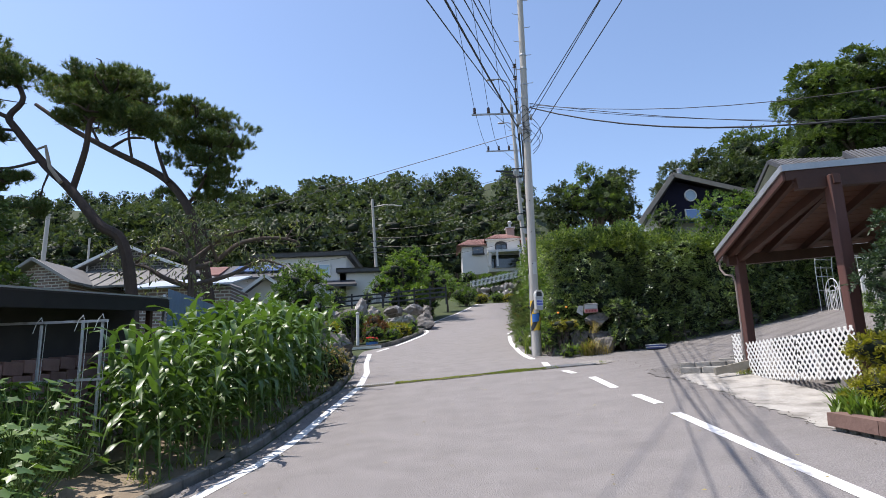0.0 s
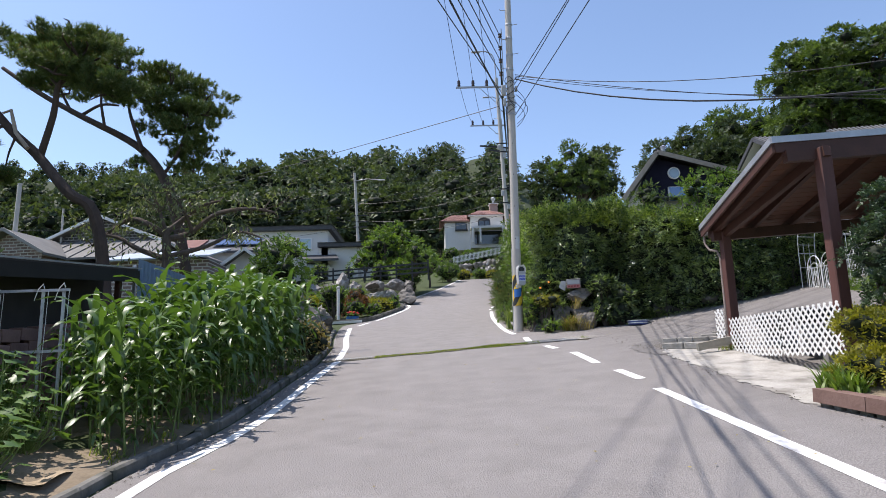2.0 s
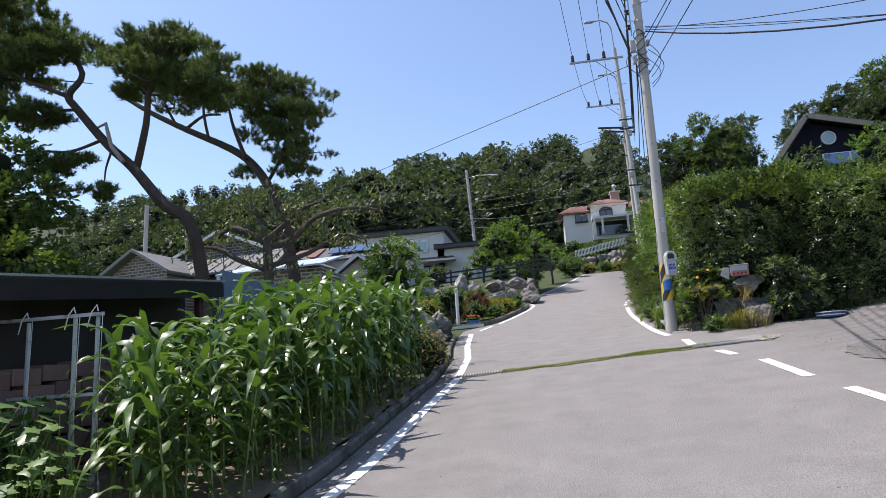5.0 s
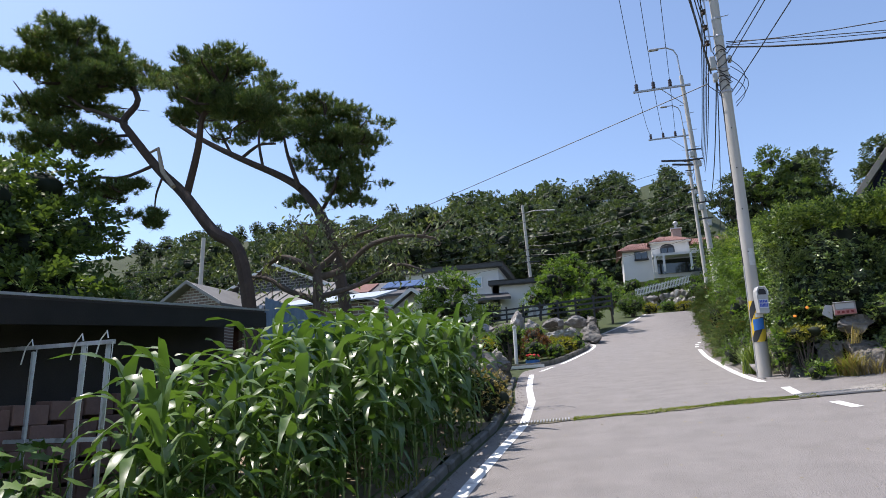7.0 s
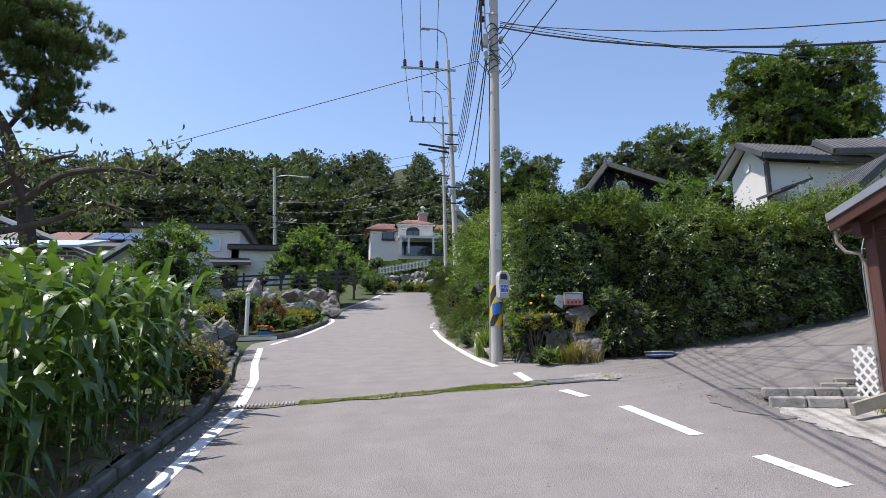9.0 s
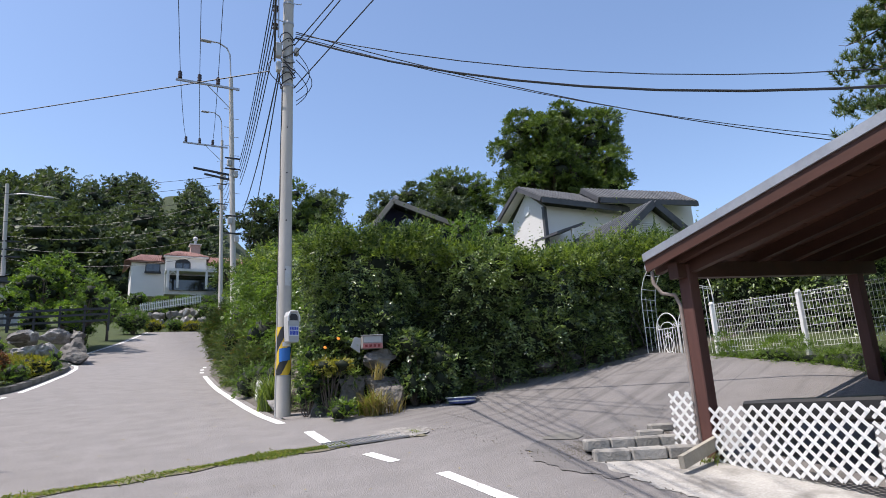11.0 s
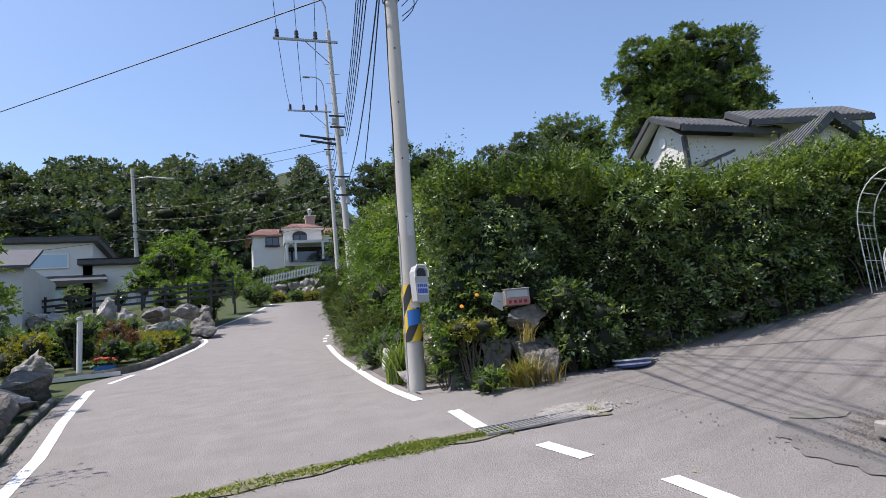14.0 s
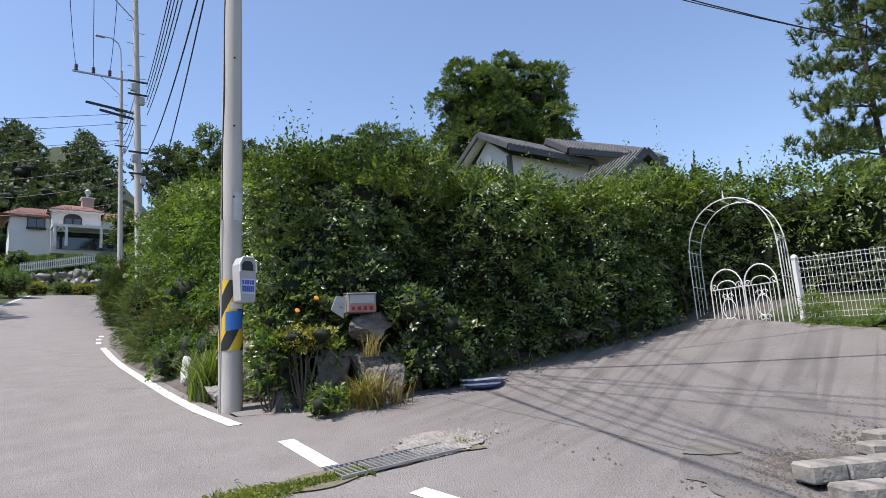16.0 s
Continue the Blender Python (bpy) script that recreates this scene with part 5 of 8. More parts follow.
for i, (u, v, z) in enumerate(((0.95, 0.55, 1.86), (1.15, 0.72, 1.92))):
    c = start + way * u + across * v
    part("block", Shape().box((c.x, c.y, z), (0.32, 0.22, 0.10), -29.4 + rng.normal() * 5, bev=0.018), STONE_CUT, ob)
ob = thing("timber_plank", "weathered grey plank lying against the stones", "plank", (5.75, 13.0, lz(5.75, 13.0) + 0.13), 8)
part("board", Shape().beam((-0.45, -0.05, -0.04), (0.5, 0.05, 0.12), 0.06, 0.14), material("grey_wood", (0.22, 0.2, 0.16), (0.42, 0.38, 0.31), 6.0, 0.9, 0.3), ob)
for x, y, l, h in ((6.75, 12.1, 1.7, 0.72), (6.8, 10.25, 1.8, 0.74), (8.4, 11.4, 1.9, 0.72)):
    ob = thing("bench", "low bench draped in black sheeting under the shelter", "bench", (x, y, lz(x, y)), 86 if x < 7 else -12, group="covered benches")
    part("cover", Shape().box((0, 0, h - 0.12), (l, 0.62, 0.24), bev=0.03), BLACK, ob, "black plastic cover")
    for dx in (-0.42, 0.42):
        part("leg", Shape().box((dx * l, 0, (h - 0.24) / 2), (0.16, 0.5, h - 0.22), bev=0.01), BLOCK, ob)

# planter with a kerb of red stone
ob = thing("planter_edging", "reddish stone kerb round a planted bed", "kerb", (0, 0, 0))
RED_STONE = material("red_stone", (0.11, 0.065, 0.053), (0.22, 0.14, 0.115), 4.0, 0.9, 0.5, 30.0, objvar=0.4)
for y0, y1, top in ((8.06, 7.34, 0.2), (7.33, 6.5, 0.2), (6.49, 5.7, 0.19)):
    x0, x1 = 4.68 + 0.15 * (8.06 - y0), 4.68 + 0.15 * (8.06 - y1)
    part("kerb_stone", Shape().beam((x0, y0, lz(x0, y0) + top - 0.075), (x1, y1, lz(x1, y1) + top - 0.075), 0.2, 0.15), RED_STONE, ob)
    for k in range(4):
        y = y0 + (y1 - y0) * (k + 0.5) / 4
        x = 4.71 + 0.15 * (8.06 - y)
        part("footing_stone", Shape().box((x, y, lz(x, y) + 0.02), (0.15, 0.16, 0.13), rng.normal() * 8, bev=0.03), KERB, ob)
for i in range(4):
    x, y = 4.94 + 0.34 * i, 8.1 + 0.08 * i
    part("kerb_stone", Shape().box((x, y, lz(x, y) + 0.08), (0.34, 0.15, 0.16), 13 + rng.normal(), bev=0.02), RED_STONE, ob)
s = Shape()
for i in range(8):
    x0, x1, y0 = 4.76 + 0.039 * i, 6.6, 7.98 - 0.26 * i
    s.add([(x0, y0, lz(x0, y0) + 0.15), (x1, y0 + 0.3, lz(x1, y0) + 0.2), (x1 + 0.039, y0 + 0.04, lz(x1, y0 - 0.26) + 0.2), (x0 + 0.039, y0 - 0.26, lz(x0, y0 - 0.26) + 0.15)], [(0, 1, 2, 3)])
setting("planted_bed", s, SOIL, "mossy brown soil of the stone-edged bed", "soil")


# ---- arch, gate and wire fence ----
def garden_arch():
    l, r = Vector((10.8, 18.54, 2.98)), Vector((10.82, 16.92, 2.96))
    d = (r - l)
    d.z = 0
    w = d.length
    d.normalize()
    back = Vector((0.55, 0.12, 0))
    top = 5.30
    ob = thing("garden_arch", "white metal rose arch over the garden gate", "garden arch", tuple(l))

    def hoop(o, seg=17):
        pts = [o.copy(), o + Vector((0, 0, 1.25))]
        for i in range(1, seg):
            k = i / seg
            pts.append(o + d * w * (0.5 - 0.5 * math.cos(k * math.pi)) + Vector((0, 0, 1.25 + (top - l.z - 1.25) * math.sin(k * math.pi) ** 0.8)))
        pts += [o + d * w + Vector((0, 0, 1.25)), o + d * w + Vector((0, 0, r.z - l.z))]
        return pts

    front, rear = hoop(Vector((0, 0, 0))), hoop(back)
    part("hoop", Shape().tube(front, 0.011, 7), WHITE_METAL, ob, "", True)
    part("hoop", Shape().tube(rear, 0.012, 7), WHITE_METAL, ob, "", True)
    for i in range(1, len(front) - 1, 2):
        part("rung", Shape().tube([front[i], rear[i]], 0.009, 5), WHITE_METAL, ob)
    for base, e in ((Vector((0, 0, 0)), 0), (d * w + Vector((0, 0, r.z - l.z)), 1)):
        for k in (0.33, 0.66):
            part("upright", Shape().tube([base + back * k, base + back * k + Vector((0, 0, 1.55))], 0.008, 5), WHITE_METAL, ob)
        for z in (0.1, 0.85, 1.5):
            part("rung", Shape().tube([base + Vector((0, 0, z)), base + back + Vector((0, 0, z))], 0.009, 5), WHITE_METAL, ob)
    part("finial", Shape().tube([d * w / 2 + Vector((0, 0, top - l.z)), d * w / 2 + Vector((0, 0, top - l.z + 0.16))], [0.02, 0.004], 6), WHITE_METAL, ob)
    return l, d, w, r


def scroll(s, c, d, r, turns=1.2, flip=1, rad=0.007):
    pts = []
    for i in range(14):
        a = i / 13 * turns * 2 * math.pi
        q = r * (1 - 0.7 * i / 13)
        pts.append(c + d * (q * math.cos(a) * flip) + Vector((0, 0, q * math.sin(a))))
    return s.tube(pts, rad, 5)


arch_l, arch_d, arch_w, arch_r = garden_arch()


def gate_leaf(u0, u1, label):
    a = arch_l + arch_d * u0
    ob = thing("garden_gate", label, "gate", (a.x, a.y, 3.02), group="gate leaves")
    d, w = arch_d, u1 - u0
    up = Vector((0, 0, 1))
    part("frame", Shape().tube([Vector((0, 0, 0)), up * 0.70, d * w + up * 0.70, d * w, Vector((0, 0, 0))], 0.014, 6), WHITE_METAL, ob)
    pts = [d * w * (0.5 - 0.5 * math.cos(k)) + up * (0.70 + 0.34 * math.sin(k)) for k in np.linspace(0, math.pi, 13)]
    part("top_hoop", Shape().tube(pts, 0.013, 6), WHITE_METAL, ob)
    pts = [d * w * (0.5 - 0.3 * math.cos(k)) + up * (0.71 + 0.13 * math.sin(k)) for k in np.linspace(0, math.pi, 9)]
    part("inner_hoop", Shape().tube(pts, 0.009, 6), WHITE_METAL, ob)
    for i in range(1, 8):
        part("bar", Shape().tube([d * w * i / 8, d * w * i / 8 + up * 0.70], 0.006 if i % 2 else 0.009, 5), WHITE_METAL, ob)
    m = d * w * 0.5
    for z, fl in ((0.14, 1), (0.56, 1)):
        for f in (1, -1):
            part("scroll", scroll(Shape(), m + d * 0.05 * f + up * z, d, 0.055, 1.2, f), WHITE_METAL, ob)
    part("ring", Shape().tube([m + d * (0.12 * math.cos(k)) + up * (0.35 + 0.17 * math.sin(k)) for k in np.linspace(0, 2 * math.pi, 17)], 0.008, 5), WHITE_METAL, ob)
    for f in (0.1, 0.9):
        part("scroll", scroll(Shape(), d * w * f + up * 0.75, d, 0.05, 1.1, 1 if f < 0.5 else -1), WHITE_METAL, ob)
    return ob


gate_leaf(0.34, 0.93, "white wrought metal gate leaf with scrolls, closed")
gate_leaf(0.96, 1.52, "white wrought metal gate leaf with scrolls and a latch, closed")

fence_line = [Vector((10.91, 16.74)), Vector((10.76, 14.74)), Vector((10.61, 12.74)), Vector((10.46, 10.74)), Vector((10.3, 8.74))]
fence = thing("wire_fence", "white welded wire mesh fence with square posts", "fence")
FENCE_Z = (3.06, 2.96, 2.9, 2.86, 2.84)
for i, p in enumerate(fence_line):
    post = part("post", Shape().box((p.x, p.y, FENCE_Z[i] + 0.27), (0.075, 0.075, 1.46), -18, bev=0.006), WHITE_METAL, fence)
    part("cap", Shape().lathe((p.x, p.y, FENCE_Z[i] + 0.99), [(0.05, 0), (0.055, 0.02), (0.04, 0.06), (0.01, 0.075)], 10), WHITE_METAL, post)
for i in range(len(fence_line) - 1):
    a, b = fence_line[i], fence_line[i + 1]
    za, zb = FENCE_Z[i] + 0.02, FENCE_Z[i + 1] + 0.02
    s = Shape()
    w = (b - a).length
    d = (b - a) / w
    n = int(w / 0.062)
    for k in range(n + 1):
        u = w * k / n
        s.tube([(d.x * u, d.y * u, (zb - za) * k / n), (d.x * u, d.y * u, (zb - za) * k / n + 1.0)], 0.0035, 4, False)
    for z in (0.02, 0.10, 0.24, 0.38, 0.52, 0.66, 0.80, 0.92, 0.98):
        s.tube([(0, 0, z), (d.x * w, d.y * w, zb - za + z)], 0.0045, 4, False)
    s.v = [(q[0] + a.x, q[1] + a.y, q[2] + za) for q in s.v]
    part("wire_mesh", s, WHITE_METAL, fence)
hedge("low_hedge", "low clipped green hedge at the foot of the wire fence", [(10.65, 16.7, 2.7, 2.96), (10.45, 15.5, 2.55, 2.9), (10.3, 13.5, 2.4, 2.78), (10.1, 10.5, 2.3, 2.7)], 0.4, LEAF_BRIGHT, 0.032, 1500, 0.05, 0.0, 1.0, 0.1, lean=0.0, clump=0.15, sprays=0.0)

# ---- at the pole's foot ----
ob = thing("mailbox", "weathered white and red metal mailbox on a boulder", "mailbox", (4.57, 19.72, 3.54), -14)
part("body", Shape().box((0, 0.14, 0.14), (0.41, 0.28, 0.27), bev=0.015), material("mailbox_white", (0.17, 0.16, 0.155), (0.34, 0.325, 0.31), 6.0, 0.6, 0.15, stain=(0.2, 0.17, 0.14), stain_scale=4.0), ob)
part("lid", Shape().box((0, 0.12, 0.285), (0.42, 0.31, 0.015), 0, 6, bev=0.005), STEEL, ob)
part("front_strip", Shape().box((0, -0.004, 0.06), (0.39, 0.008, 0.10)), material("faded_red", (0.30, 0.09, 0.08), (0.46, 0.2, 0.18), 12.0, 0.6, 0.1), ob, "faded red strip")
for i in range(4):
    part("lettering", Shape().box((-0.13 + i * 0.085, -0.010, 0.06), (0.05, 0.004, 0.05)), plain("dark_red_ink", (0.2, 0.02, 0.02), 0.6), ob)
part("flap", Shape().box((0, -0.004, 0.19), (0.34, 0.008, 0.11)), BOX_GREY, ob, "grey flap")
ob = thing("board", "tilted white metal sheet beside the mailbox", "board", (4.24, 19.85, 3.47))
part("sheet", Shape().slab([(-0.09, 0, 0.12), (0.1, 0, 0.0), (0.14, 0, 0.30), (0.0, 0, 0.32)], 0.015, (0, 1, 0)), BOX_GREY, ob)

boulder("boulder", (4.75, 19.95, 3.36), (0.75, 0.6, 0.3), ROCK_DARK, 10, 3, "rounded brown boulder under the mailbox", "roadside boulders", 4)
boulder("boulder", (4.98, 19.95, 2.62), (1.0, 0.8, 1.0), ROCK_WARM, 25, 5, "angular grey boulder with a pale top", "roadside boulders", 4)
boulder("boulder", (4.2, 20.1, 2.72), (0.6, 0.5, 0.85), ROCK_DARK, 70, 8, "upright streaked grey boulder", "roadside boulders", 4)
boulder("boulder", (3.75, 20.2, 2.5), (0.9, 0.55, 0.85), ROCK_DARK, 10, 9, "dark grey boulder among shrubs", "roadside boulders")
for i, (x, y, s) in enumerate(((6.1, 20.3, 0.5), (7.2, 20.0, 0.45), (8.5, 19.55, 0.5), (9.2, 19.3, 0.42))):
    boulder("boulder", (x, y, lz(x, y) + 0.22), (s * 1.1, 0.6, s * 0.75), ROCK_DARK, rng.uniform(0, 180), 20 + i, "dark boulder half hidden under the hedge", "roadside boulders")
boulder("boulder", (3.0, 21.0, lz(3.0, 21.0) + 0.12), (0.3, 0.3, 0.38), ROCK, 10, 31, "small grey boulder behind the pole", "roadside boulders")
boulder("boulder", (3.2, 23.3, lz(3.2, 23.3) + 0.18), (0.32, 0.32, 0.45), material("white_stone", (0.6, 0.59, 0.56), (0.78, 0.77, 0.74), 3.0, 0.8, 0.3, 20.0), 10, 33, "whitish upright stone beside the lane", "roadside boulders")
ob = thing("basin", "blue and white patterned basin on the asphalt", "basin", (6.3, 19.35, lz(6.3, 19.35)), 15)
part("bowl", Shape().lathe((0, 0, 0), [(0.24, 0), (0.28, 0.02), (0.30, 0.12), (0.31, 0.13), (0.28, 0.125), (0.25, 0.04)], 20), plain("blue_glaze", (0.05, 0.08, 0.26), 0.3), ob)
part("rim", Shape().lathe((0, 0, 0.118), [(0.300, 0), (0.318, 0.0), (0.318, 0.022), (0.29, 0.022)], 20), WHITE_METAL, ob, "white rim")
part("stripe", Shape().lathe((0, 0, 0.05), [(0.287, 0), (0.297, 0.0), (0.30, 0.025), (0.29, 0.025)], 20), WHITE_METAL, ob, "white stripe")

shrub("golden_shrub", "yellow-green clipped shrub beside the power pole", (3.68, 19.82, lz(3.7, 19.8)), 0.42, 1.08, LEAF_YELLOW, 0.05, 520, 10, low_at=0.72, flat=0.45)
shrub("shrub", "leafy green shrub at the pole's foot", (3.32, 19.95, lz(3.3, 19.9)), 0.3, 1.4, LEAF_GARDEN, 0.10, 200, 9, group="roadside shrubs")
shrub("shrub", "low green leafy plant at the road edge", (3.72, 19.3, lz(3.7, 19.3)), 0.3, 0.34, LEAF_BRIGHT, 0.08, 320, 6, group="roadside shrubs")
shrub("shrub", "dark green shrub with orange flowers", (3.8, 20.45, lz(3.8, 20.4)), 0.7, 2.0, LEAF_HEDGE, 0.1, 260, 12, group="roadside shrubs")
for x, y, z, r, h in ((5.5, 19.85, 0.0, 0.5, 1.7), (5.25, 20.15, 1.0, 0.5, 1.1), (4.75, 20.3, 1.35, 0.5, 0.9), (5.95, 19.75, 0.0, 0.5, 1.2), (4.3, 20.45, 1.0, 0.45, 1.1)):
    shrub("shrub", "dark glossy hedge growth hanging over the boulders", (x, y, lz(x, y) + z), r, h, LEAF_HEDGE, 0.09, 260, 9, group="overhanging growth")
blade_tuft("day_lily", "yellowing clump of long arching leaves before the boulders", (4.35, 19.28, lz(4.35, 19.3)), 190, 0.75, 0.3, LEAF_DRY, 0.03, "grass clump", "leaf clumps", 0.25)
blade_tuft("day_lily", "arching yellow-green leaves before the boulders", (4.3, 19.35, lz(4.3, 19.35)), 90, 0.7, 0.3, GRASS, 0.03, "grass clump", "leaf clumps", 0.3)
blade_tuft("day_lily", "dry clump of arching leaves", (4.75, 19.25, lz(4.7, 19.3)), 60, 0.5, 0.3, LEAF_DRY, 0.022, "grass clump", "leaf clumps")
blade_tuft("day_lily", "small dry tuft growing between boulders", (4.6, 19.55, 2.95), 36, 0.5, 0.18, LEAF_DRY, 0.02, "grass clump", "leaf clumps")
blade_tuft("day_lily", "bright green clump of arching leaves beside the lane", (3.05, 21.7, lz(3.05, 21.7)), 420, 1.0, 0.42, LEAF_FRESH, 0.036, "grass clump", "leaf clumps", 0.5)
blade_tuft("day_lily", "bright green clump of arching leaves behind the pole", (3.2, 22.3, lz(3.2, 22.3)), 320, 0.9, 0.4, LEAF_FRESH, 0.036, "grass clump", "leaf clumps", 0.5)
for x, y, r, h in ((3.75, 26.6, 0.7, 1.3), (3.85, 28.6, 0.85, 1.9), (4.2, 30.6, 0.9, 2.3)):
    shrub("pine_shrub", "bushy dwarf pine on the verge", (x, y, lz(x, y)), r, h, NEEDLE, 0.17, 420, 12, "pine shrub", "verge pines", flat=0.9, asp=0.12)
for x, y, r, h in ((3.7, 25.5, 0.5, 0.8), (4.7, 32.2, 0.9, 1.8), (3.75, 23.3, 0.55, 0.9), (5.0, 35.5, 1.0, 1.8), (5.6, 39.5, 1.0, 2.0)):
    shrub("shrub", "dense dark green shrub on the verge", (x, y, lz(x, y) + 0.05), r, h, LEAF_GARDEN, 0.07, 300, 11, group="verge shrubs")
shrub("shrub", "rounded green shrub at the lane's edge", (3.4, 24.4, lz(3.4, 24.4)), 0.6, 0.85, LEAF_GARDEN, 0.06, 330, 8, group="roadside shrubs")
shrub("shrub", "tall bright green shrub at the lane's edge", (4.3, 27.5, lz(4.3, 27.5)), 0.9, 2.3, LEAF_BRIGHT, 0.09, 170, 12, group="roadside shrubs")
shrub("pine_shrub", "bushy dwarf pine leaning over the lane", (6.3, 44.8, lz(6.3, 44.8)), 1.25, 3.4, NEEDLE, 0.22, 520, 14, "pine shrub", flat=1.0, asp=0.1)
shrub("shrub", "bright green broadleaf shrub at the lane's edge", (4.9, 33.0, lz(4.9, 33)), 1.1, 3.0, LEAF_BRIGHT, 0.11, 110, 12, group="roadside shrubs")


# ---- houses up the hill ----
def tile_courses(name, corners, rows, mat, parent, thick=0.05, ribs=0, rib_mat=None):
    """Roof slope as overlapping courses between an eave (a, b) and a ridge (c, d), each course a piece, with upright ribs."""
    a, b, c, d = (Vector(p) for p in corners)
    for i in range(rows):
        k0, k1 = i / rows, (i + 1.12) / rows
        q = [a.lerp(d, k0), b.lerp(c, k0), b.lerp(c, min(k1, 1)), a.lerp(d, min(k1, 1))]
        up = (b - a).cross(d - a).normalized()
        if up.z < 0:
            up = -up
        top = [q[0] + up * thick, q[1] + up * thick, q[2] + up * thick * 0.3, q[3] + up * thick * 0.3]
        part(name, Shape().slab(top, thick, -up), mat, parent)
    for i in range(ribs):
        k = (i + 0.5) / ribs
        p, q = a.lerp(b, k), d.lerp(c, k)
        up = (b - a).cross(d - a).normalized()
        up = -up if up.z < 0 else up
        if (q - p).length > 0.1:
            part("rib", Shape().beam(p + up * thick, q + up * thick, 0.10, 0.07, up), rib_mat or mat, parent)


def window(parent, c, w, h, frame_mat, glass, depth=0.12, bars=1, nrm="y"):
    """A framed window on a wall that faces -y."""
    ob = part("window", Shape().box(c, (w + 0.14, depth, h + 0.14), bev=0.01), frame_mat, parent)
    n = bars + 1
    for i in range(n):
        x = c[0] - w / 2 + w * (i + 0.5) / n
        part("pane", Shape().box((x, c[1] - depth / 2 - 0.004, c[2]), (w / n - 0.06, 0.02, h - 0.04)), glass, ob)
    return ob


def resize(ob, move, k):
    ob.matrix_basis = Matrix.Translation(move) @ Matrix.Scale(k, 4)


def villa():
    ob = thing("villa", "white rendered villa with red tile roofs and an arched window", "house", (0, 0, 0))
    part("wall", Shape().box((4.1, 81.0, 15.4), (3.6, 6, 4.9)), WHITE_WALL, ob)
    part("wall", Shape().box((8.05, 80.4, 15.8), (4.5, 6.6, 5.4)), WHITE_WALL, ob)
    part("wall", Shape().box((14.0, 81.4, 15.4), (7.6, 6, 4.9)), WHITE_WALL, ob)
    e = 17.75
    tile_courses("tile_course", ((1.6, 77.6, e), (6.0, 77.6, e), (6.0, 80.8, e + 1.8), (3.4, 80.8, e + 1.8)), 7, TILE_RED, ob, 0.07, 16, RED_TILE_RIB)
    tile_courses("tile_course", ((1.6, 84.2, e), (1.6, 77.6, e), (3.4, 80.8, e + 1.8), (3.4, 81.0, e + 1.8)), 7, TILE_RED, ob, 0.07, 12, RED_TILE_RIB)
    e = 18.4
    tile_courses("tile_course", ((5.45, 76.6, e), (10.7, 76.6, e), (9.0, 80.2, e + 1.7), (7.2, 80.2, e + 1.7)), 7, TILE_RED, ob, 0.07, 18, RED_TILE_RIB)
    tile_courses("tile_course", ((5.45, 84, e), (5.45, 76.6, e), (7.2, 80.2, e + 1.7), (7.2, 80.4, e + 1.7)), 7, TILE_RED, ob, 0.07, 12, RED_TILE_RIB)
    tile_courses("tile_course", ((10.7, 76.6, e), (10.7, 84, e), (9.0, 80.4, e + 1.7), (9.0, 80.2, e + 1.7)), 7, TILE_RED, ob, 0.07, 12, RED_TILE_RIB)
    e = 17.9
    tile_courses("tile_course", ((10.2, 78.0, e), (18.2, 78.0, e), (16.4, 81.4, e + 1.9), (10.2, 81.4, e + 1.9)), 7, TILE_RED, ob, 0.07, 26, RED_TILE_RIB)
    part("eave", Shape().box((4.1, 77.85, 17.68), (3.9, 0.5, 0.12)), material("eave_brown", (0.2, 0.12, 0.09), (0.3, 0.2, 0.16), 3.0), ob)
    part("eave", Shape().box((8.05, 76.9, 18.34), (5.0, 0.6, 0.12)), WHITE_WALL, ob)
    window(ob, (4.55, 77.96, 16.85), 1.45, 1.25, DARK_METAL, GLASS_DARK)
    part("flower_rail", Shape().box((4.55, 77.75, 16.25), (1.75, 0.3, 0.22), bev=0.02), DARK_METAL, ob)
    # arched opening
    s = Shape()
    arc = [(6.85, 16.1), (8.55, 16.1)] + [(7.7 + 0.85 * math.cos(k), 17.5 + 0.62 * math.sin(k)) for k in np.linspace(0, math.pi, 11)]
    s.slab([(x, 77.06, z) for x, z in arc], 0.06, (0, 1, 0))
    w = part("window", s, DARK_METAL, ob, "tall arched window")
    for x0, x1 in ((6.98, 7.64), (7.76, 8.42)):
        part("pane", Shape().box(((x0 + x1) / 2, 77.03, 16.85), (x1 - x0, 0.02, 1.3)), GLASS_DARK, w)
    window(ob, (12.1, 78.36, 16.6), 0.9, 0.8, WHITE_METAL, GLASS_DARK)
    # porch
    part("porch_roof", Shape().box((10.0, 75.8, 16.0), (8.6, 2.4, 0.16)), WHITE_WALL, ob)
    part("porch_beam", Shape().box((10.0, 74.7, 15.85), (8.6, 0.2, 0.25)), WHITE_WALL, ob)
    # dark panel stands in for the shaded openings beneath the porch roof
    part("porch_opening", Shape().box((9.6, 77.0, 14.7), (6.6, 0.12, 2.1)), GLASS_DARK, ob, "dark glass panel for the shaded openings under the porch")
    for x in (5.9, 6.9, 10.0, 13.8):
        part("column", Shape().box((x, 74.7, 14.6), (0.24, 0.24, 2.4)), WHITE_WALL, ob)
    for x in (5.9, 6.9):
        part("brace", Shape().beam((x, 74.7, 15.0), (x + (0.5 if x < 6 else -0.5), 74.7, 15.75), 0.1, 0.1), WHITE_WALL, ob)
    ch = part("chimney", Shape().box((9.4, 80.2, 20.4), (1.1, 1.1, 1.5)), material("chimney_brick", (0.33, 0.2, 0.16), (0.5, 0.36, 0.3), 6.0), ob, "brick chimney with a pale cap")
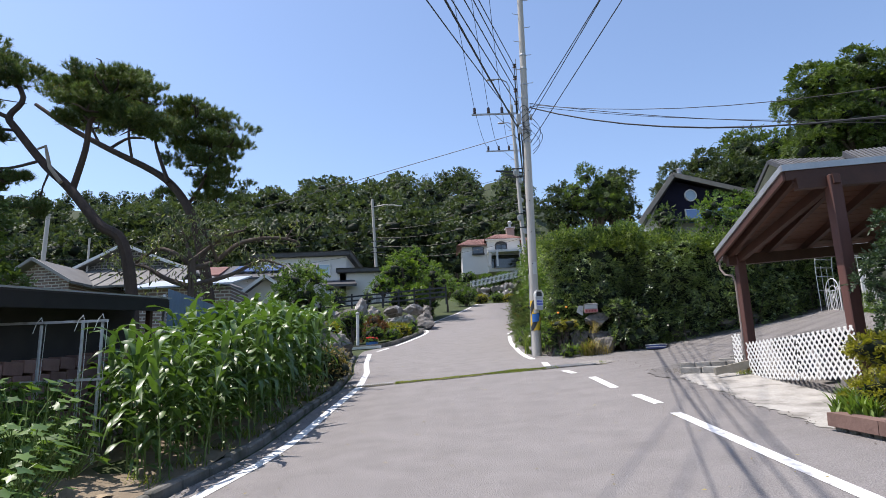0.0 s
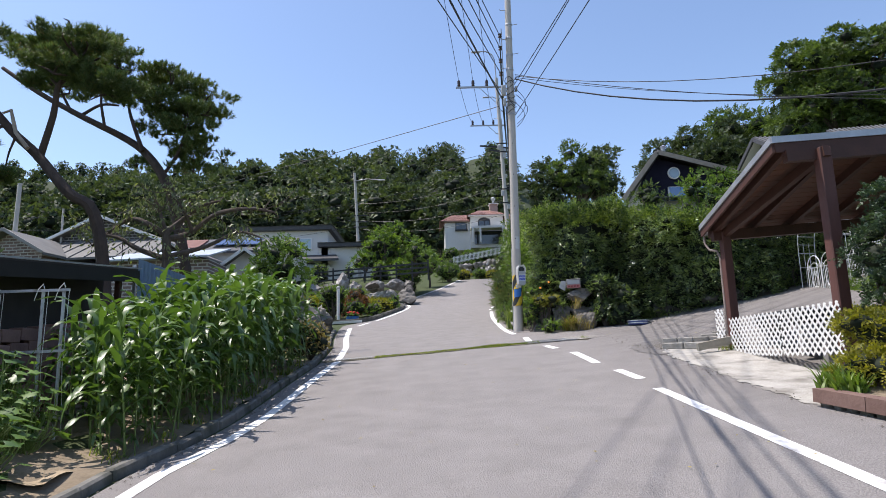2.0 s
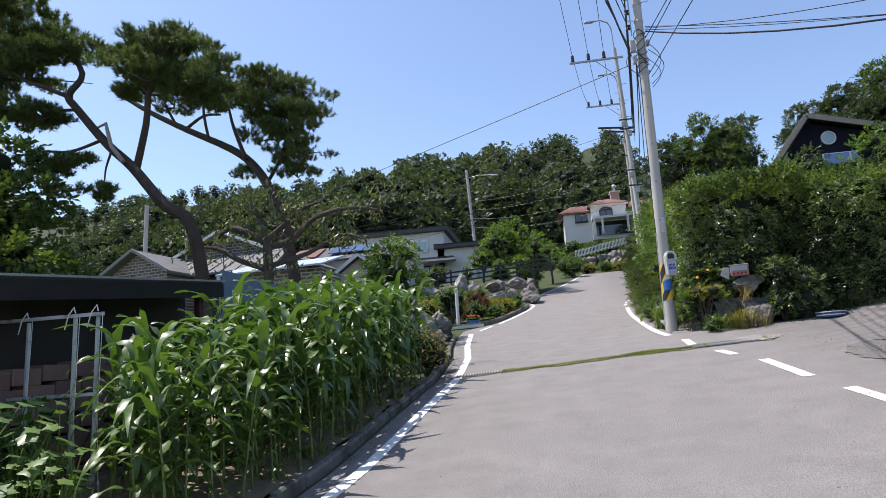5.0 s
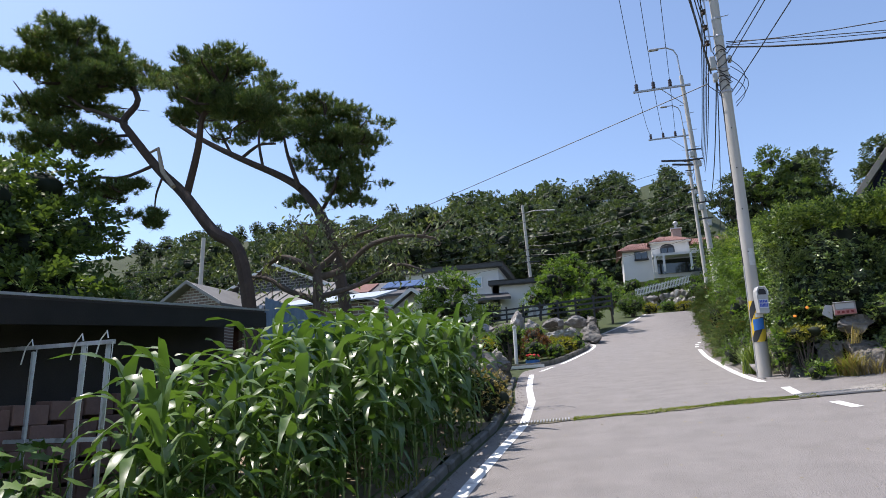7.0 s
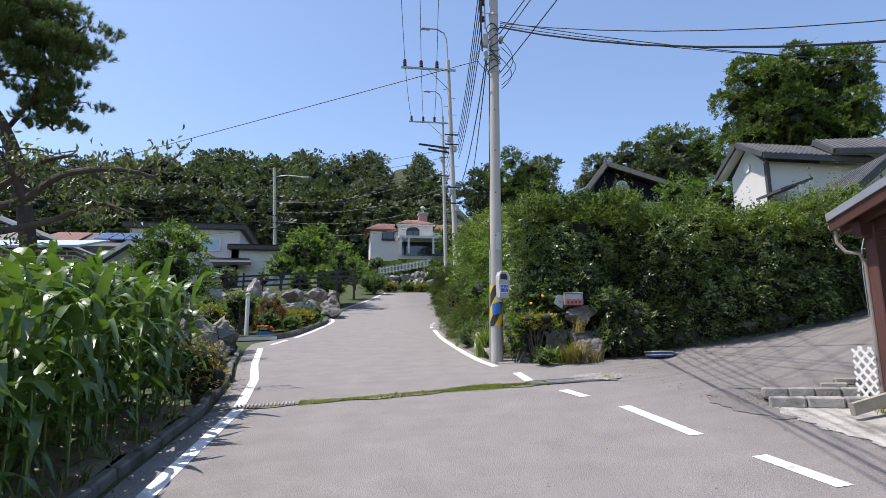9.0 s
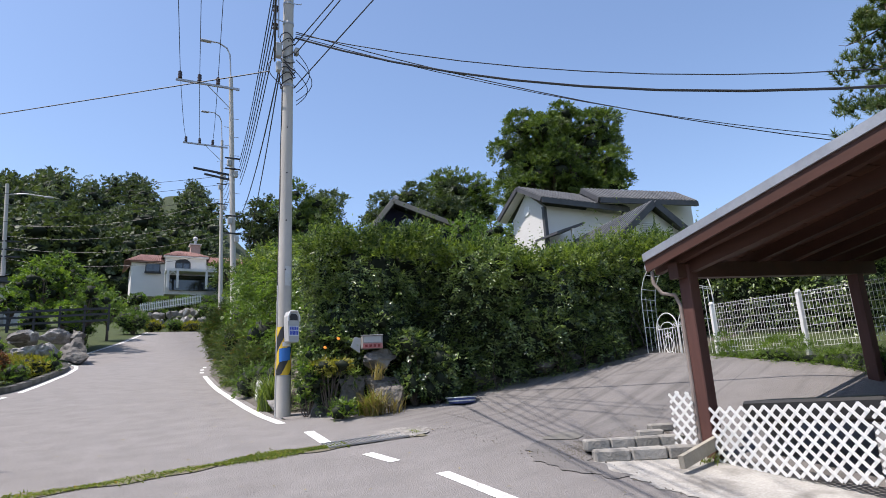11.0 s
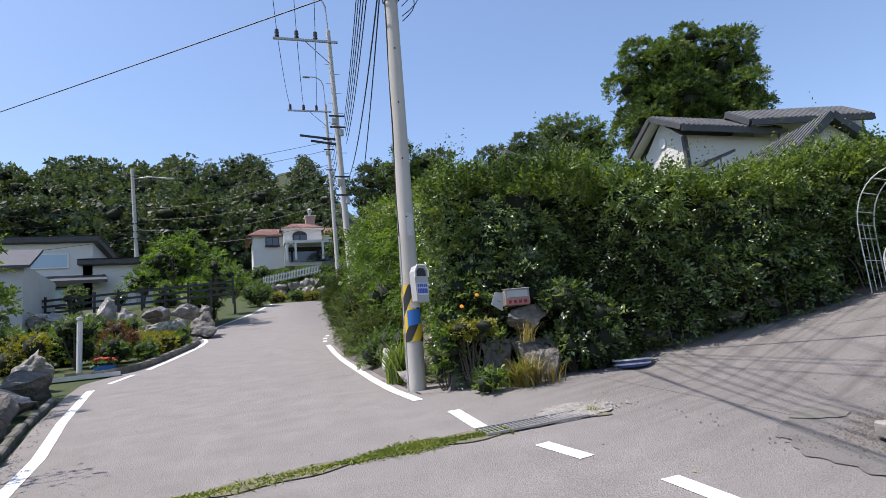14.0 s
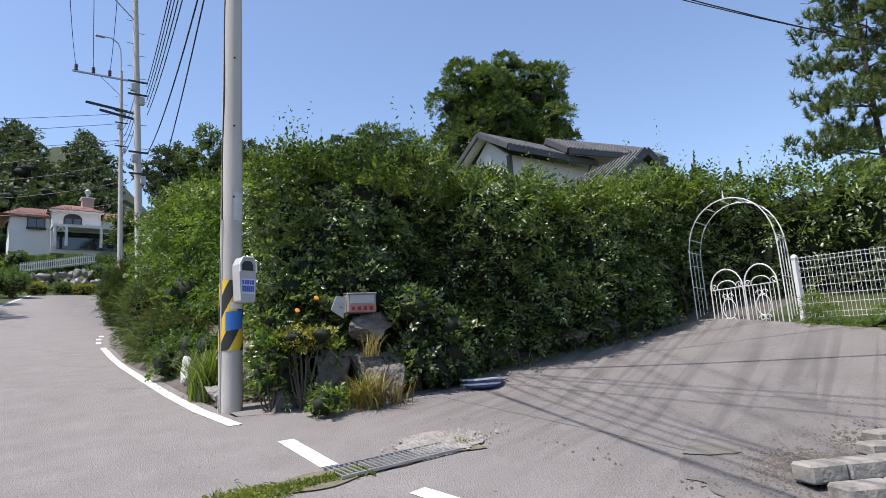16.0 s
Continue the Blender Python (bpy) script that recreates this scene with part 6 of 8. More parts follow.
    part("chimney_cap", Shape().box((9.4, 80.2, 21.2), (1.4, 1.4, 0.14)), WHITE_WALL, ch)
    part("chimney_pot", Shape().lathe((9.4, 80.2, 21.25), [(0.16, 0), (0.16, 0.7), (0.3, 0.75), (0.34, 1.0), (0.2, 1.2), (0.05, 1.3)], 12), STEEL, ch, "", True)
    return ob


villa().matrix_basis = Matrix.Translation((0.33, 3.1, 5.4)) @ Matrix.Diagonal((0.95, 1.037, 0.8, 1.0))
for x, y, r, h in ((3.0, 79.5, 1.3, 1.6), (5.2, 79.0, 1.1, 1.3), (7.4, 79.2, 1.4, 1.5), (9.8, 79.4, 1.3, 1.7)):
    shrub("shrub", "rounded bush before the villa porch", (x, y, 13.6), r, h, LEAF_GARDEN, 0.12, 110, 9, group="villa shrubs")
ob = thing("garden_fence", "white picket fence above the stone wall", "fence", (0, 0, 0))
for i in range(36):
    x = 3.2 + i * 0.16
    z = 13.25 + 0.20 * (x - 3.2)
    part("picket", Shape().box((x, 76.2 + 0.12 * i * 0.16, z), (0.07, 0.04, 0.85)), WHITE_METAL, ob)
for dz in (-0.25, 0.25):
    part("rail", Shape().beam((3.1, 76.25, 13.23 + dz), (9.0, 76.9, 14.43 + dz), 0.05, 0.07), WHITE_METAL, ob)
for i in range(26):
    x = 2.4 + (i % 13) * 0.55 + rng.uniform(-0.1, 0.1)
    lev = i // 13
    boulder("boulder", (x, 76.0 - 0.9 * (1 - lev) + rng.uniform(-0.15, 0.15), 11.3 + lev * 0.95 + 0.10 * (x - 2.4)), (rng.uniform(0.6, 0.95), 0.7, rng.uniform(0.55, 0.95)), ROCK, rng.uniform(0, 180), 100 + i, "pale boulder of the garden wall", "wall boulders", 2)


def modern_house():
    ob = thing("modern_house", "white flat-walled house with dark roof edges", "house", (0, 0, 0))
    part("wall", Shape().box((-12.2, 59.0, 9.9), (7.8, 8, 5.0)), WHITE_WALL, ob)
    part("wall", Shape().box((-7.0, 58.6, 9.2), (3.7, 7.2, 3.4)), WHITE_WALL, ob)
    part("roof_edge", Shape().box((-12.2, 59.0, 12.6), (8.6, 8.8, 0.42), bev=0.04), DARK_ROOF, ob)
    part("roof_edge", Shape().box((-7.0, 58.4, 11.05), (4.2, 7.8, 0.36), bev=0.04), DARK_ROOF, ob)
    s = Shape()
    s.add([(-16.6, 54.5, 12.8), (-7.8, 54.5, 12.8), (-7.8, 63.4, 12.8), (-16.6, 63.4, 12.8), (-12.6, 59, 13.7), (-11.4, 59, 13.7)], [(0, 1, 5, 4), (1, 2, 5), (2, 3, 4, 5), (3, 0, 4), (3, 2, 1, 0)])
    part("roof", s, material("shingle", (0.10, 0.10, 0.10), (0.2, 0.195, 0.19), 3.0, 0.9, 0.3), ob)
    s = Shape()
    s.add([(-9.1, 54.4, 11.25), (-4.85, 54.4, 11.25), (-4.85, 62.3, 11.25), (-9.1, 62.3, 11.25), (-7.4, 58, 11.9), (-6.6, 58, 11.9)], [(0, 1, 5, 4), (1, 2, 5), (2, 3, 4, 5), (3, 0, 4), (3, 2, 1, 0)])
    part("roof", s, material("shingle_low", (0.10, 0.10, 0.10), (0.2, 0.195, 0.19), 3.0, 0.9, 0.3), ob)
    window(ob, (-10.75, 54.96, 11.25), 2.1, 0.85, WHITE_METAL, GLASS_PALE, 0.14, 0)
    window(ob, (-9.6, 54.9, 8.9), 1.6, 1.2, DARK_METAL, GLASS_PALE, 0.14, 1)
    window(ob, (-12.6, 54.9, 8.9), 1.8, 1.4, DARK_METAL, GLASS_DARK, 0.14, 1)
    s = Shape()
    s.add([(-12.4, 55.0, 10.3), (-7.6, 55.0, 10.3), (-7.2, 53.6, 9.75), (-12.9, 53.6, 9.75), (-12.4, 55.0, 10.1), (-7.6, 55.0, 10.1), (-7.2, 53.6, 9.55), (-12.9, 53.6, 9.55)], [(0, 1, 2, 3), (7, 6, 5, 4), (0, 3, 7, 4), (3, 2, 6, 7), (2, 1, 5, 6), (1, 0, 4, 5)])
    part("awning", s, DARK_ROOF, ob)
    return ob


resize(modern_house(), (0, -0.5, 0.25), 1.1)


def dark_house():
    """Dark gabled house with a round window and a glass band."""
    ob = thing("gabled_house", "navy clad gabled house with a round window", "house", (0, 0, 0))
    y = 41.0
    s = Shape()
    s.slab([(14.6, y, 9.0), (21.2, y, 9.0), (21.2, y, 12.9), (16.0, y, 14.35), (14.6, y, 12.4)], 7, (0.45, 0.9, 0))
    part("wall", s, NAVY, ob)
    part("wall", Shape().slab([(13.9, y + 0.6, 9.0), (14.75, y + 0.02, 9.0), (14.75, y + 0.02, 12.8), (13.9, y + 0.6, 11.6)], 6, (0.45, 0.9, 0)), WHITE_WALL, ob, "white side wall")
    apex = Vector((15.75, y - 0.8, 14.75))
    for end, nm in ((Vector((22.2, y - 0.8, 12.95)), "roof_slope"), (Vector((13.2, y - 0.8, 11.5)), "roof_slope")):
        back = Vector((4.2, 8.2, 0.2))
        part(nm, Shape().slab([apex, end, end + back, apex + back], 0.22), DARK_ROOF, ob)
        part("barge_board", Shape().beam(apex + Vector((0, -0.03, -0.2)), end + Vector((0, -0.03, -0.2)), 0.06, 0.3), material("barge", (0.25, 0.21, 0.17), (0.38, 0.33, 0.27), 3.0, 0.8), ob, "weathered brown barge board")
    w = part("window", Shape().tube([(17.05, y + 0.05, 13.28), (17.05, y - 0.10, 13.28)], 0.42, 24), WHITE_METAL, ob, "round white-framed window")
    part("pane", Shape().tube([(17.05, y - 0.09, 13.28), (17.05, y - 0.12, 13.28)], 0.34, 24), GLASS_PALE, w)
    w = part("window", Shape().box((18.4, y - 0.05, 11.75), (3.7, 0.12, 1.15)), WHITE_METAL, ob, "wide blue glass window band")
    part("pane", Shape().box((17.3, y - 0.12, 11.75), (1.35, 0.03, 1.05)), GLASS_BLUE, w)
    part("pane", Shape().box((19.2, y - 0.12, 11.75), (2.2, 0.03, 1.05)), GLASS_BLUE, w)
    ch = part("flue", Shape().tube([(17.25, y + 2, 13.5), (17.25, y + 2, 15.8)], 0.16, 12), STEEL, ob, "", True)
    part("flue_cap", Shape().lathe((17.25, y + 2, 15.8), [(0.2, 0), (0.22, 0.04), (0.03, 0.16)], 12), STEEL, ch)
    lower = ((13.4, y - 4.0, 10.6), (21.0, y - 4.0, 10.7), (21.2, y - 0.2, 11.4), (15.5, y - 0.2, 11.4))
    tile_courses("tile_course", lower, 9, TILE_GREY, ob, 0.05, 24)
    part("wall", Shape().box((17.2, y - 1.6, 9.4), (7.0, 3.2, 2.4)), BLOCK, ob, "low grey front wall")
    return ob


resize(dark_house(), (-0.08, 1.75, 0.05), 1.224)


def white_house():
    """White clapboard house with dark tile roofs behind the hedge."""
    ob = thing("clapboard_house", "white clapboard house with dark grey tile roofs", "house", (0, 0, 0))
    # left wing, its gable end to the left
    x0, x1, y0, y1, top = 16.94, 21.6, 29.8, 32.2, 10.62
    s = Shape()
    s.slab([(x0, y0, 6.6), (x0, y1, 6.6), (x0, y1, top), (x0, (y0 + y1) / 2, 11.6), (x0, y0, top)], 0.25, (1, 0, 0))
    part("gable_wall", s, WHITE_WALL, ob)
    part("wall", Shape().box(((x0 + x1) / 2 + 0.2, y0 + 0.15, (6.6 + top) / 2), (x1 - x0 - 0.3, 0.3, top - 6.6)), WHITE_WALL, ob)
    for i in range(22):
        z = 7.6 + i * 0.14
        part("clapboard", Shape().slab([(x0 + 0.1, y0 - 0.003, z + 0.13), (x1, y0 - 0.003, z + 0.13), (x1, y0 - 0.012, z), (x0 + 0.1, y0 - 0.012, z)], 0.02, (0, 0, -1)), WHITE_WALL, ob)
        part("clapboard", Shape().slab([(x0 - 0.003, y1, z + 0.13), (x0 - 0.003, y0, z + 0.13), (x0 - 0.012, y0, z), (x0 - 0.012, y1, z)], 0.02, (0, 0, -1)), WHITE_WALL, ob)
    part("corner_board", Shape().box((x0 + 0.02, y0 - 0.02, 8.7), (0.16, 0.16, 3.8)), DARK_ROOF, ob, "black corner board")
    part("vent", Shape().tube([(x0 + 0.02, 31.0, 10.75), (x0 - 0.06, 31.0, 10.75)], 0.22, 18), WHITE_METAL, ob, "round slatted vent")
    ridge, eave = 11.85, 10.82
    tile_courses("tile_course", ((16.45, 29.25, eave), (21.6, 29.25, eave), (21.6, 31.0, ridge), (16.45, 31.0, ridge)), 7, TILE_GREY, ob, 0.05, 22)
    part("roof_slope", Shape().slab([(16.45, 31.0, ridge), (21.6, 31.0, ridge), (21.6, 32.75, eave), (16.45, 32.75, eave)], 0.12), DARK_ROOF, ob)
    part("fascia", Shape().beam((16.45, 29.22, eave - 0.1), (21.6, 29.22, eave - 0.1), 0.06, 0.24), DARK_ROOF, ob)
    for y in (29.25, 32.75):
        part("barge_board", Shape().beam((16.44, 31.0, ridge - 0.06), (16.44, y, eave - 0.06), 0.07, 0.2), DARK_ROOF, ob)
        part("soffit", Shape().slab([(16.5, 31.0, ridge - 0.18), (16.94, 31.0, ridge - 0.18), (16.94, y, eave - 0.17), (16.5, y, eave - 0.17)], 0.02), WHITE_WALL, ob)
    part("drip_pipe", Shape().tube([(21.3, 29.3, 10.7), (21.2, 29.5, 10.3), (21.0, 29.72, 10.0), (20.6, 29.72, 9.4)], 0.05, 8), DARK_ROOF, ob, "black downpipe")
    # higher rear wing
    w = part("wall", Shape().box((23.3, 30.6, 9.2), (5.0, 2.4, 4.6), -12), WHITE_WALL, ob)
    r0, r1 = Vector((20.0, 30.6, 12.02)), Vector((25.2, 29.5, 12.02))
    out = Vector((-0.32, -1.5, -0.95))
    tile_courses("tile_course", (r0 + out, r1 + out, r1, r0), 7, TILE_GREY, ob, 0.05, 26)
    part("roof_slope", Shape().slab([r0, r1, r1 + Vector((0.32, 1.5, -0.8)), r0 + Vector((0.32, 1.5, -0.8))], 0.12), DARK_ROOF, ob)
    part("fascia", Shape().beam(r0 + out + Vector((0, -0.04, -0.1)), r1 + out + Vector((0, -0.04, -0.1)), 0.06, 0.24), DARK_ROOF, ob)
    part("barge_board", Shape().beam(r0 + Vector((-0.04, 0, -0.07)), r0 + out + Vector((-0.04, 0, -0.07)), 0.07, 0.24), DARK_ROOF, ob)
    part("soffit", Shape().slab([r0 + out + Vector((0.1, 0.05, -0.2)), r1 + out + Vector((0, 0.05, -0.2)), r1 + Vector((-0.1, -0.9, -0.75)), r0 + Vector((0.1, -0.9, -0.75))], 0.03), WHITE_WALL, ob)
    # low front wing with its gable to the lane
    a, b = Vector((17.2, 23.7, 8.98)), Vector((18.2, 29.6, 8.98))
    for side, drop, half in ((-1, 1.62, 1.95), (1, 1.3, 1.7)):
        e = Vector((side * half * 0.985, -side * half * 0.168, -drop))
        tile_courses("tile_course", (a + e, b + e, b, a), 7, TILE_GREY, ob, 0.05, 24 if side < 0 else 0)
        part("barge_board", Shape().beam(a + Vector((-0.02, -0.05, -0.06)), a + e + Vector((-0.02, -0.05, -0.06)), 0.07, 0.24), DARK_ROOF, ob)
    s = Shape()
    s.slab([(15.6, 24.3, 6.2), (18.7, 23.8, 6.2), (18.7, 23.8, 7.82), (17.25, 24.0, 8.8), (15.6, 24.3, 7.52)], 0.25, (0.17, 0.98, 0))
    part("gable_wall", s, WHITE_WALL, ob)
    v = part("vent", Shape().tube([(17.05, 24.03, 8.02), (17.04, 23.98, 8.02)], 0.26, 18), WHITE_METAL, ob, "round louvred vent")
    for i in range(6):
        part("vent_slat", Shape().box((17.05, 23.97, 7.85 + i * 0.07), (0.42, 0.03, 0.03), -9), BOX_GREY, v)
    part("porch_roof", Shape().slab([(16.3, 28.2, 9.0), (17.6, 28.0, 9.45), (17.8, 29.7, 9.5), (16.4, 29.9, 9.05)], 0.1), DARK_ROOF, ob)
    part("porch_post", Shape().beam((17.1, 28.2, 9.2), (17.1, 28.2, 6.0), 0.1, 0.1), WHITE_METAL, ob)
    return ob


white_house().matrix_basis = Matrix.Translation((0.1, 0, 0.13))
for i, (x, y, h, r) in enumerate(((12.3, 34.0, 5.6, 1.0), (17.7, 36.5, 6.3, 1.2), (19.6, 37.0, 7.0, 1.6), (10.6, 35.0, 5.0, 1.5), (8.6, 37.0, 4.4, 1.4), (24.5, 36.0, 6.4, 1.8), (29.0, 33.0, 5.8, 1.7), (13.6, 31.0, 4.4, 1.1))):
    tree("garden_tree", "bushy dark green tree between the houses", (x, y, gz_at(x, y) - 0.2), h, r, h * 0.34, 14, r * 0.45, LEAF_GARDEN if i % 2 else LEAF_OAK, 0.15, 50, 0.1, 0.6, group="trees between the houses")


# ---- corn bed and its surroundings ----
def g(x, y):
    return float(ground(x, y))


s = Shape()
n = 30
yy = np.linspace(1.0, 17.0, n)
for a, b in zip(yy[:-1], yy[1:]):
    for x0, x1 in ((-3.2, -4.4), (-4.4, -5.6), (-5.6, -7.5)):
        q = [(x0 if x0 != -3.2 else float(road_left(a)) - 0.30, a), (x0 if x0 != -3.2 else float(road_left(b)) - 0.30, b), (x1, b), (x1, a)]
        s.add([(x, y, g(x, y) + (0.02 if x0 != -3.2 else 0.03) + 0.05 * math.sin(x * 5 + y * 3)) for x, y in q], [(0, 1, 2, 3)])
setting("corn_bed", s, SOIL, "bare brown soil of the vegetable bed", "soil")


def corn_leaf_mesh(seed, length, width, rise, fall):
    """One long arching leaf with a channelled middle and a twist."""
    r = random.Random(seed)
    n = 10
    v, f = [], []
    tw = r.uniform(-0.5, 0.5)
    bend = r.uniform(-0.15, 0.15)
    for i in range(n + 1):
        k = i / n
        x = length * (k * 0.55 + 0.32 * k * k - 0.1 * k ** 4)
        z = rise * math.sin(min(k * 1.25, 1.6)) - fall * k ** 2.6
        w = width * (0.62 + 1.5 * k) * (1 - k) ** 0.9 * 1.15 if k < 1 else 0.002
        w = max(w, 0.003)
        y0 = bend * length * k * k
        wav = 0.02 * math.sin(k * 15 + seed)
        a = tw * k
        for sgn, lift in ((-1, 0.13), (0, 0.0), (1, 0.13)):
            dy, dz = sgn * w / 2 * math.cos(a), sgn * w / 2 * math.sin(a) + abs(sgn) * w * lift + wav * sgn
            v.append((x, y0 + dy, z + dz))
    for i in range(n):
        for j in range(2):
            f.append((i * 3 + j, i * 3 + j + 1, i * 3 + j + 4, i * 3 + j + 3))
    return mesh_np("leaf", v, f, LEAF_CORN, True)


corn_leaves = [corn_leaf_mesh(i, 0.66 + 0.3 * ((i * 7) % 10) / 10, 0.105 + 0.035 * ((i * 3) % 5) / 5, 0.36 + 0.24 * ((i * 5) % 7) / 7, 0.25 + 0.42 * ((i * 11) % 9) / 9) for i in range(14)]


def corn_plant(seed, height):
    r = random.Random(seed)
    ob = thing("corn_plant", "tall green corn plant with long arching leaves", "corn plant", (0, 0, -50), group="corn bed")
    lean = (r.uniform(-0.05, 0.05), r.uniform(-0.05, 0.05))
    pts = [(lean[0] * z * z, lean[1] * z * z, z) for z in np.linspace(-0.05, height * 0.86, 6)]
    part("stalk", Shape().tube(pts, [0.016, 0.015, 0.013, 0.011, 0.009, 0.005], 6), STALK, ob, "", True)
    az = r.uniform(0, 360)
    n = r.randint(12, 14)
    for i in range(n):
        z = height * (0.10 + 0.76 * (i / (n - 1)) ** 0.85)
        m = r.choice(corn_leaves)
        leaf = new("leaf", m)
        leaf.parent = ob
        az += 180 + r.uniform(-45, 45)
        k = (1.08 if i > 3 else 0.62 + 0.12 * i) * r.uniform(0.85, 1.12)
        tip = 8 if i < n - 4 else -8 - 10 * (i - n + 4)
        leaf.matrix_basis = pose(lean[0] * z * z, lean[1] * z * z, z, 0, tip + r.uniform(-10, 10), az) @ Matrix.Scale(k, 4)
    return ob


kinds = [corn_plant(i, 2.0 + 0.08 * (i % 4)) for i in range(6)]
spots = []
for i, y in enumerate(np.arange(8.25, 17.0, 0.34)):
    left = float(road_left(y)) - 0.45
    for j in range(7):
        x = left - 0.31 * j + rng.uniform(-0.09, 0.09)
        if x > -0.18 - 0.72 * (y - 3.2):
            spots.append((x, y + rng.uniform(-0.12, 0.12)))
for i, (x, y) in enumerate(spots):
    back = float(road_left(y)) - x > 1.7
    s = rng.uniform(0.76, 0.98) * (0.87 if y < 10.5 else 1.0) * (0.74 if back and y < 14 else 1.0)
    m = pose(x, y, g(x, y) + 0.02, rng.normal() * 3, rng.normal() * 3, rng.uniform(0, 360)) @ Matrix.Scale(s, 4)
    k = kinds[i % 6]
    if i < 6:
        k.matrix_basis = m
    else:
        k2_ = copy_thing(k, Matrix.Identity(4))
        k2_.matrix_basis = m
# a few loose weeds at the kerb
for i, (x, y, n, l) in enumerate(((-3.1, 11.2, 70, 0.3), (-2.95, 13.8, 60, 0.25), (-2.85, 14.7, 70, 0.3), (-3.25, 9.2, 60, 0.3), (-3.0, 12.2, 60, 0.32), (-2.95, 12.9, 50, 0.28), (-2.9, 15.6, 60, 0.4), (-3.35, 8.2, 50, 0.35), (-3.2, 10.2, 40, 0.3))):
    blade_tuft("weed", "low green weeds at the kerb", (x, y, g(x, y) + 0.05), n, l, 0.4, GRASS, 0.02, "weeds", "kerb weeds", 0.3)
ob = shrub("dry_bush", "dry brown weeds at the end of the corn", (-2.85, 17.4, g(-2.85, 17.4)), 0.5, 0.95, LEAF_DRY, 0.06, 300, 8, "weeds")
ob = shrub("dry_bush", "dry brown weeds beside a boulder", (-3.2, 18.2, g(-3.2, 18.2)), 0.5, 1.0, LEAF_DRY, 0.06, 280, 8, "weeds")


# trellis of galvanised square tube
def trellis(at, turn, xs, rails, label):
    """A frame of slim tubes with its posts at xs, ties at the top rail and loose strings."""
    ob = thing("trellis", label, "trellis", at, turn, group="pipe trellises")
    for z, z2 in rails:
        part("rail", Shape().beam((xs[0] - 0.2, -0.02, z), (xs[-1] + 0.12, -0.02, z2), 0.022, 0.034), GALVANISED, ob)
    top = rails[-1][1]
    for i, x in enumerate(xs):
        part("post", Shape().beam((x, 0.012, -0.25), (x + 0.012, 0.012, top + (0.02 if i % 2 else -0.01)), 0.028, 0.028), GALVANISED, ob)
        part("tie", Shape().tube([(x - 0.07, -0.04, top - 0.12), (x - 0.01, -0.05, top + 0.02), (x + 0.05, -0.04, top + 0.09), (x + 0.07, -0.04, top + 0.03)], 0.006, 5), WHITE_METAL, ob)
        part("string", Shape().tube([(x + 0.14, -0.03, 0.3), (x + 0.11, -0.05, 1.1), (x + 0.13, -0.04, top)], 0.0035, 4), WHITE_METAL, ob)
    return ob


GALVANISED = material("galvanised", (0.42, 0.425, 0.43), (0.6, 0.605, 0.61), 9.0, 0.5, 0.15, metal=0.1, stain=(0.16, 0.14, 0.12), stain_scale=5.0)
trellis((-6.9, 9.35, 0.46), -11, (0.0, 0.85, 1.6, 2.25, 2.55), ((0.36, 0.5), (1.30, 1.32), (2.14, 2.08)), "slim galvanised trellis over vegetable plants")


def big_leaf_plant(name, label, at, r, h, n, size, mat, flowers=0):
    """A sprawling plant with large lobed leaves on stalks."""
    ob = thing(name, label, "vegetable plant", at, group="vegetable plants")
    s = Shape()
    v, f = [], []
    for i in range(n):
        a, k = rng.uniform(0, 6.28), rng.uniform(0.1, 1) ** 0.7
        tip = np.array([math.cos(a) * r * k, math.sin(a) * r * k, h * rng.uniform(0.25, 1.0)])
        s.tube(limb_path((0.3 * tip[0], 0.3 * tip[1], 0), tip, 0.1, 4), 0.006, 4)
        d = np.array([math.cos(a + rng.normal() * 0.6), math.sin(a + rng.normal() * 0.6), -0.45])
        d /= np.linalg.norm(d)
        side = np.cross(d, (0, 0, 1))
        side /= np.linalg.norm(side)
        up = np.cross(side, d)
        z = size * rng.uniform(0.6, 1.25)
        b = len(v)
        v.append(tip)
        for j in range(9):
            t = -2.5 + 5.0 * j / 8
            rr = z * (0.62 + 0.16 * math.cos(t * 5)) * (1.0 + 0.25 * math.cos(t))
            v.append(tip + d * (rr * math.cos(t) + 0.12 * z) + side * rr * math.sin(t) - up * 0.12 * z * abs(math.sin(t)) + up * 0.03 * rng.normal() * z)
        f += [(b, b + 1 + j, b + 2 + j) for j in range(8)]
    part("stem", s, STALK, ob)
    part("foliage", mesh_np("leaves", v, f, mat), None, ob)
    for i in range(flowers):
        a = rng.uniform(0, 6.28)
        c = Vector((math.cos(a) * r * 0.6, math.sin(a) * r * 0.6, h * rng.uniform(0.3, 0.7)))
        part("flower", Shape().lathe(c, [(0.01, 0), (0.045, 0.03), (0.06, 0.05), (0.02, 0.035)], 8), PETAL_YELLOW, ob)
    return ob


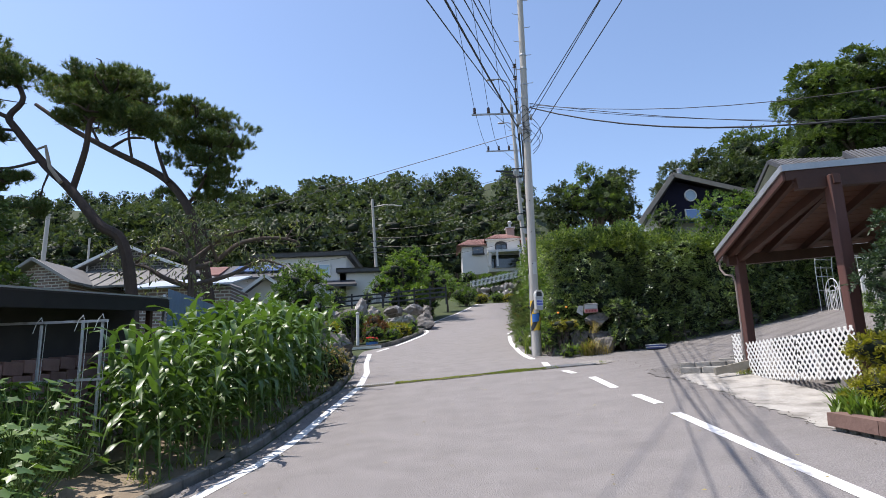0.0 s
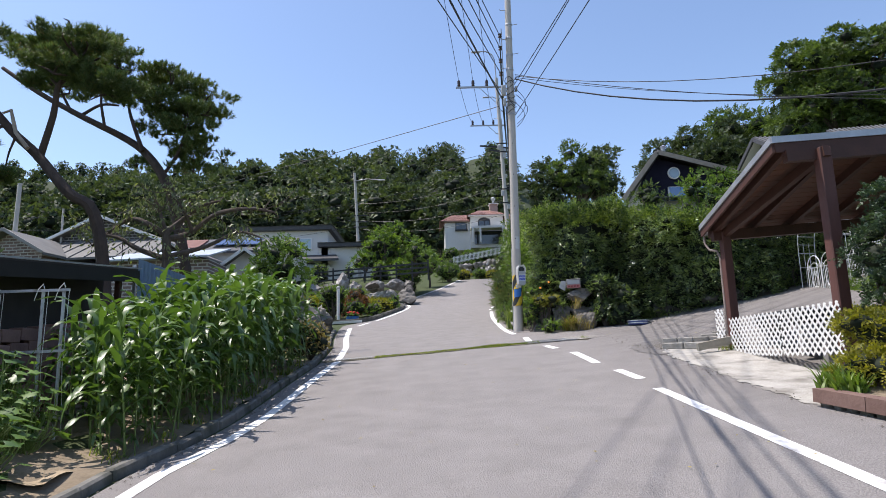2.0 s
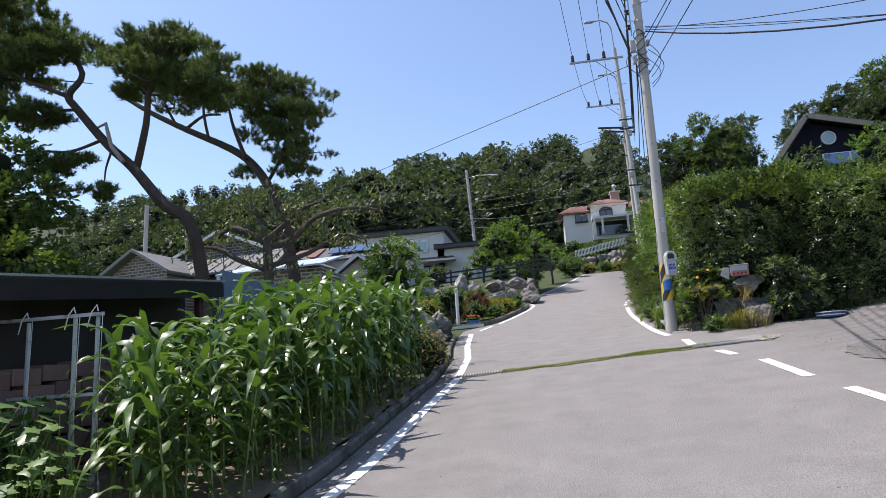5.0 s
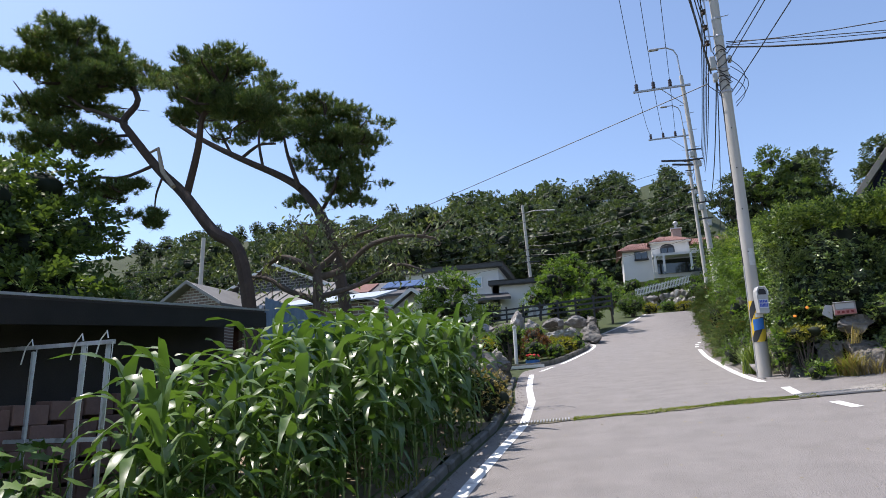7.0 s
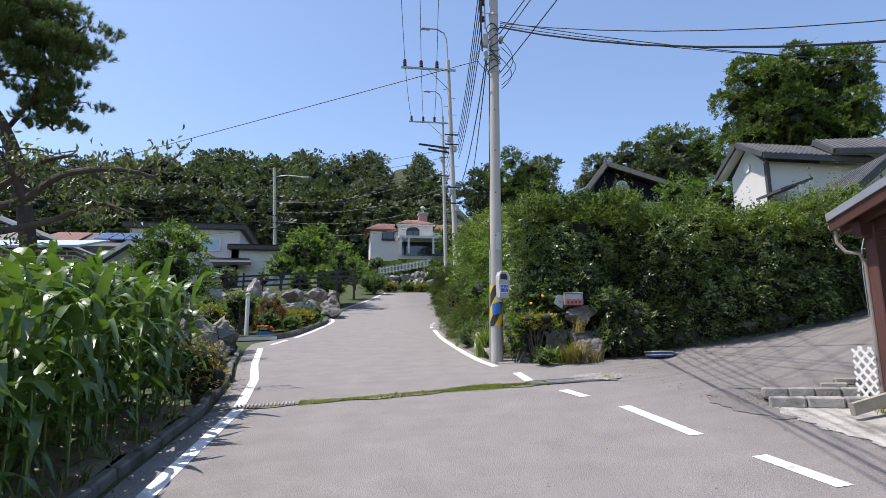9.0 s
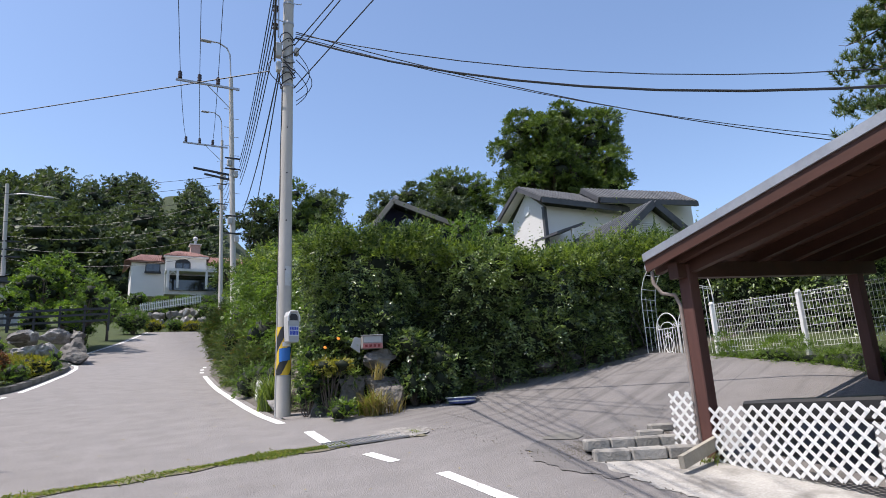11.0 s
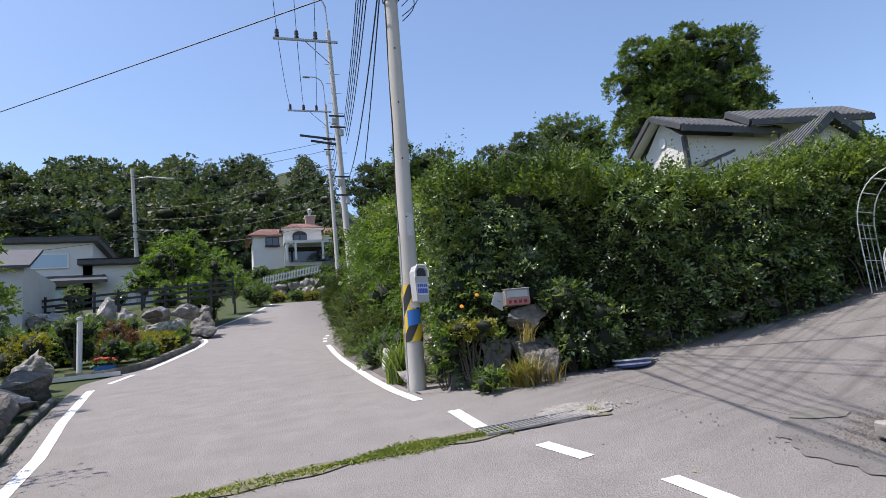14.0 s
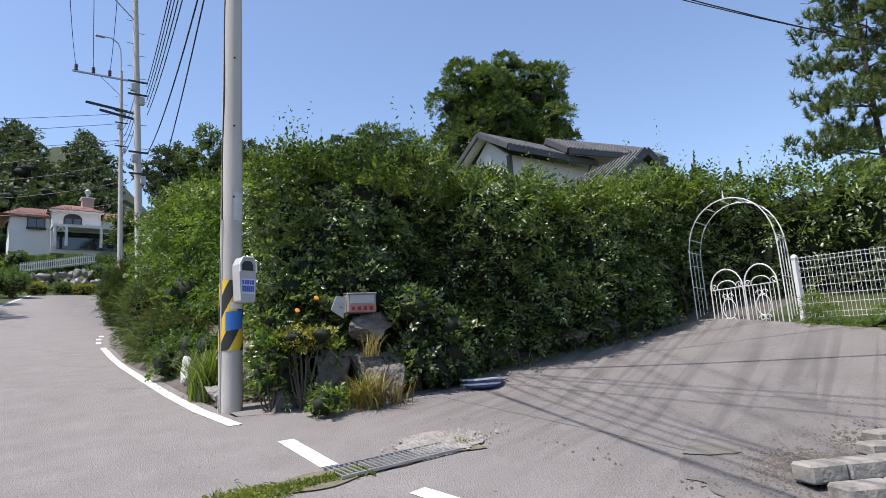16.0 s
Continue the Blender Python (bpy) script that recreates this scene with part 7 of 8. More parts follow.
VEG = leaf_material("vegetable_leaf", (0.05, 0.105, 0.03), (0.15, 0.24, 0.06), 0.3, 0.4, 2.0)
for i, (x, y, r, h, n) in enumerate(((-3.95, 6.75, 0.5, 0.6, 34), (-4.35, 6.9, 0.5, 1.05, 46), (-4.9, 6.8, 0.55, 1.2, 50), (-5.4, 6.6, 0.6, 1.3, 50), (-3.75, 6.0, 0.5, 0.45, 30), (-4.4, 6.0, 0.6, 0.8, 40), (-5.2, 5.8, 0.6, 1.0, 46), (-4.6, 7.7, 0.45, 1.2, 60), (-5.3, 7.6, 0.5, 1.2, 60), (-4.1, 7.1, 0.45, 0.8, 60), (-4.7, 6.4, 0.5, 1.0, 70), (-5.0, 7.2, 0.5, 1.3, 70), (-3.9, 6.3, 0.5, 0.6, 60), (-4.0, 5.5, 0.55, 0.6, 60), (-4.7, 5.3, 0.6, 0.9, 70), (-4.6, 8.35, 0.45, 1.0, 70), (-5.1, 8.7, 0.5, 1.15, 80), (-5.55, 8.3, 0.5, 1.2, 80), (-5.9, 8.9, 0.5, 1.1, 70), (-4.25, 8.0, 0.4, 0.7, 50))):
    big_leaf_plant("squash_plant", "leafy green vegetable plant with broad leaves", (x, y, g(x, y)), r, h, n, 0.12, VEG, 2 if i in (0, 4) else 0)
ob = thing("burlap_sheet", "sun-bleached brown sheet lying on the soil", "sheet", (-3.75, 7.6, g(-3.75, 7.6) + 0.03))
v = [(x, y, 0.03 + 0.03 * math.sin(x * 9 + y * 7)) for y in np.linspace(-0.5, 0.5, 9) for x in np.linspace(-0.35, 0.3, 9)]
part("cloth", mesh_np("cloth", v, [(j * 9 + i, j * 9 + i + 1, j * 9 + i + 10, j * 9 + i + 9) for j in range(8) for i in range(8)], material("burlap", (0.25, 0.19, 0.12), (0.4, 0.32, 0.22), 5.0, 0.95, 0.4), True), None, ob)


# shed with a dark flat roof
def shed():
    ob = thing("shed", "low dark shed with a flat tarred roof", "shed", (0, 0, 0))
    lo, hi = 2.2, 3.43
    part("roof", Shape().slab([(-5.35, 1.0, lo), (-5.35, 13.05, hi), (-9.6, 13.05, hi + 0.24), (-9.6, 1.0, lo + 0.24)], 0.07), material("tar_felt", (0.012, 0.012, 0.013), (0.03, 0.03, 0.032), 3.0, 0.7, 0.3), ob)
    part("fascia", Shape().beam((-5.34, 1.0, lo - 0.14), (-5.34, 13.05, hi - 0.14), 0.05, 0.22), material("dark_board", (0.008, 0.007, 0.006), (0.022, 0.018, 0.015), 3.0, 0.8, 0.3), ob)
    part("roof_edge", Shape().beam((-5.31, 1.0, lo + 0.015), (-5.31, 13.1, hi + 0.015), 0.03, 0.025), STEEL, ob, "thin bright metal edge")
    part("wall", Shape().slab([(-5.95, 1.3, 0.0), (-5.95, 12.95, 0.55), (-5.95, 12.95, hi - 0.1), (-5.95, 1.3, lo - 0.06)], 3.6, (-1, 0, 0)), material("dark_wall", (0.02, 0.018, 0.017), (0.06, 0.05, 0.045), 2.0, 0.9, 0.4), ob)
    for y in (2.0, 6.6, 12.6):
        top = lo + (hi - lo) * (y - 1.0) / 12.05 - 0.06
        part("post", Shape().box((-5.5, y, (g(-5.5, y) + top) / 2), (0.1, 0.1, top - g(-5.5, y)), bev=0.01), WOOD_DARK, ob)
    return ob


shed()
ob = thing("block_wall", "rough wall of grey and brown blocks beside the shed", "wall", (0, 0, 0))
for course in range(7):
    for i in range(19):
        y = 4.4 + i * 0.41 + (0.2 if course % 2 else 0)
        part("block", Shape().box((-5.64, y, g(-5.64, y) + 0.1 + course * 0.2), (0.2, 0.385, 0.18), rng.normal() * 0.8, bev=0.008), BRICK if i > 6 else BLOCK, ob)
ob = thing("sheet_fence", "blue-grey corrugated sheet screen behind the corn", "sheet fence", (-5.4, 13.15, g(-5.4, 13.4)))
n = 64
v, f = [], []
for i in range(n + 1):
    y = 3.0 * i / n
    x = 0.02 * math.sin(i * 1.6) - 0.05 * (i / n)
    v += [(x, y, 0.0), (x, y, 2.42)]
f = [(2 * i, 2 * i + 2, 2 * i + 3, 2 * i + 1) for i in range(n)]
me = mesh_np("sheet", v, f, material("blue_sheet", (0.12, 0.17, 0.26), (0.19, 0.25, 0.34), 0.8, 0.5, 0.1))
part("sheet", me, None, ob)
for k in (0.0, 1.5, 3.0):
    part("post", Shape().box((-0.06, k, 1.1), (0.05, 0.05, 2.4)), STEEL, ob)


# ---- pines ----
def needle_set(p, out, length, per):
    """Bunches of thin needles: each bunch a fan of narrow triangles."""
    n = len(p)
    P = np.repeat(p, per, 0)
    d = unit(np.repeat(out, per, 0) + 0.55 * rng.normal(size=(n * per, 3)))
    s = unit(np.cross(d, rng.normal(size=d.shape))) * (length * 0.06)
    ln = length * rng.uniform(0.7, 1.2, (n * per, 1))
    v = np.stack([P - s, P + s, P + d * ln], 1).reshape(-1, 3)
    f = np.arange(n * per * 3).reshape(-1, 3)
    return v, f


def pine_pads(pads, density, length, per=9):
    """Flat, uneven pads: each of smaller layers, set with upright brushes of needles."""
    sets = []
    for c, r in pads:
        c, r = np.asarray(c, float), np.asarray(r, float)
        for i in range(11):
            a, q = rng.uniform(0, 6.28), rng.uniform(0.1, 1.15)
            lc = c + (math.cos(a) * q * r[0], math.sin(a) * q * r[1], rng.uniform(-0.75, 0.75) * r[2] * (1.2 - 0.6 * q))
            lr = r * (0.44, 0.44, 0.2) * rng.uniform(0.7, 1.25)
            m = max(5, int(lr[0] * lr[1] * density * 2.2))
            k = unit(rng.normal(size=(m, 3)) + (0, 0, 0.3)) * rng.uniform(0.2, 1, (m, 1)) ** 0.5
            t = lc + k * lr
            way = unit(k * (1, 1, 0.4) * 0.8 + (0, 0, 0.9))
            t = np.concatenate([t, t - way * length * 0.55])
            sets.append(needle_set(t, np.concatenate([way, way]), length, per))
    return join(sets)


def pine(name, label, at, limbs, pads, density, length, per, bark=PINE_BARK):
    ob = thing(name, label, "pine tree", at)
    s = Shape()
    for pts, r0, r1 in limbs:
        s.tube(pts, list(np.linspace(r0 * 0.66, r1 * 0.8, len(pts))), 9)
    for c, r in pads:
        for k in range(3):
            e = np.asarray(c) + rng.normal(size=3) * np.asarray(r) * 0.45
            b = np.asarray(c) + (0, 0, -0.55 * r[2])
            s.tube(limb_path(b, e, 0.15, 4), [0.04, 0.03, 0.022, 0.012], 5)
    part("trunk", s, bark, ob, "", True)
    v, f = pine_pads(pads, density, length, per)
    part("crown", mesh_np("needles", v, f, NEEDLE), None, ob)
    return ob


def curve(*pts, n=4):
    """A smooth way through points."""
    p = [Vector(q) for q in pts]
    out = []
    for i in range(len(p) - 1):
        a, b, c, d = p[max(i - 1, 0)], p[i], p[i + 1], p[min(i + 2, len(p) - 1)]
        for k in range(n):
            t = k / n
            out.append(0.5 * ((2 * b) + (c - a) * t + (2 * a - 5 * b + 4 * c - d) * t * t + (3 * b - a - 3 * c + d) * t ** 3))
    return out + [p[-1]]


def world_pine(label, base, limbs, pads, density):
    """A pine whose limbs and needle pads are given as (x, z) or (x, z, depth) in the plane of its trunk."""
    y0 = base[1]

    def at(q, k=0.0):
        return (q[0] - base[0], (q[2] if len(q) > 2 else k), q[1] - base[2])

    ls = [(curve(*[at(q, 0.15 * math.sin(i * 1.7 + n * 2)) for i, q in enumerate(l)]), r0, r1) for n, (l, r0, r1) in enumerate(limbs)]
    ps = [(at(c, d), r) for c, d, r in pads]
    return pine("pine_tree", label, base, ls, ps, density * 1.7, 0.17, 20)


def pad(x, z, r, d=0.0, flat=0.5):
    return (x, z - 0.12), d, (r * 0.95, r * 0.95, r * flat * 0.85)


base = (-8.3, 17.7, g(-8.3, 17.7))
old_pine = world_pine("large spreading old pine with a forked leaning trunk", base, [
    (((-8.2, 1.2), (-8.4, 3.84), (-8.7, 5.7), (-9.35, 6.25), (-10.4, 7.4), (-11.2, 8.15), (-12, 9.2), (-12.25, 9.6), (-12.05, 10.3), (-12.65, 11.3)), 0.28, 0.08),
    (((-10.35, 7.4), (-9.95, 8.5), (-9.85, 9.35), (-9.6, 9.8), (-9.95, 10.6)), 0.15, 0.06),
    (((-12.15, 9.5), (-13.15, 10), (-13.85, 10.35), (-14.65, 11)), 0.1, 0.04),
    (((-11.35, 8.2), (-12.35, 8.1), (-13.25, 8.15), (-14.45, 7.9)), 0.07, 0.03),
    (((-12.05, 9.25), (-13.65, 9.4), (-15.35, 9.9)), 0.07, 0.03),
    (((-10.95, 7.8), (-11.05, 7.4), (-11.25, 7.1)), 0.05, 0.02),
    (((-9.85, 9.3), (-10.45, 9.9), (-10.95, 10.6)), 0.07, 0.03),
    (((-9.65, 9.7), (-9.15, 10), (-8.75, 10.1)), 0.06, 0.03),
], [pad(-14.95, 11.75, 1.26, 0.3), pad(-13.75, 11.95, 1.21, -0.4), pad(-12.65, 11.45, 1.04, 0.3), pad(-14.15, 11.05, 1.1, 0.6), pad(-12.75, 10.8, 0.94, -0.5), pad(-14.15, 12.65, 0.88, 0.0), pad(-15.65, 10.85, 1.1, 0.2),
    pad(-10.15, 10.55, 1.06, 0.3), pad(-9.15, 10.35, 1.01, -0.4), pad(-10.5, 10.05, 0.95, 0.6), pad(-8.9, 9.7, 0.95, 0.3), pad(-9.7, 9.8, 1.01, -0.6), pad(-8.35, 9.3, 0.78, 0.0), pad(-9.6, 10.75, 0.9, 0.0),
    pad(-13.95, 9.4, 0.94, 0.1, 0.35), pad(-12.85, 9.2, 0.66, -0.2, 0.35), pad(-14.95, 9.65, 0.88, 0.2, 0.4), pad(-12.15, 7.9, 0.66, 0.0, 0.4), pad(-12.95, 7.9, 0.61, 0.2, 0.4), pad(-11.2, 6.95, 0.55, 0.0, 0.45), pad(-14.35, 7.75, 0.66, 0.0, 0.4)], 46)
part("dead_limb", Shape().tube([(q[0] - base[0], -0.2, q[1] - base[2]) for q in ((-10.5, 7.5), (-10.85, 7.95), (-10.95, 8.3), (-11.03, 8.6), (-11.25, 8.52))], [0.06, 0.055, 0.05, 0.045, 0.03], 8), material("dead_wood", (0.22, 0.18, 0.14), (0.42, 0.36, 0.29), 6.0, 0.9, 0.3), old_pine, "pale broken dead limb", True)
base = (-8.6, 24.4, g(-8.6, 24.4))
world_pine("old pine with a trunk leaning across and flat needle pads", base, [
    (((-8.5, 2.0), (-8.8, 5.0), (-9.2, 7.3), (-9.6, 8.5), (-10.4, 9.6), (-11.3, 10.3), (-13.0, 11.2), (-14.6, 12.15), (-16.2, 13.3)), 0.36, 0.09),
    (((-13.0, 11.3), (-12.2, 11.6), (-11.5, 11.55)), 0.1, 0.05),
    (((-10.5, 9.7), (-11.0, 11.0), (-11.3, 11.9)), 0.13, 0.05),
    (((-13.3, 11.3), (-13.9, 12.3), (-14.2, 13.0)), 0.09, 0.04),
    (((-9.8, 8.8), (-9.2, 9.6), (-8.9, 10.6), (-9.2, 11.8)), 0.11, 0.04),
    (((-12.0, 10.7), (-12.2, 12.0), (-12.0, 13.2)), 0.09, 0.04),
], [pad(-12.3, 14, 1.24, 0.3), pad(-11.6, 13.4, 1.19, -0.4), pad(-12.6, 13.05, 1.19, 0.6), pad(-12, 12.4, 0.97, 0.2), pad(-13.6, 12.5, 0.86, 0.2, 0.4), pad(-13.9, 13.4, 1.19, 0.3),
    pad(-10.5, 12.85, 1.24, 0.4), pad(-9.5, 12.45, 1.3, -0.4), pad(-8.4, 12.1, 1.08, 0.3), pad(-10.2, 11.8, 1.24, -0.2), pad(-8.9, 11.5, 1.24, 0.4), pad(-8.2, 11.35, 0.86, -0.3),
    pad(-9.8, 10.95, 1.13, 0.5), pad(-8.8, 10.75, 1.13, -0.4), pad(-8.4, 10.05, 1.03, 0.3), pad(-9.3, 10.05, 0.76, 0.7), pad(-8.8, 9.35, 0.86, 0.5), pad(-11, 9.6, 0.59, 0.5)], 30)
o = Vector((38.6, 24.1, g(38.6, 24.1) + 0.4))
pads = []
for i in range(22):
    k = i / 21
    r = 4.3 * (1 - 0.62 * k)
    a = i * 2.4
    pads.append(((math.cos(a) * r * 0.62, math.sin(a) * r * 0.62, 5.5 + 11.5 * k), (r * 0.55, r * 0.55, 0.75)))
pine("pine_tree", "tall dark layered pine behind the hedge", tuple(o), [(curve((0, 0, -0.3), (0.1, 0.1, 6), (-0.1, 0, 12), (0, 0, 17.2)), 0.3, 0.06)] + [(curve((0, 0, c[2] - 0.9), (c[0] * 0.6, c[1] * 0.6, c[2] - 0.5), c), 0.09, 0.03) for c, r in pads], pads, 4, 0.4, 22)


# ---- trees ----
def sparse_tree(name, label, at, limbs, leaf_mat, leaf, per_limb, seed=0):
    """A fruit tree with open, crooked limbs and hanging leaves."""
    ob = thing(name, label, "fruit tree", at)
    s = Shape()
    pts_all = []
    for pts, r0, r1 in limbs:
        s.tube(pts, list(np.linspace(r0, r1, len(pts))), 8)
        for k in range(9):
            i = rng.integers(len(pts) // 2, len(pts))
            b = np.array(pts[i])
            e = b + rng.normal(size=3) * (0.45, 0.45, 0.32) + (0, 0, 0.12)
            t = limb_path(b, e, 0.2, 4)
            s.tube(t, [0.02, 0.015, 0.010, 0.005], 4)
            q = b + (e - b) * rng.uniform(0.2, 1.1, (per_limb, 1)) + rng.normal(size=(per_limb, 3)) * 0.14
            pts_all.append(q)
    part("trunk", s, BARK, ob, "", True)
    p = np.concatenate(pts_all)
    v, f = leaf_set(p, rng.normal(size=p.shape) + (0, 0, 0.5), leaf, 0.36, 1.0)
    part("crown", mesh_np("leaves", v, f, leaf_mat), None, ob)
    return ob


o = Vector((-7.2, 19.0, g(-7.2, 19)))
zz = -o.z
sparse_tree("fruit_tree", "open crooked fruit tree with drooping leaves", tuple(o), [
    (curve((0, 0, -0.2), (-0.05, 0, 4.5 + zz), (-0.1, 0, 5.4 + zz)), 0.17, 0.11),
    (curve((-0.1, 0, 5.2 + zz), (0.5, 0.2, 5.4 + zz), (1.3, 0, 5.9 + zz), (2.3, -0.2, 6.0 + zz), (3.0, -0.1, 5.9 + zz)), 0.10, 0.03),
    (curve((-0.1, 0, 5.3 + zz), (-0.5, -0.2, 5.6 + zz), (-1.1, -0.1, 5.8 + zz), (-1.8, 0.2, 5.5 + zz), (-2.3, 0.2, 5.1 + zz)), 0.09, 0.03),
    (curve((-0.1, 0, 5.4 + zz), (0.2, 0.3, 5.8 + zz), (0.8, 0.2, 6.2 + zz), (1.4, 0, 6.3 + zz)), 0.09, 0.03),
    (curve((0, 0, 4.6 + zz), (-0.8, -0.1, 4.9 + zz), (-1.5, 0, 5.3 + zz), (-2.2, 0, 5.4 + zz)), 0.09, 0.03),
    (curve((0, 0, 4.7 + zz), (1.0, 0.2, 5.0 + zz), (1.9, 0.2, 5.4 + zz), (2.6, 0.1, 5.2 + zz)), 0.08, 0.02),
    (curve((-0.1, 0, 5.4 + zz), (-0.3, 0, 6.0 + zz), (-0.5, 0.1, 6.5 + zz)), 0.07, 0.02),
    (curve((0.6, 0.2, 5.4 + zz), (0.5, -0.4, 6.0 + zz), (0.2, -0.6, 6.4 + zz)), 0.06, 0.02),
], LEAF_FRUIT, 0.15, 20)
tree("persimmon_tree", "dense broadleaf tree at the garden's edge", (-13.0, 15.5, g(-13, 15.5)), 7.0, 2.3, 3.0, 36, 0.85, LEAF_OAK, 0.17, 90, 0.14, core=0.5)
tree("garden_tree", "rounded dark green tree beside the corn", (-5.4, 26.0, g(-5.4, 26)), 4.3, 1.25, 1.35, 14, 0.62, LEAF_GARDEN, 0.12, 110, 0.09, category="tree")
for i, (x, y, h, r) in enumerate(((-3.6, 53.4, 4.6, 1.9), (-1.4, 53.6, 4.8, 2.0), (-1.2, 57.5, 4.6, 1.6), (-2.4, 55.5, 5.2, 1.8), (0.3, 62.5, 4.0, 1.4), (-5.0, 52.6, 2.6, 1.2), (-2.0, 51.2, 2.8, 0.8))):
    tree("garden_tree", "small spreading garden tree with fresh green leaves", (x, y, g(x, y) - 0.2), h, r, h * 0.36, 17, r * 0.42, LEAF_GARDEN if i % 2 else LEAF_BRIGHT, 0.16, 48, 0.1, category="tree", group="garden trees")
tree("oak_tree", "large broad oak rising above the house roofs", (32.7, 46.7, g(32.7, 46.7)), 20.3, 7.7, 7.0, 118, 1.25, LEAF_OAK, 0.2, 76, 0.42, 0.6, core=0.4)
for i, (x, y, h, r) in enumerate(((29.8, 64, 17.8, 4.0), (33.8, 66, 18.6, 4.4), (25.5, 66, 15.2, 3.6), (41.5, 61, 16, 4.4), (48.5, 63, 17, 5), (15.5, 62, 13, 3.0), (12.2, 63, 12, 2.7), (35, 66, 15, 4.4), (30, 63, 14, 3.6), (43, 37, 7.0, 2.4), (49, 40, 7.5, 2.6), (54, 30, 8.0, 2.6), (18, 64, 13.5, 3), (9.5, 64, 5.5, 1.8))):
    tree("broadleaf_tree", "tall green broadleaf tree behind the houses", (x, y, g(x, y)), h, r, h * 0.34, 22, r * 0.36, LEAF_OAK if i % 2 else LEAF_FOREST, 0.26, 31, 0.25, 0.62, group="trees behind the houses")

# ---- houses among the trees on the left ----
def gable_house(name, label, apex, half, drop, depth, wall_mat, roof_mat, wall_h, rz=0.0, board=WHITE_METAL, over=0.6):
    ob = thing(name, label, "house", apex, rz)
    s = Shape()
    s.slab([(-half, 0, -drop), (half, 0, -drop), (0, 0, 0)], depth, (0, 1, 0))
    part("gable", s, wall_mat, ob)
    part("wall", Shape().box((0, depth / 2, -drop - wall_h / 2), (half * 2 - 0.3, depth - 0.1, wall_h)), wall_mat, ob)
    for sg in (1, -1):
        e, a = Vector((sg * (half + over), -0.5, -drop * (half + over) / half + 0.12)), Vector((0, -0.5, 0.12))
        b = Vector((0, depth + 1, 0))
        part("roof_slope", Shape().slab([a, e, e + b, a + b], 0.14), roof_mat, ob)
        part("barge_board", Shape().beam(a + Vector((0, -0.04, -0.02)), e + Vector((0, -0.04, -0.02)), 0.08, 0.16), board, ob, "barge board along the gable")
    return ob


TAN_ROOF = material("pale_roof", (0.10, 0.10, 0.096), (0.19, 0.185, 0.175), 1.5, 0.8, 0.2, 20.0)
def brick_material(name, one, two, joint, width, height, gap):
    """Courses of brick or shingle on an upright wall, by its own x and z."""
    m = bpy.data.materials.new(name)
    m.use_nodes = True
    t, b = m.node_tree, m.node_tree.nodes["Principled BSDF"]
    nd, ln = t.nodes.new, t.links.new
    co, sp, cb, br, bu = nd("ShaderNodeTexCoord"), nd("ShaderNodeSeparateXYZ"), nd("ShaderNodeCombineXYZ"), nd("ShaderNodeTexBrick"), nd("ShaderNodeBump")
    ln(co.outputs["Object"], sp.inputs[0])
    ln(sp.outputs[0], cb.inputs[0])
    ln(sp.outputs[2], cb.inputs[1])
    ln(cb.outputs[0], br.inputs[0])
    for k, c in (("Color1", one), ("Color2", two), ("Mortar", joint)):
        br.inputs[k].default_value = (*c, 1)
    br.inputs["Scale"].default_value = 1.0
    br.inputs["Mortar Size"].default_value = gap
    br.inputs["Brick Width"].default_value, br.inputs["Row Height"].default_value = width, height
    ln(br.outputs[0], b.inputs["Base Color"])
    b.inputs["Roughness"].default_value = 0.9
    ln(br.outputs[1], bu.inputs["Height"])
    bu.invert, bu.inputs["Strength"].default_value = True, 0.4
    ln(bu.outputs[0], b.inputs["Normal"])
    return m


DARK_PATTERN = brick_material("dark_shingle", (0.045, 0.043, 0.042), (0.09, 0.085, 0.082), (0.30, 0.29, 0.28), 0.3, 0.17, 0.022)
FAR_BRICK = brick_material("far_brick", (0.12, 0.085, 0.075), (0.24, 0.17, 0.15), (0.42, 0.40, 0.37), 0.42, 0.16, 0.026)
GREY_BOARD = material("grey_board", (0.2, 0.195, 0.185), (0.32, 0.31, 0.3), 3.0, 0.85, 0.2)
ob = gable_house("cottage", "low house with a dark shingled gable and pale roof", (-18.8, 38.0, 10.32), 4.1, 1.75, 9, DARK_PATTERN, TAN_ROOF, 4.5, -6)
skirt = part("roof_slope", Shape().slab([(-2.6, -0.12, -1.3), (4.4, -0.12, -1.3), (4.9, -2.8, -2.75), (-3.2, -2.8, -2.75)], 0.12), TAN_ROOF, ob, "long pale lower roof")
for i in range(9):
    k = (i + 0.5) / 9
    part("seam", Shape().beam((-2.6 + 7.0 * k, -0.12, -1.27), (-3.2 + 8.1 * k, -2.8, -2.72), 0.05, 0.05), TAN_ROOF, skirt)
gable_house("cottage", "brick house with a grey roof among the trees", (-21.8, 34.4, 8.86), 2.0, 1.15, 6, FAR_BRICK, TAN_ROOF, 4.0, -8, GREY_BOARD, 0.35)
ob = thing("bungalow", "long low house with solar panels on its roof", "house", (0, 0, 0))
part("wall", Shape().box((-13.3, 49.0, 7.7), (7.5, 6, 4.0)), material("pale_wall", (0.45, 0.43, 0.4), (0.6, 0.58, 0.55), 1.0, 0.9), ob)
part("roof_slope", Shape().slab([(-17.6, 45.6, 9.6), (-9.2, 45.6, 9.6), (-9.6, 49.5, 11.2), (-17.2, 49.5, 11.2)], 0.15), DARK_ROOF, ob)
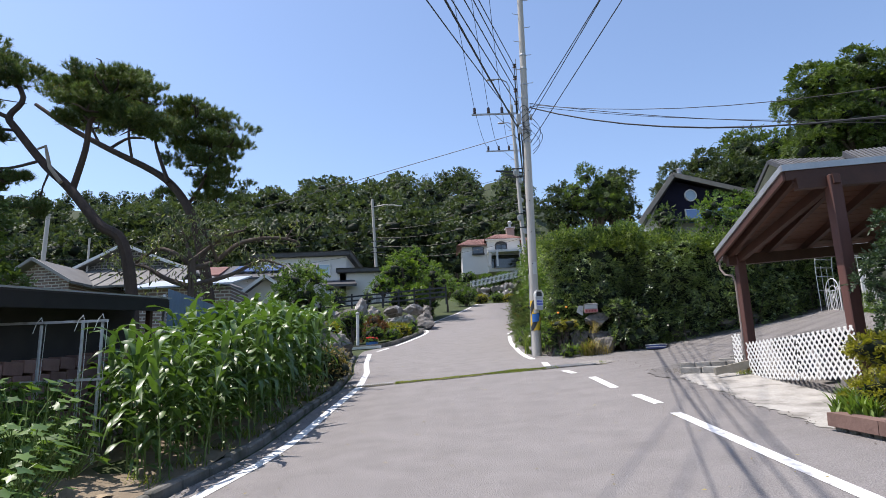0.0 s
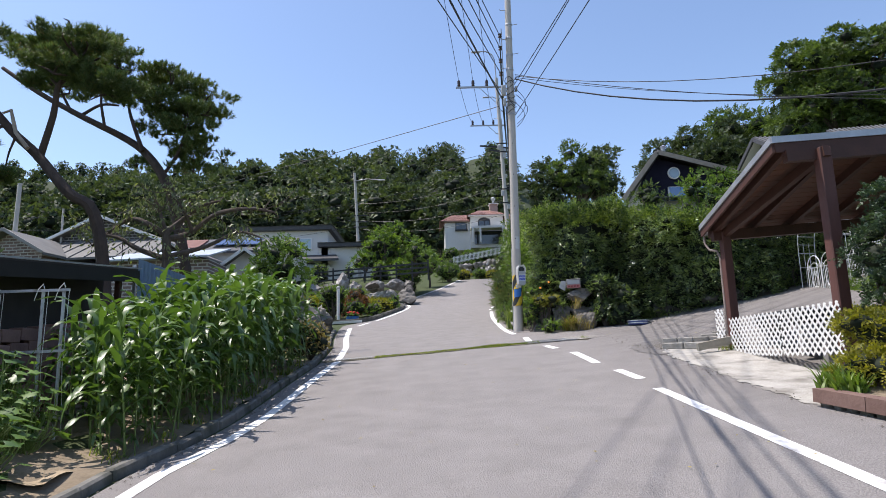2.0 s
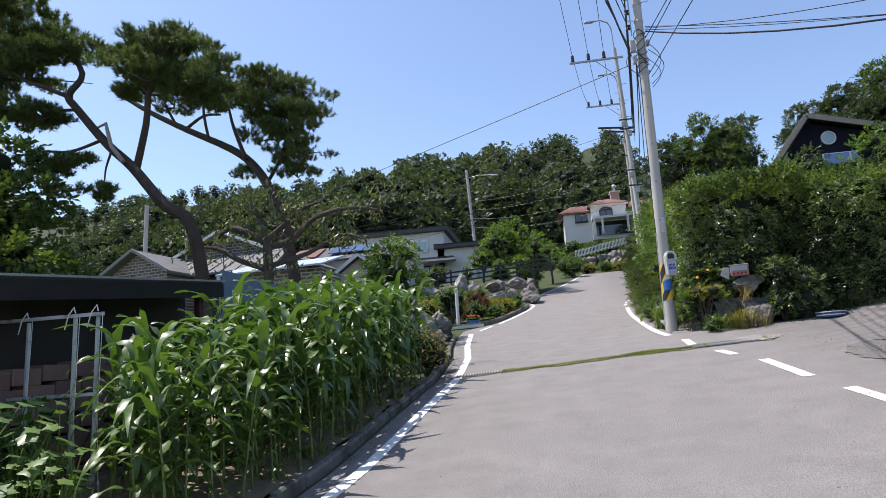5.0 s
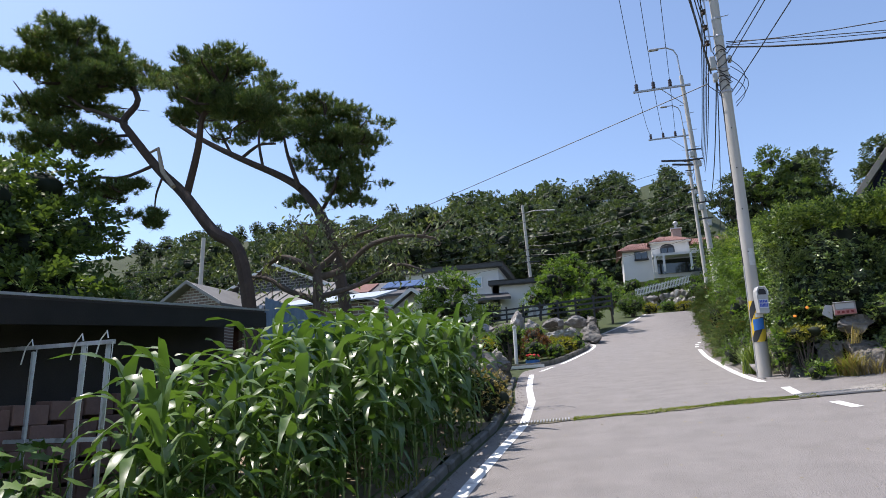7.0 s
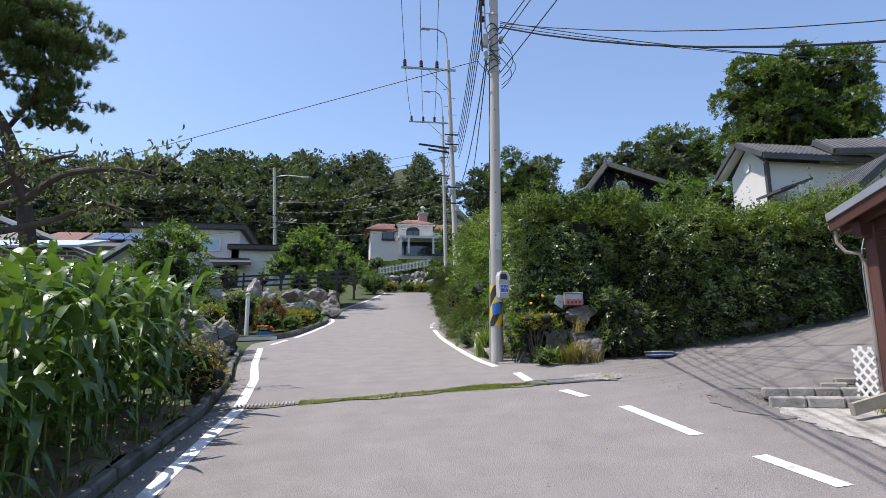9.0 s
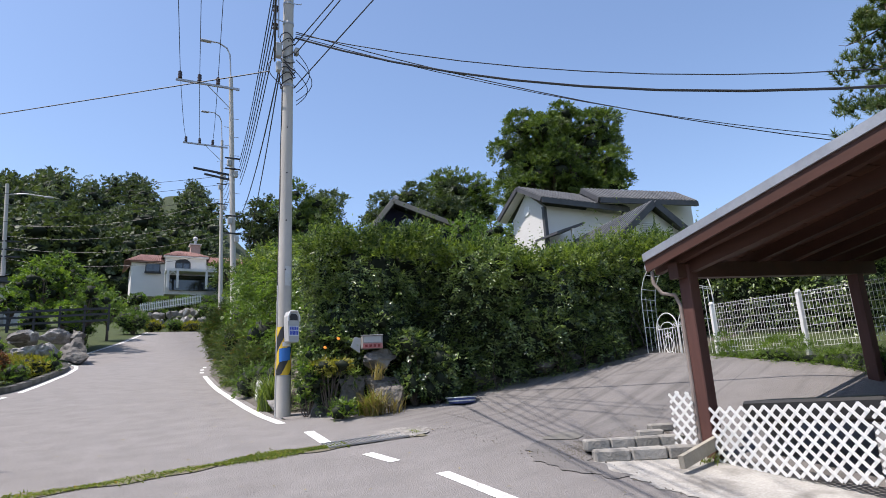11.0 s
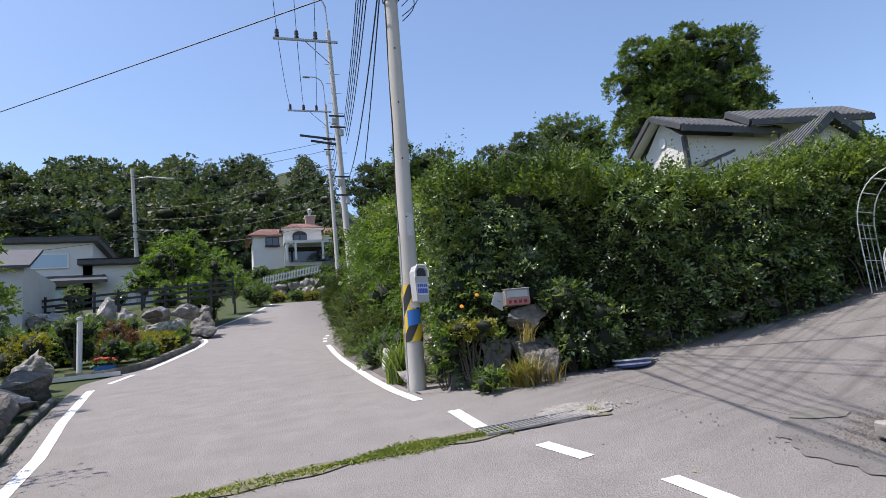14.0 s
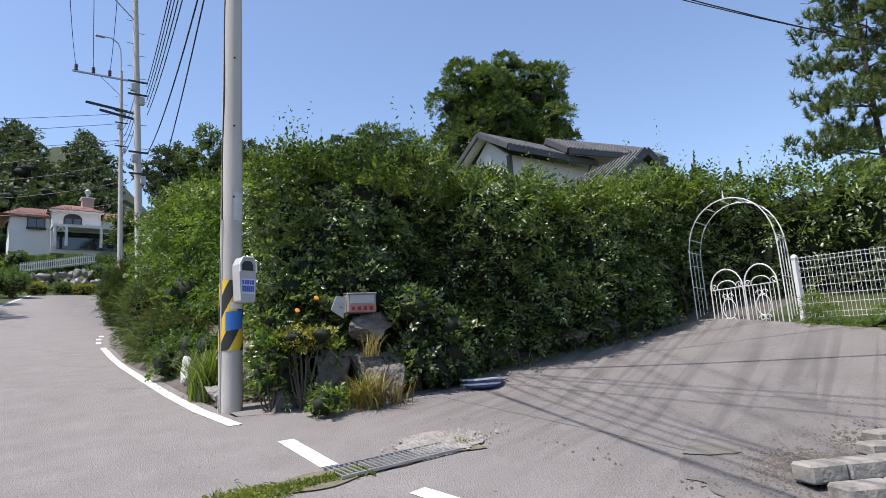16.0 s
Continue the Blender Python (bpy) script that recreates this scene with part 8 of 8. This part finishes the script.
part("roof_slope", Shape().slab([(-18.6, 46.2, 10.0), (-16.2, 46.2, 10.0), (-16.4, 49.0, 11.1), (-18.4, 49.0, 11.1)], 0.15), TILE_RED, ob)
for i in range(4):
    part("solar_panel", Shape().slab([(-15.4 + i * 0.85, 46.6, 10.25), (-14.62 + i * 0.85, 46.6, 10.25), (-14.62 + i * 0.85, 48.4, 11.0), (-15.4 + i * 0.85, 48.4, 11.0)], 0.06), glass_material("solar_cell", (0.03, 0.05, 0.13), 0.15), ob)
window(ob, (-12.4, 45.98, 8.6), 1.6, 0.7, WHITE_METAL, GLASS_DARK)
gable_house("cottage", "small white gabled house with a dark roof", (-9.6, 35.0, 7.6), 1.5, 1.15, 3, WHITE_WALL, DARK_ROOF, 3.0, 8)
ob = thing("lean_to", "low shed with a shiny corrugated roof", "shed", (0, 0, 0))
part("roof", Shape().slab([(-14.6, 29.5, 6.42), (-9.6, 29.5, 6.55), (-9.6, 32.5, 7.35), (-14.6, 32.5, 7.22)], 0.08), material("white_sheet_roof", (0.30, 0.35, 0.42), (0.5, 0.54, 0.6), 2.0, 0.4, 0.1), ob)
part("wall", Shape().box((-12.1, 31.2, 4.95), (4.6, 2.6, 2.95)), FAR_BRICK, ob)

# ---- rock garden beside the lane ----
for i in range(30):
    x = -1.3 - (i % 15) * 0.95 + rng.uniform(-0.25, 0.25)
    lev = i // 15
    y = 44.6 + lev * 1.5 + rng.uniform(-0.35, 0.35) + 0.08 * abs(x)
    sz = rng.uniform(0.9, 1.7)
    boulder("boulder", (x, y, lz(x, y) + 0.4 + lev * 0.85), (sz, sz * 0.8, sz * rng.uniform(0.55, 0.8)), ROCK if i % 3 else ROCK_DARK, rng.uniform(0, 180), 200 + i, "large grey and white garden boulder", "garden boulders", 4)
for i, (x, y, sx, sz) in enumerate(((-3.5, 19.75, 1.5, 1.55), (-3.8, 21.5, 1.15, 1.2), (-3.75, 22.7, 1.1, 1.0), (-4.0, 23.9, 1.0, 0.8), (-4.2, 26.0, 0.9, 0.9), (-4.5, 21.0, 1.1, 1.3), (-4.9, 23.4, 1.2, 1.3), (-4.6, 28.0, 0.8, 1.0))):
    boulder("boulder", (x, y, lz(x, y) + 0.3 * sz), (sx, sx * 1.2, sz), ROCK if i % 2 else ROCK_DARK, rng.uniform(0, 180), 300 + i, "grey boulder beside the lane", "lane boulders", 4)
ob = thing("wood_fence", "dark stained ranch fence above the boulders", "fence", (0, 0, 0))
fx = np.linspace(-13.0, 0.2, 12)
fy = 48.4 + 0.10 * np.abs(fx)
fz = [7.6 + 0.05 * (x + 13) for x in fx]
for x, y, z in zip(fx, fy, fz):
    part("post", Shape().box((x, y, z), (0.12, 0.12, 1.5), bev=0.01), DARK_METAL, ob)
for i in range(11):
    for dz in (-0.15, 0.2, 0.52):
        part("rail", Shape().beam((fx[i], fy[i] - 0.08, fz[i] + dz), (fx[i + 1], fy[i + 1] - 0.08, fz[i + 1] + dz), 0.04, 0.12), DARK_METAL, ob)
# boulders and clipped mounds of the sloping rock garden
for i in range(16):
    x, y = -4.4 - 0.62 * i * rng.uniform(0.8, 1.05), 36.2 + (i * 3.7) % 7.4
    sz = rng.uniform(0.6, 1.15)
    boulder("boulder", (x, y, lz(x, y) + 0.25 + 0.09 * (y - 36)), (sz, sz * 0.8, sz * rng.uniform(0.6, 0.9)), (ROCK, ROCK_WARM, ROCK_DARK)[i % 3], rng.uniform(0, 180), 400 + i, "rough boulder in the sloping rock garden", "garden boulders", 3)
for i in range(20):
    x, y = -3.6 - 0.5 * i * rng.uniform(0.85, 1.05), 33.6 + (i * 4.3) % 9.2
    shrub("shrub", "clipped mound of evergreen in the rock garden", (x, y, lz(x, y) + 0.05 + 0.07 * (y - 33)), rng.uniform(0.45, 0.75), rng.uniform(0.6, 1.0), (LEAF_GARDEN, LEAF_YELLOW, LEAF_BRIGHT, LEAF_GARDEN)[i % 4], 0.065, 260, 7, group="rock garden mounds")
# kerb of the garden island
kerb2 = thing("kerb", "curved dark stone kerb round the flower bed", "kerb", kind="structure")
pts = curve((-4.2, 30.0, 0), (-3.1, 30.3, 0), (-2.55, 31.6, 0), (-2.15, 34.6, 0), (-1.75, 38.5, 0), (-1.45, 42.0, 0), (-1.75, 44.2, 0), n=5)
for a, b in zip(pts[:-1], pts[1:]):
    part("kerb_stone", Shape().beam((a.x, a.y, lz(a.x, a.y) + 0.08), (b.x, b.y, lz(b.x, b.y) + 0.06), 0.2, 0.22), KERB, kerb2)
ob = thing("bollard", "plain white post at the driveway", "post", (-4.05, 31.0, lz(-4.05, 31.0)))
part("tube", Shape().tube([(0, 0, -0.1), (0, 0, 1.6)], 0.075, 14), WHITE_METAL, ob)
part("cap", Shape().lathe((0, 0, 1.58), [(0.09, 0), (0.10, 0.03), (0.09, 0.10), (0.03, 0.13)], 14), BOX_GREY, ob)
ob = thing("driveway_edge", "white concrete strip across the driveway", "pavement", kind="structure")
part("strip", Shape().beam((-6.4, 29.6, lz(-6.4, 29.6) + 0.06), (-2.85, 30.1, lz(-2.85, 30.1) + 0.06), 0.3, 0.12), material("white_concrete", (0.6, 0.59, 0.56), (0.75, 0.74, 0.7), 3.0, 0.9, 0.3), ob)
shrub("maple_shrub", "dark red ornamental maple in the flower bed", (-3.7, 35.0, lz(-3.7, 35.0)), 0.85, 1.7, LEAF_RED, 0.08, 260, 10)
for i, (x, y, r, h, m) in enumerate(((-4.7, 33.9, 0.8, 1.8, LEAF_BRIGHT), (-2.9, 35.8, 0.6, 0.9, LEAF_YELLOW), (-2.5, 37.6, 0.7, 0.9, LEAF_YELLOW), (-2.6, 33.7, 0.5, 0.8, LEAF_GARDEN), (-2.2, 40.2, 0.5, 0.7, LEAF_GARDEN), (-3.6, 40.2, 0.8, 0.9, LEAF_YELLOW), (-5.4, 35.9, 0.9, 1.3, LEAF_GARDEN), (-6.4, 33.8, 0.9, 1.4, LEAF_YELLOW), (-7.2, 35.4, 1.0, 1.6, LEAF_GARDEN), (-5.3, 39.2, 0.8, 1.0, LEAF_BRIGHT), (-8.0, 38.6, 1.0, 1.6, LEAF_GARDEN), (-6.4, 41.8, 0.9, 1.0, LEAF_YELLOW))):
    shrub("shrub", "clipped garden shrub in the flower bed", (x, y, lz(x, y)), r, h, m, 0.07, 230, 9, group="flower bed shrubs")
for i, (x, y, r, h, m) in enumerate(((-1.9, 39.3, 0.35, 0.95, LEAF_BRIGHT), (-6.0, 50.7, 0.6, 1.3, LEAF_HEDGE), (-8.3, 50.7, 0.7, 1.6, LEAF_HEDGE), (-3.6, 50.4, 0.9, 1.5, LEAF_BRIGHT), (-11.0, 50.0, 0.9, 1.7, LEAF_GARDEN), (-1.9, 52.8, 0.7, 1.5, LEAF_BRIGHT), (-1.1, 55.4, 0.7, 1.5, LEAF_GARDEN), (4.0, 71.8, 1.0, 1.0, LEAF_YELLOW), (6.0, 72.0, 1.0, 1.0, LEAF_GARDEN), (7.4, 71.1, 1.0, 0.9, LEAF_YELLOW), (2.4, 68.6, 1.4, 2.2, LEAF_GARDEN), (9.6, 76.1, 1.3, 2.4, LEAF_GARDEN), (5.0, 77.4, 1.2, 2.0, LEAF_GARDEN), (3.0, 78.9, 1.2, 2.0, LEAF_HEDGE))):
    shrub("shrub", "garden shrub by the fence", (x, y, g(x, y)), r, h, m, 0.1, 150, 9, group="garden shrubs")
ob = thing("flower_pot", "blue pot with red flowers at the driveway", "flower pot", (-3.35, 30.75, lz(-3.35, 30.75)))
part("pot", Shape().lathe((0, 0, 0), [(0.20, 0), (0.26, 0.03), (0.30, 0.24), (0.32, 0.26), (0.27, 0.25)], 16), BLUE, ob)
for i in range(26):
    a, k = rng.uniform(0, 6.28), rng.uniform(0, 0.32)
    part("flower", Shape().lathe((math.cos(a) * k, math.sin(a) * k, 0.36 + rng.uniform(0, 0.12)), [(0.01, 0), (0.05, 0.02), (0.03, 0.05)], 6), PETAL_RED, ob)
shrub("potted_flowers", "green leaves of the potted red flowers", (-3.35, 30.75, lz(-3.35, 30.75) + 0.22), 0.3, 0.2, LEAF_GARDEN, 0.06, 400, 5, "flowers")
# planted bed by the shelter
for x, y, up, r, h in ((5.95, 8.85, 0.5, 0.52, 0.5), (5.4, 8.05, 0.2, 0.46, 0.5), (5.75, 7.7, 0.3, 0.5, 0.6)):
    shrub("golden_shrub", "yellow-green spreading shrub in the stone-edged bed", (x, y, lz(x, y) + up), r, h, LEAF_YELLOW, 0.05, 900, 10, group="golden shrubs", flat=0.5)
for x, y in ((5.02, 8.3), (5.25, 8.5), (4.95, 7.9)):
    blade_tuft("leaf_clump", "bright green leafy clump in the stone-edged bed", (x, y, lz(x, y) + 0.12), 110, 0.42, 0.3, LEAF_BRIGHT, 0.055, "leaf clump", "leaf clumps")
tree("yew_tree", "dense dark green conifer beside the shelter", (6.72, 9.0, lz(6.72, 9.0)), 2.75, 0.5, 1.25, 46, 0.34, LEAF_YEW, 0.05, 800, 0.07, 0.58, category="conifer")

# ---- small things on the road ----
PATCH = material("rubble", (0.07, 0.066, 0.06), (0.42, 0.4, 0.37), 14.0, 0.95, 0.8, 40.0, dist=0.02)
for c, rx, ry, nm, lab in (((3.95, 17.2), 0.42, 0.38, "road_patch", "crumbling pebbly patch in the asphalt"), ((5.65, 15.3), 0.3, 0.22, "manhole", "worn concrete manhole cover in the side road")):
    mat = PATCH if nm == "road_patch" else KERB
    s = Shape()
    pts = []
    for k in range(22):
        a = 2 * math.pi * k / 22
        q = 1 + 0.12 * math.sin(3 * a + c[0]) + 0.07 * math.sin(7 * a)
        x, y = c[0] + rx * q * math.cos(a), c[1] + ry * q * math.sin(a)
        pts.append((x, y, lz(x, y) + 0.02))
    s.add([(c[0], c[1], lz(*c) + 0.028)] + pts, [(0, 1 + k, 1 + (k + 1) % 22) for k in range(22)])
    setting(nm, s, mat, lab, "road patch")
v, f = [], []
for i in range(700):
    x, y = 4.0 + rng.normal() * 0.2, 17.2 + rng.normal() * 0.13
    r = rng.uniform(0.01, 0.03)
    b = len(v)
    z = lz(x, y) + 0.018
    v += [(x - r, y - r, z), (x + r, y - r * 0.8, z), (x, y + r, z), (x, y, z + r)]
    f += [(b, b + 1, b + 3), (b + 1, b + 2, b + 3), (b + 2, b, b + 3)]
tagged(new("pebbles", mesh_np("pebbles", v, f, PATCH)), "loose pebbles in the broken patch", "pebbles", "", "stuff")
grate = thing("drain_grate", "rusty steel drain grate across the lane", "drain grate", (3.45, 16.95, lz(3.45, 16.95) + 0.012), 1)
grate.matrix_basis = pose(3.3, 16.95, lz(3.3, 16.95) + 0.026, 7.0, -3.0, 1)
for i in range(24):
    part("bar", Shape().box((-0.6 + i * 0.052, 0, 0), (0.016, 0.32, 0.016)), STEEL, grate)
for dy in (-0.16, 0.16):
    part("edge", Shape().box((0, dy, 0.002), (1.26, 0.02, 0.024)), STEEL, grate)
grate = thing("drain_grate", "small steel drain grate at the kerb", "drain grate", (-1.62, 16.53, lz(-1.62, 16.53) + 0.012), 4)
grate.matrix_basis = pose(-1.62, 16.53, lz(-1.62, 16.53) + 0.026, 7.0, -3.0, 3)
for i in range(16):
    part("bar", Shape().box((-0.42 + i * 0.056, 0, 0), (0.022, 0.24, 0.02)), STEEL, grate)
# moss and grass along the drain
m = 4200
x = rng.uniform(-1.3, 3.4, m)
x = np.where(rng.uniform(size=m) < 0.55, rng.normal(2.0, 0.45, m), x)
x = np.clip(x, -1.1, 2.95)
y = np.interp(x, (-2.4, 0, 1.8, 4.2), (16.5, 16.62, 16.88, 16.9)) + rng.normal(size=m) * 0.075 * (1 + 0.5 * np.sin(x * 4.3))
p = np.c_[x, y, land(x, y) + 0.02]
v, f = leaf_set(p, np.tile((0, 0, 1.0), (m, 1)), 0.055, 0.3, -0.6, 0.1, 0.9)
tagged(new("drain_grass", mesh_np("drain_grass", v, f, GRASS)), "moss and grass growing along the drain", "grass", "", "stuff")
for i, (x, y) in enumerate(((3.6, 20.25), (3.85, 20.2))):
    c = new("orange_flower", Shape().lathe((0, 0, 0), [(0.01, 0), (0.03, 0.015), (0.035, 0.03), (0.01, 0.035)], 8).mesh("orange_flower", PETAL_ORANGE))
    c.matrix_basis = pose(x - 0.05, y - 0.62, 3.55 + 0.16 * i, 60, 0, 0)
    tagged(c, "orange flower in the shrub beside the pole", "flower", "orange flowers")

# dark gravel behind the stacked stones, and grit along the road edges
v, f = [], []
for i in range(4200):
    if i < 3600:
        x, y = 5.85 + rng.normal() * 0.42, 14.42 + rng.normal() * 0.2 - 0.15 * rng.normal()
    else:
        y = rng.uniform(4, 26)
        x = float(road_left(y)) + abs(rng.normal()) * 0.12 if i % 3 else float(road_right(max(y, 20.6))) + rng.normal() * 0.1 if y > 20.6 else 4.75 + rng.normal() * 0.1
    r = rng.uniform(0.006, 0.018)
    b = len(v)
    z = lz(x, y) + 0.006
    v += [(x - r, y - r, z), (x + r, y - r * 0.8, z), (x, y + r, z), (x, y, z + r)]
    f += [(b, b + 1, b + 3), (b + 1, b + 2, b + 3), (b + 2, b, b + 3)]
tagged(new("grit", mesh_np("grit", v, f, DIRT)), "dark grit and gravel beside the stones and road edges", "grit", "", "stuff")
# fallen leaves on the asphalt
m = 150
x, y = rng.uniform(-2.4, 7.5, m), rng.uniform(6, 21, m)
keep = y < np.interp(x, (-2.4, 2.6, 3.5, 7.5), (21, 20.5, 19.0, 18.6))
x, y = x[keep], y[keep]
v, f = leaf_set(np.c_[x, y, land(x, y) + 0.02], np.tile((0, 0, 1.0), (len(x), 1)), 0.045, 0.55, 0.0, 0.1, 0.2)
tagged(new("fallen_leaves", mesh_np("fallen_leaves", v, f, LEAF_DRY)), "dry fallen leaves scattered on the asphalt", "leaves", "", "stuff")
# cracks in the asphalt
CRACK = plain("crack", (0.03, 0.028, 0.026), 0.95)


def crack(a, b, wander, seed):
    r = random.Random(seed)
    n = 26
    left, right = [], []
    off = 0.0
    for i in range(n + 1):
        k = i / n
        off += r.gauss(0, wander)
        x, y = a[0] + (b[0] - a[0]) * k + off * 0.7, a[1] + (b[1] - a[1]) * k + off
        w = 0.0015 + 0.002 * r.random()
        left.append((x, y - w, lz(x, y) + 0.0075))
        right.append((x, y + w, lz(x, y) + 0.0075))
    v = left + right
    f = [(i, i + 1, n + 2 + i, n + 1 + i) for i in range(n)]
    tagged(new("crack", mesh_np("crack", v, f, CRACK)), "thin crack in the worn asphalt", "crack", "road cracks", "structure")


for i, (a, b) in enumerate((((-0.6, 16.2), (0.0, 13.6)), ((1.9, 11.8), (2.3, 9.3)))):
    crack(a, b, 0.03, 40 + i)
blade_tuft("grass_tuft", "small grass tuft at the foot of the shelter post", (5.95, 13.05, lz(5.95, 13.05) + 0.02), 60, 0.2, 0.22, GRASS, 0.014, "grass tuft", "small tufts", 0.4)
blade_tuft("grass_tuft", "small grass tuft in the broken patch of asphalt", (4.15, 17.05, lz(4.15, 17.05) + 0.02), 50, 0.13, 0.15, GRASS, 0.012, "grass tuft", "small tufts", 0.4)
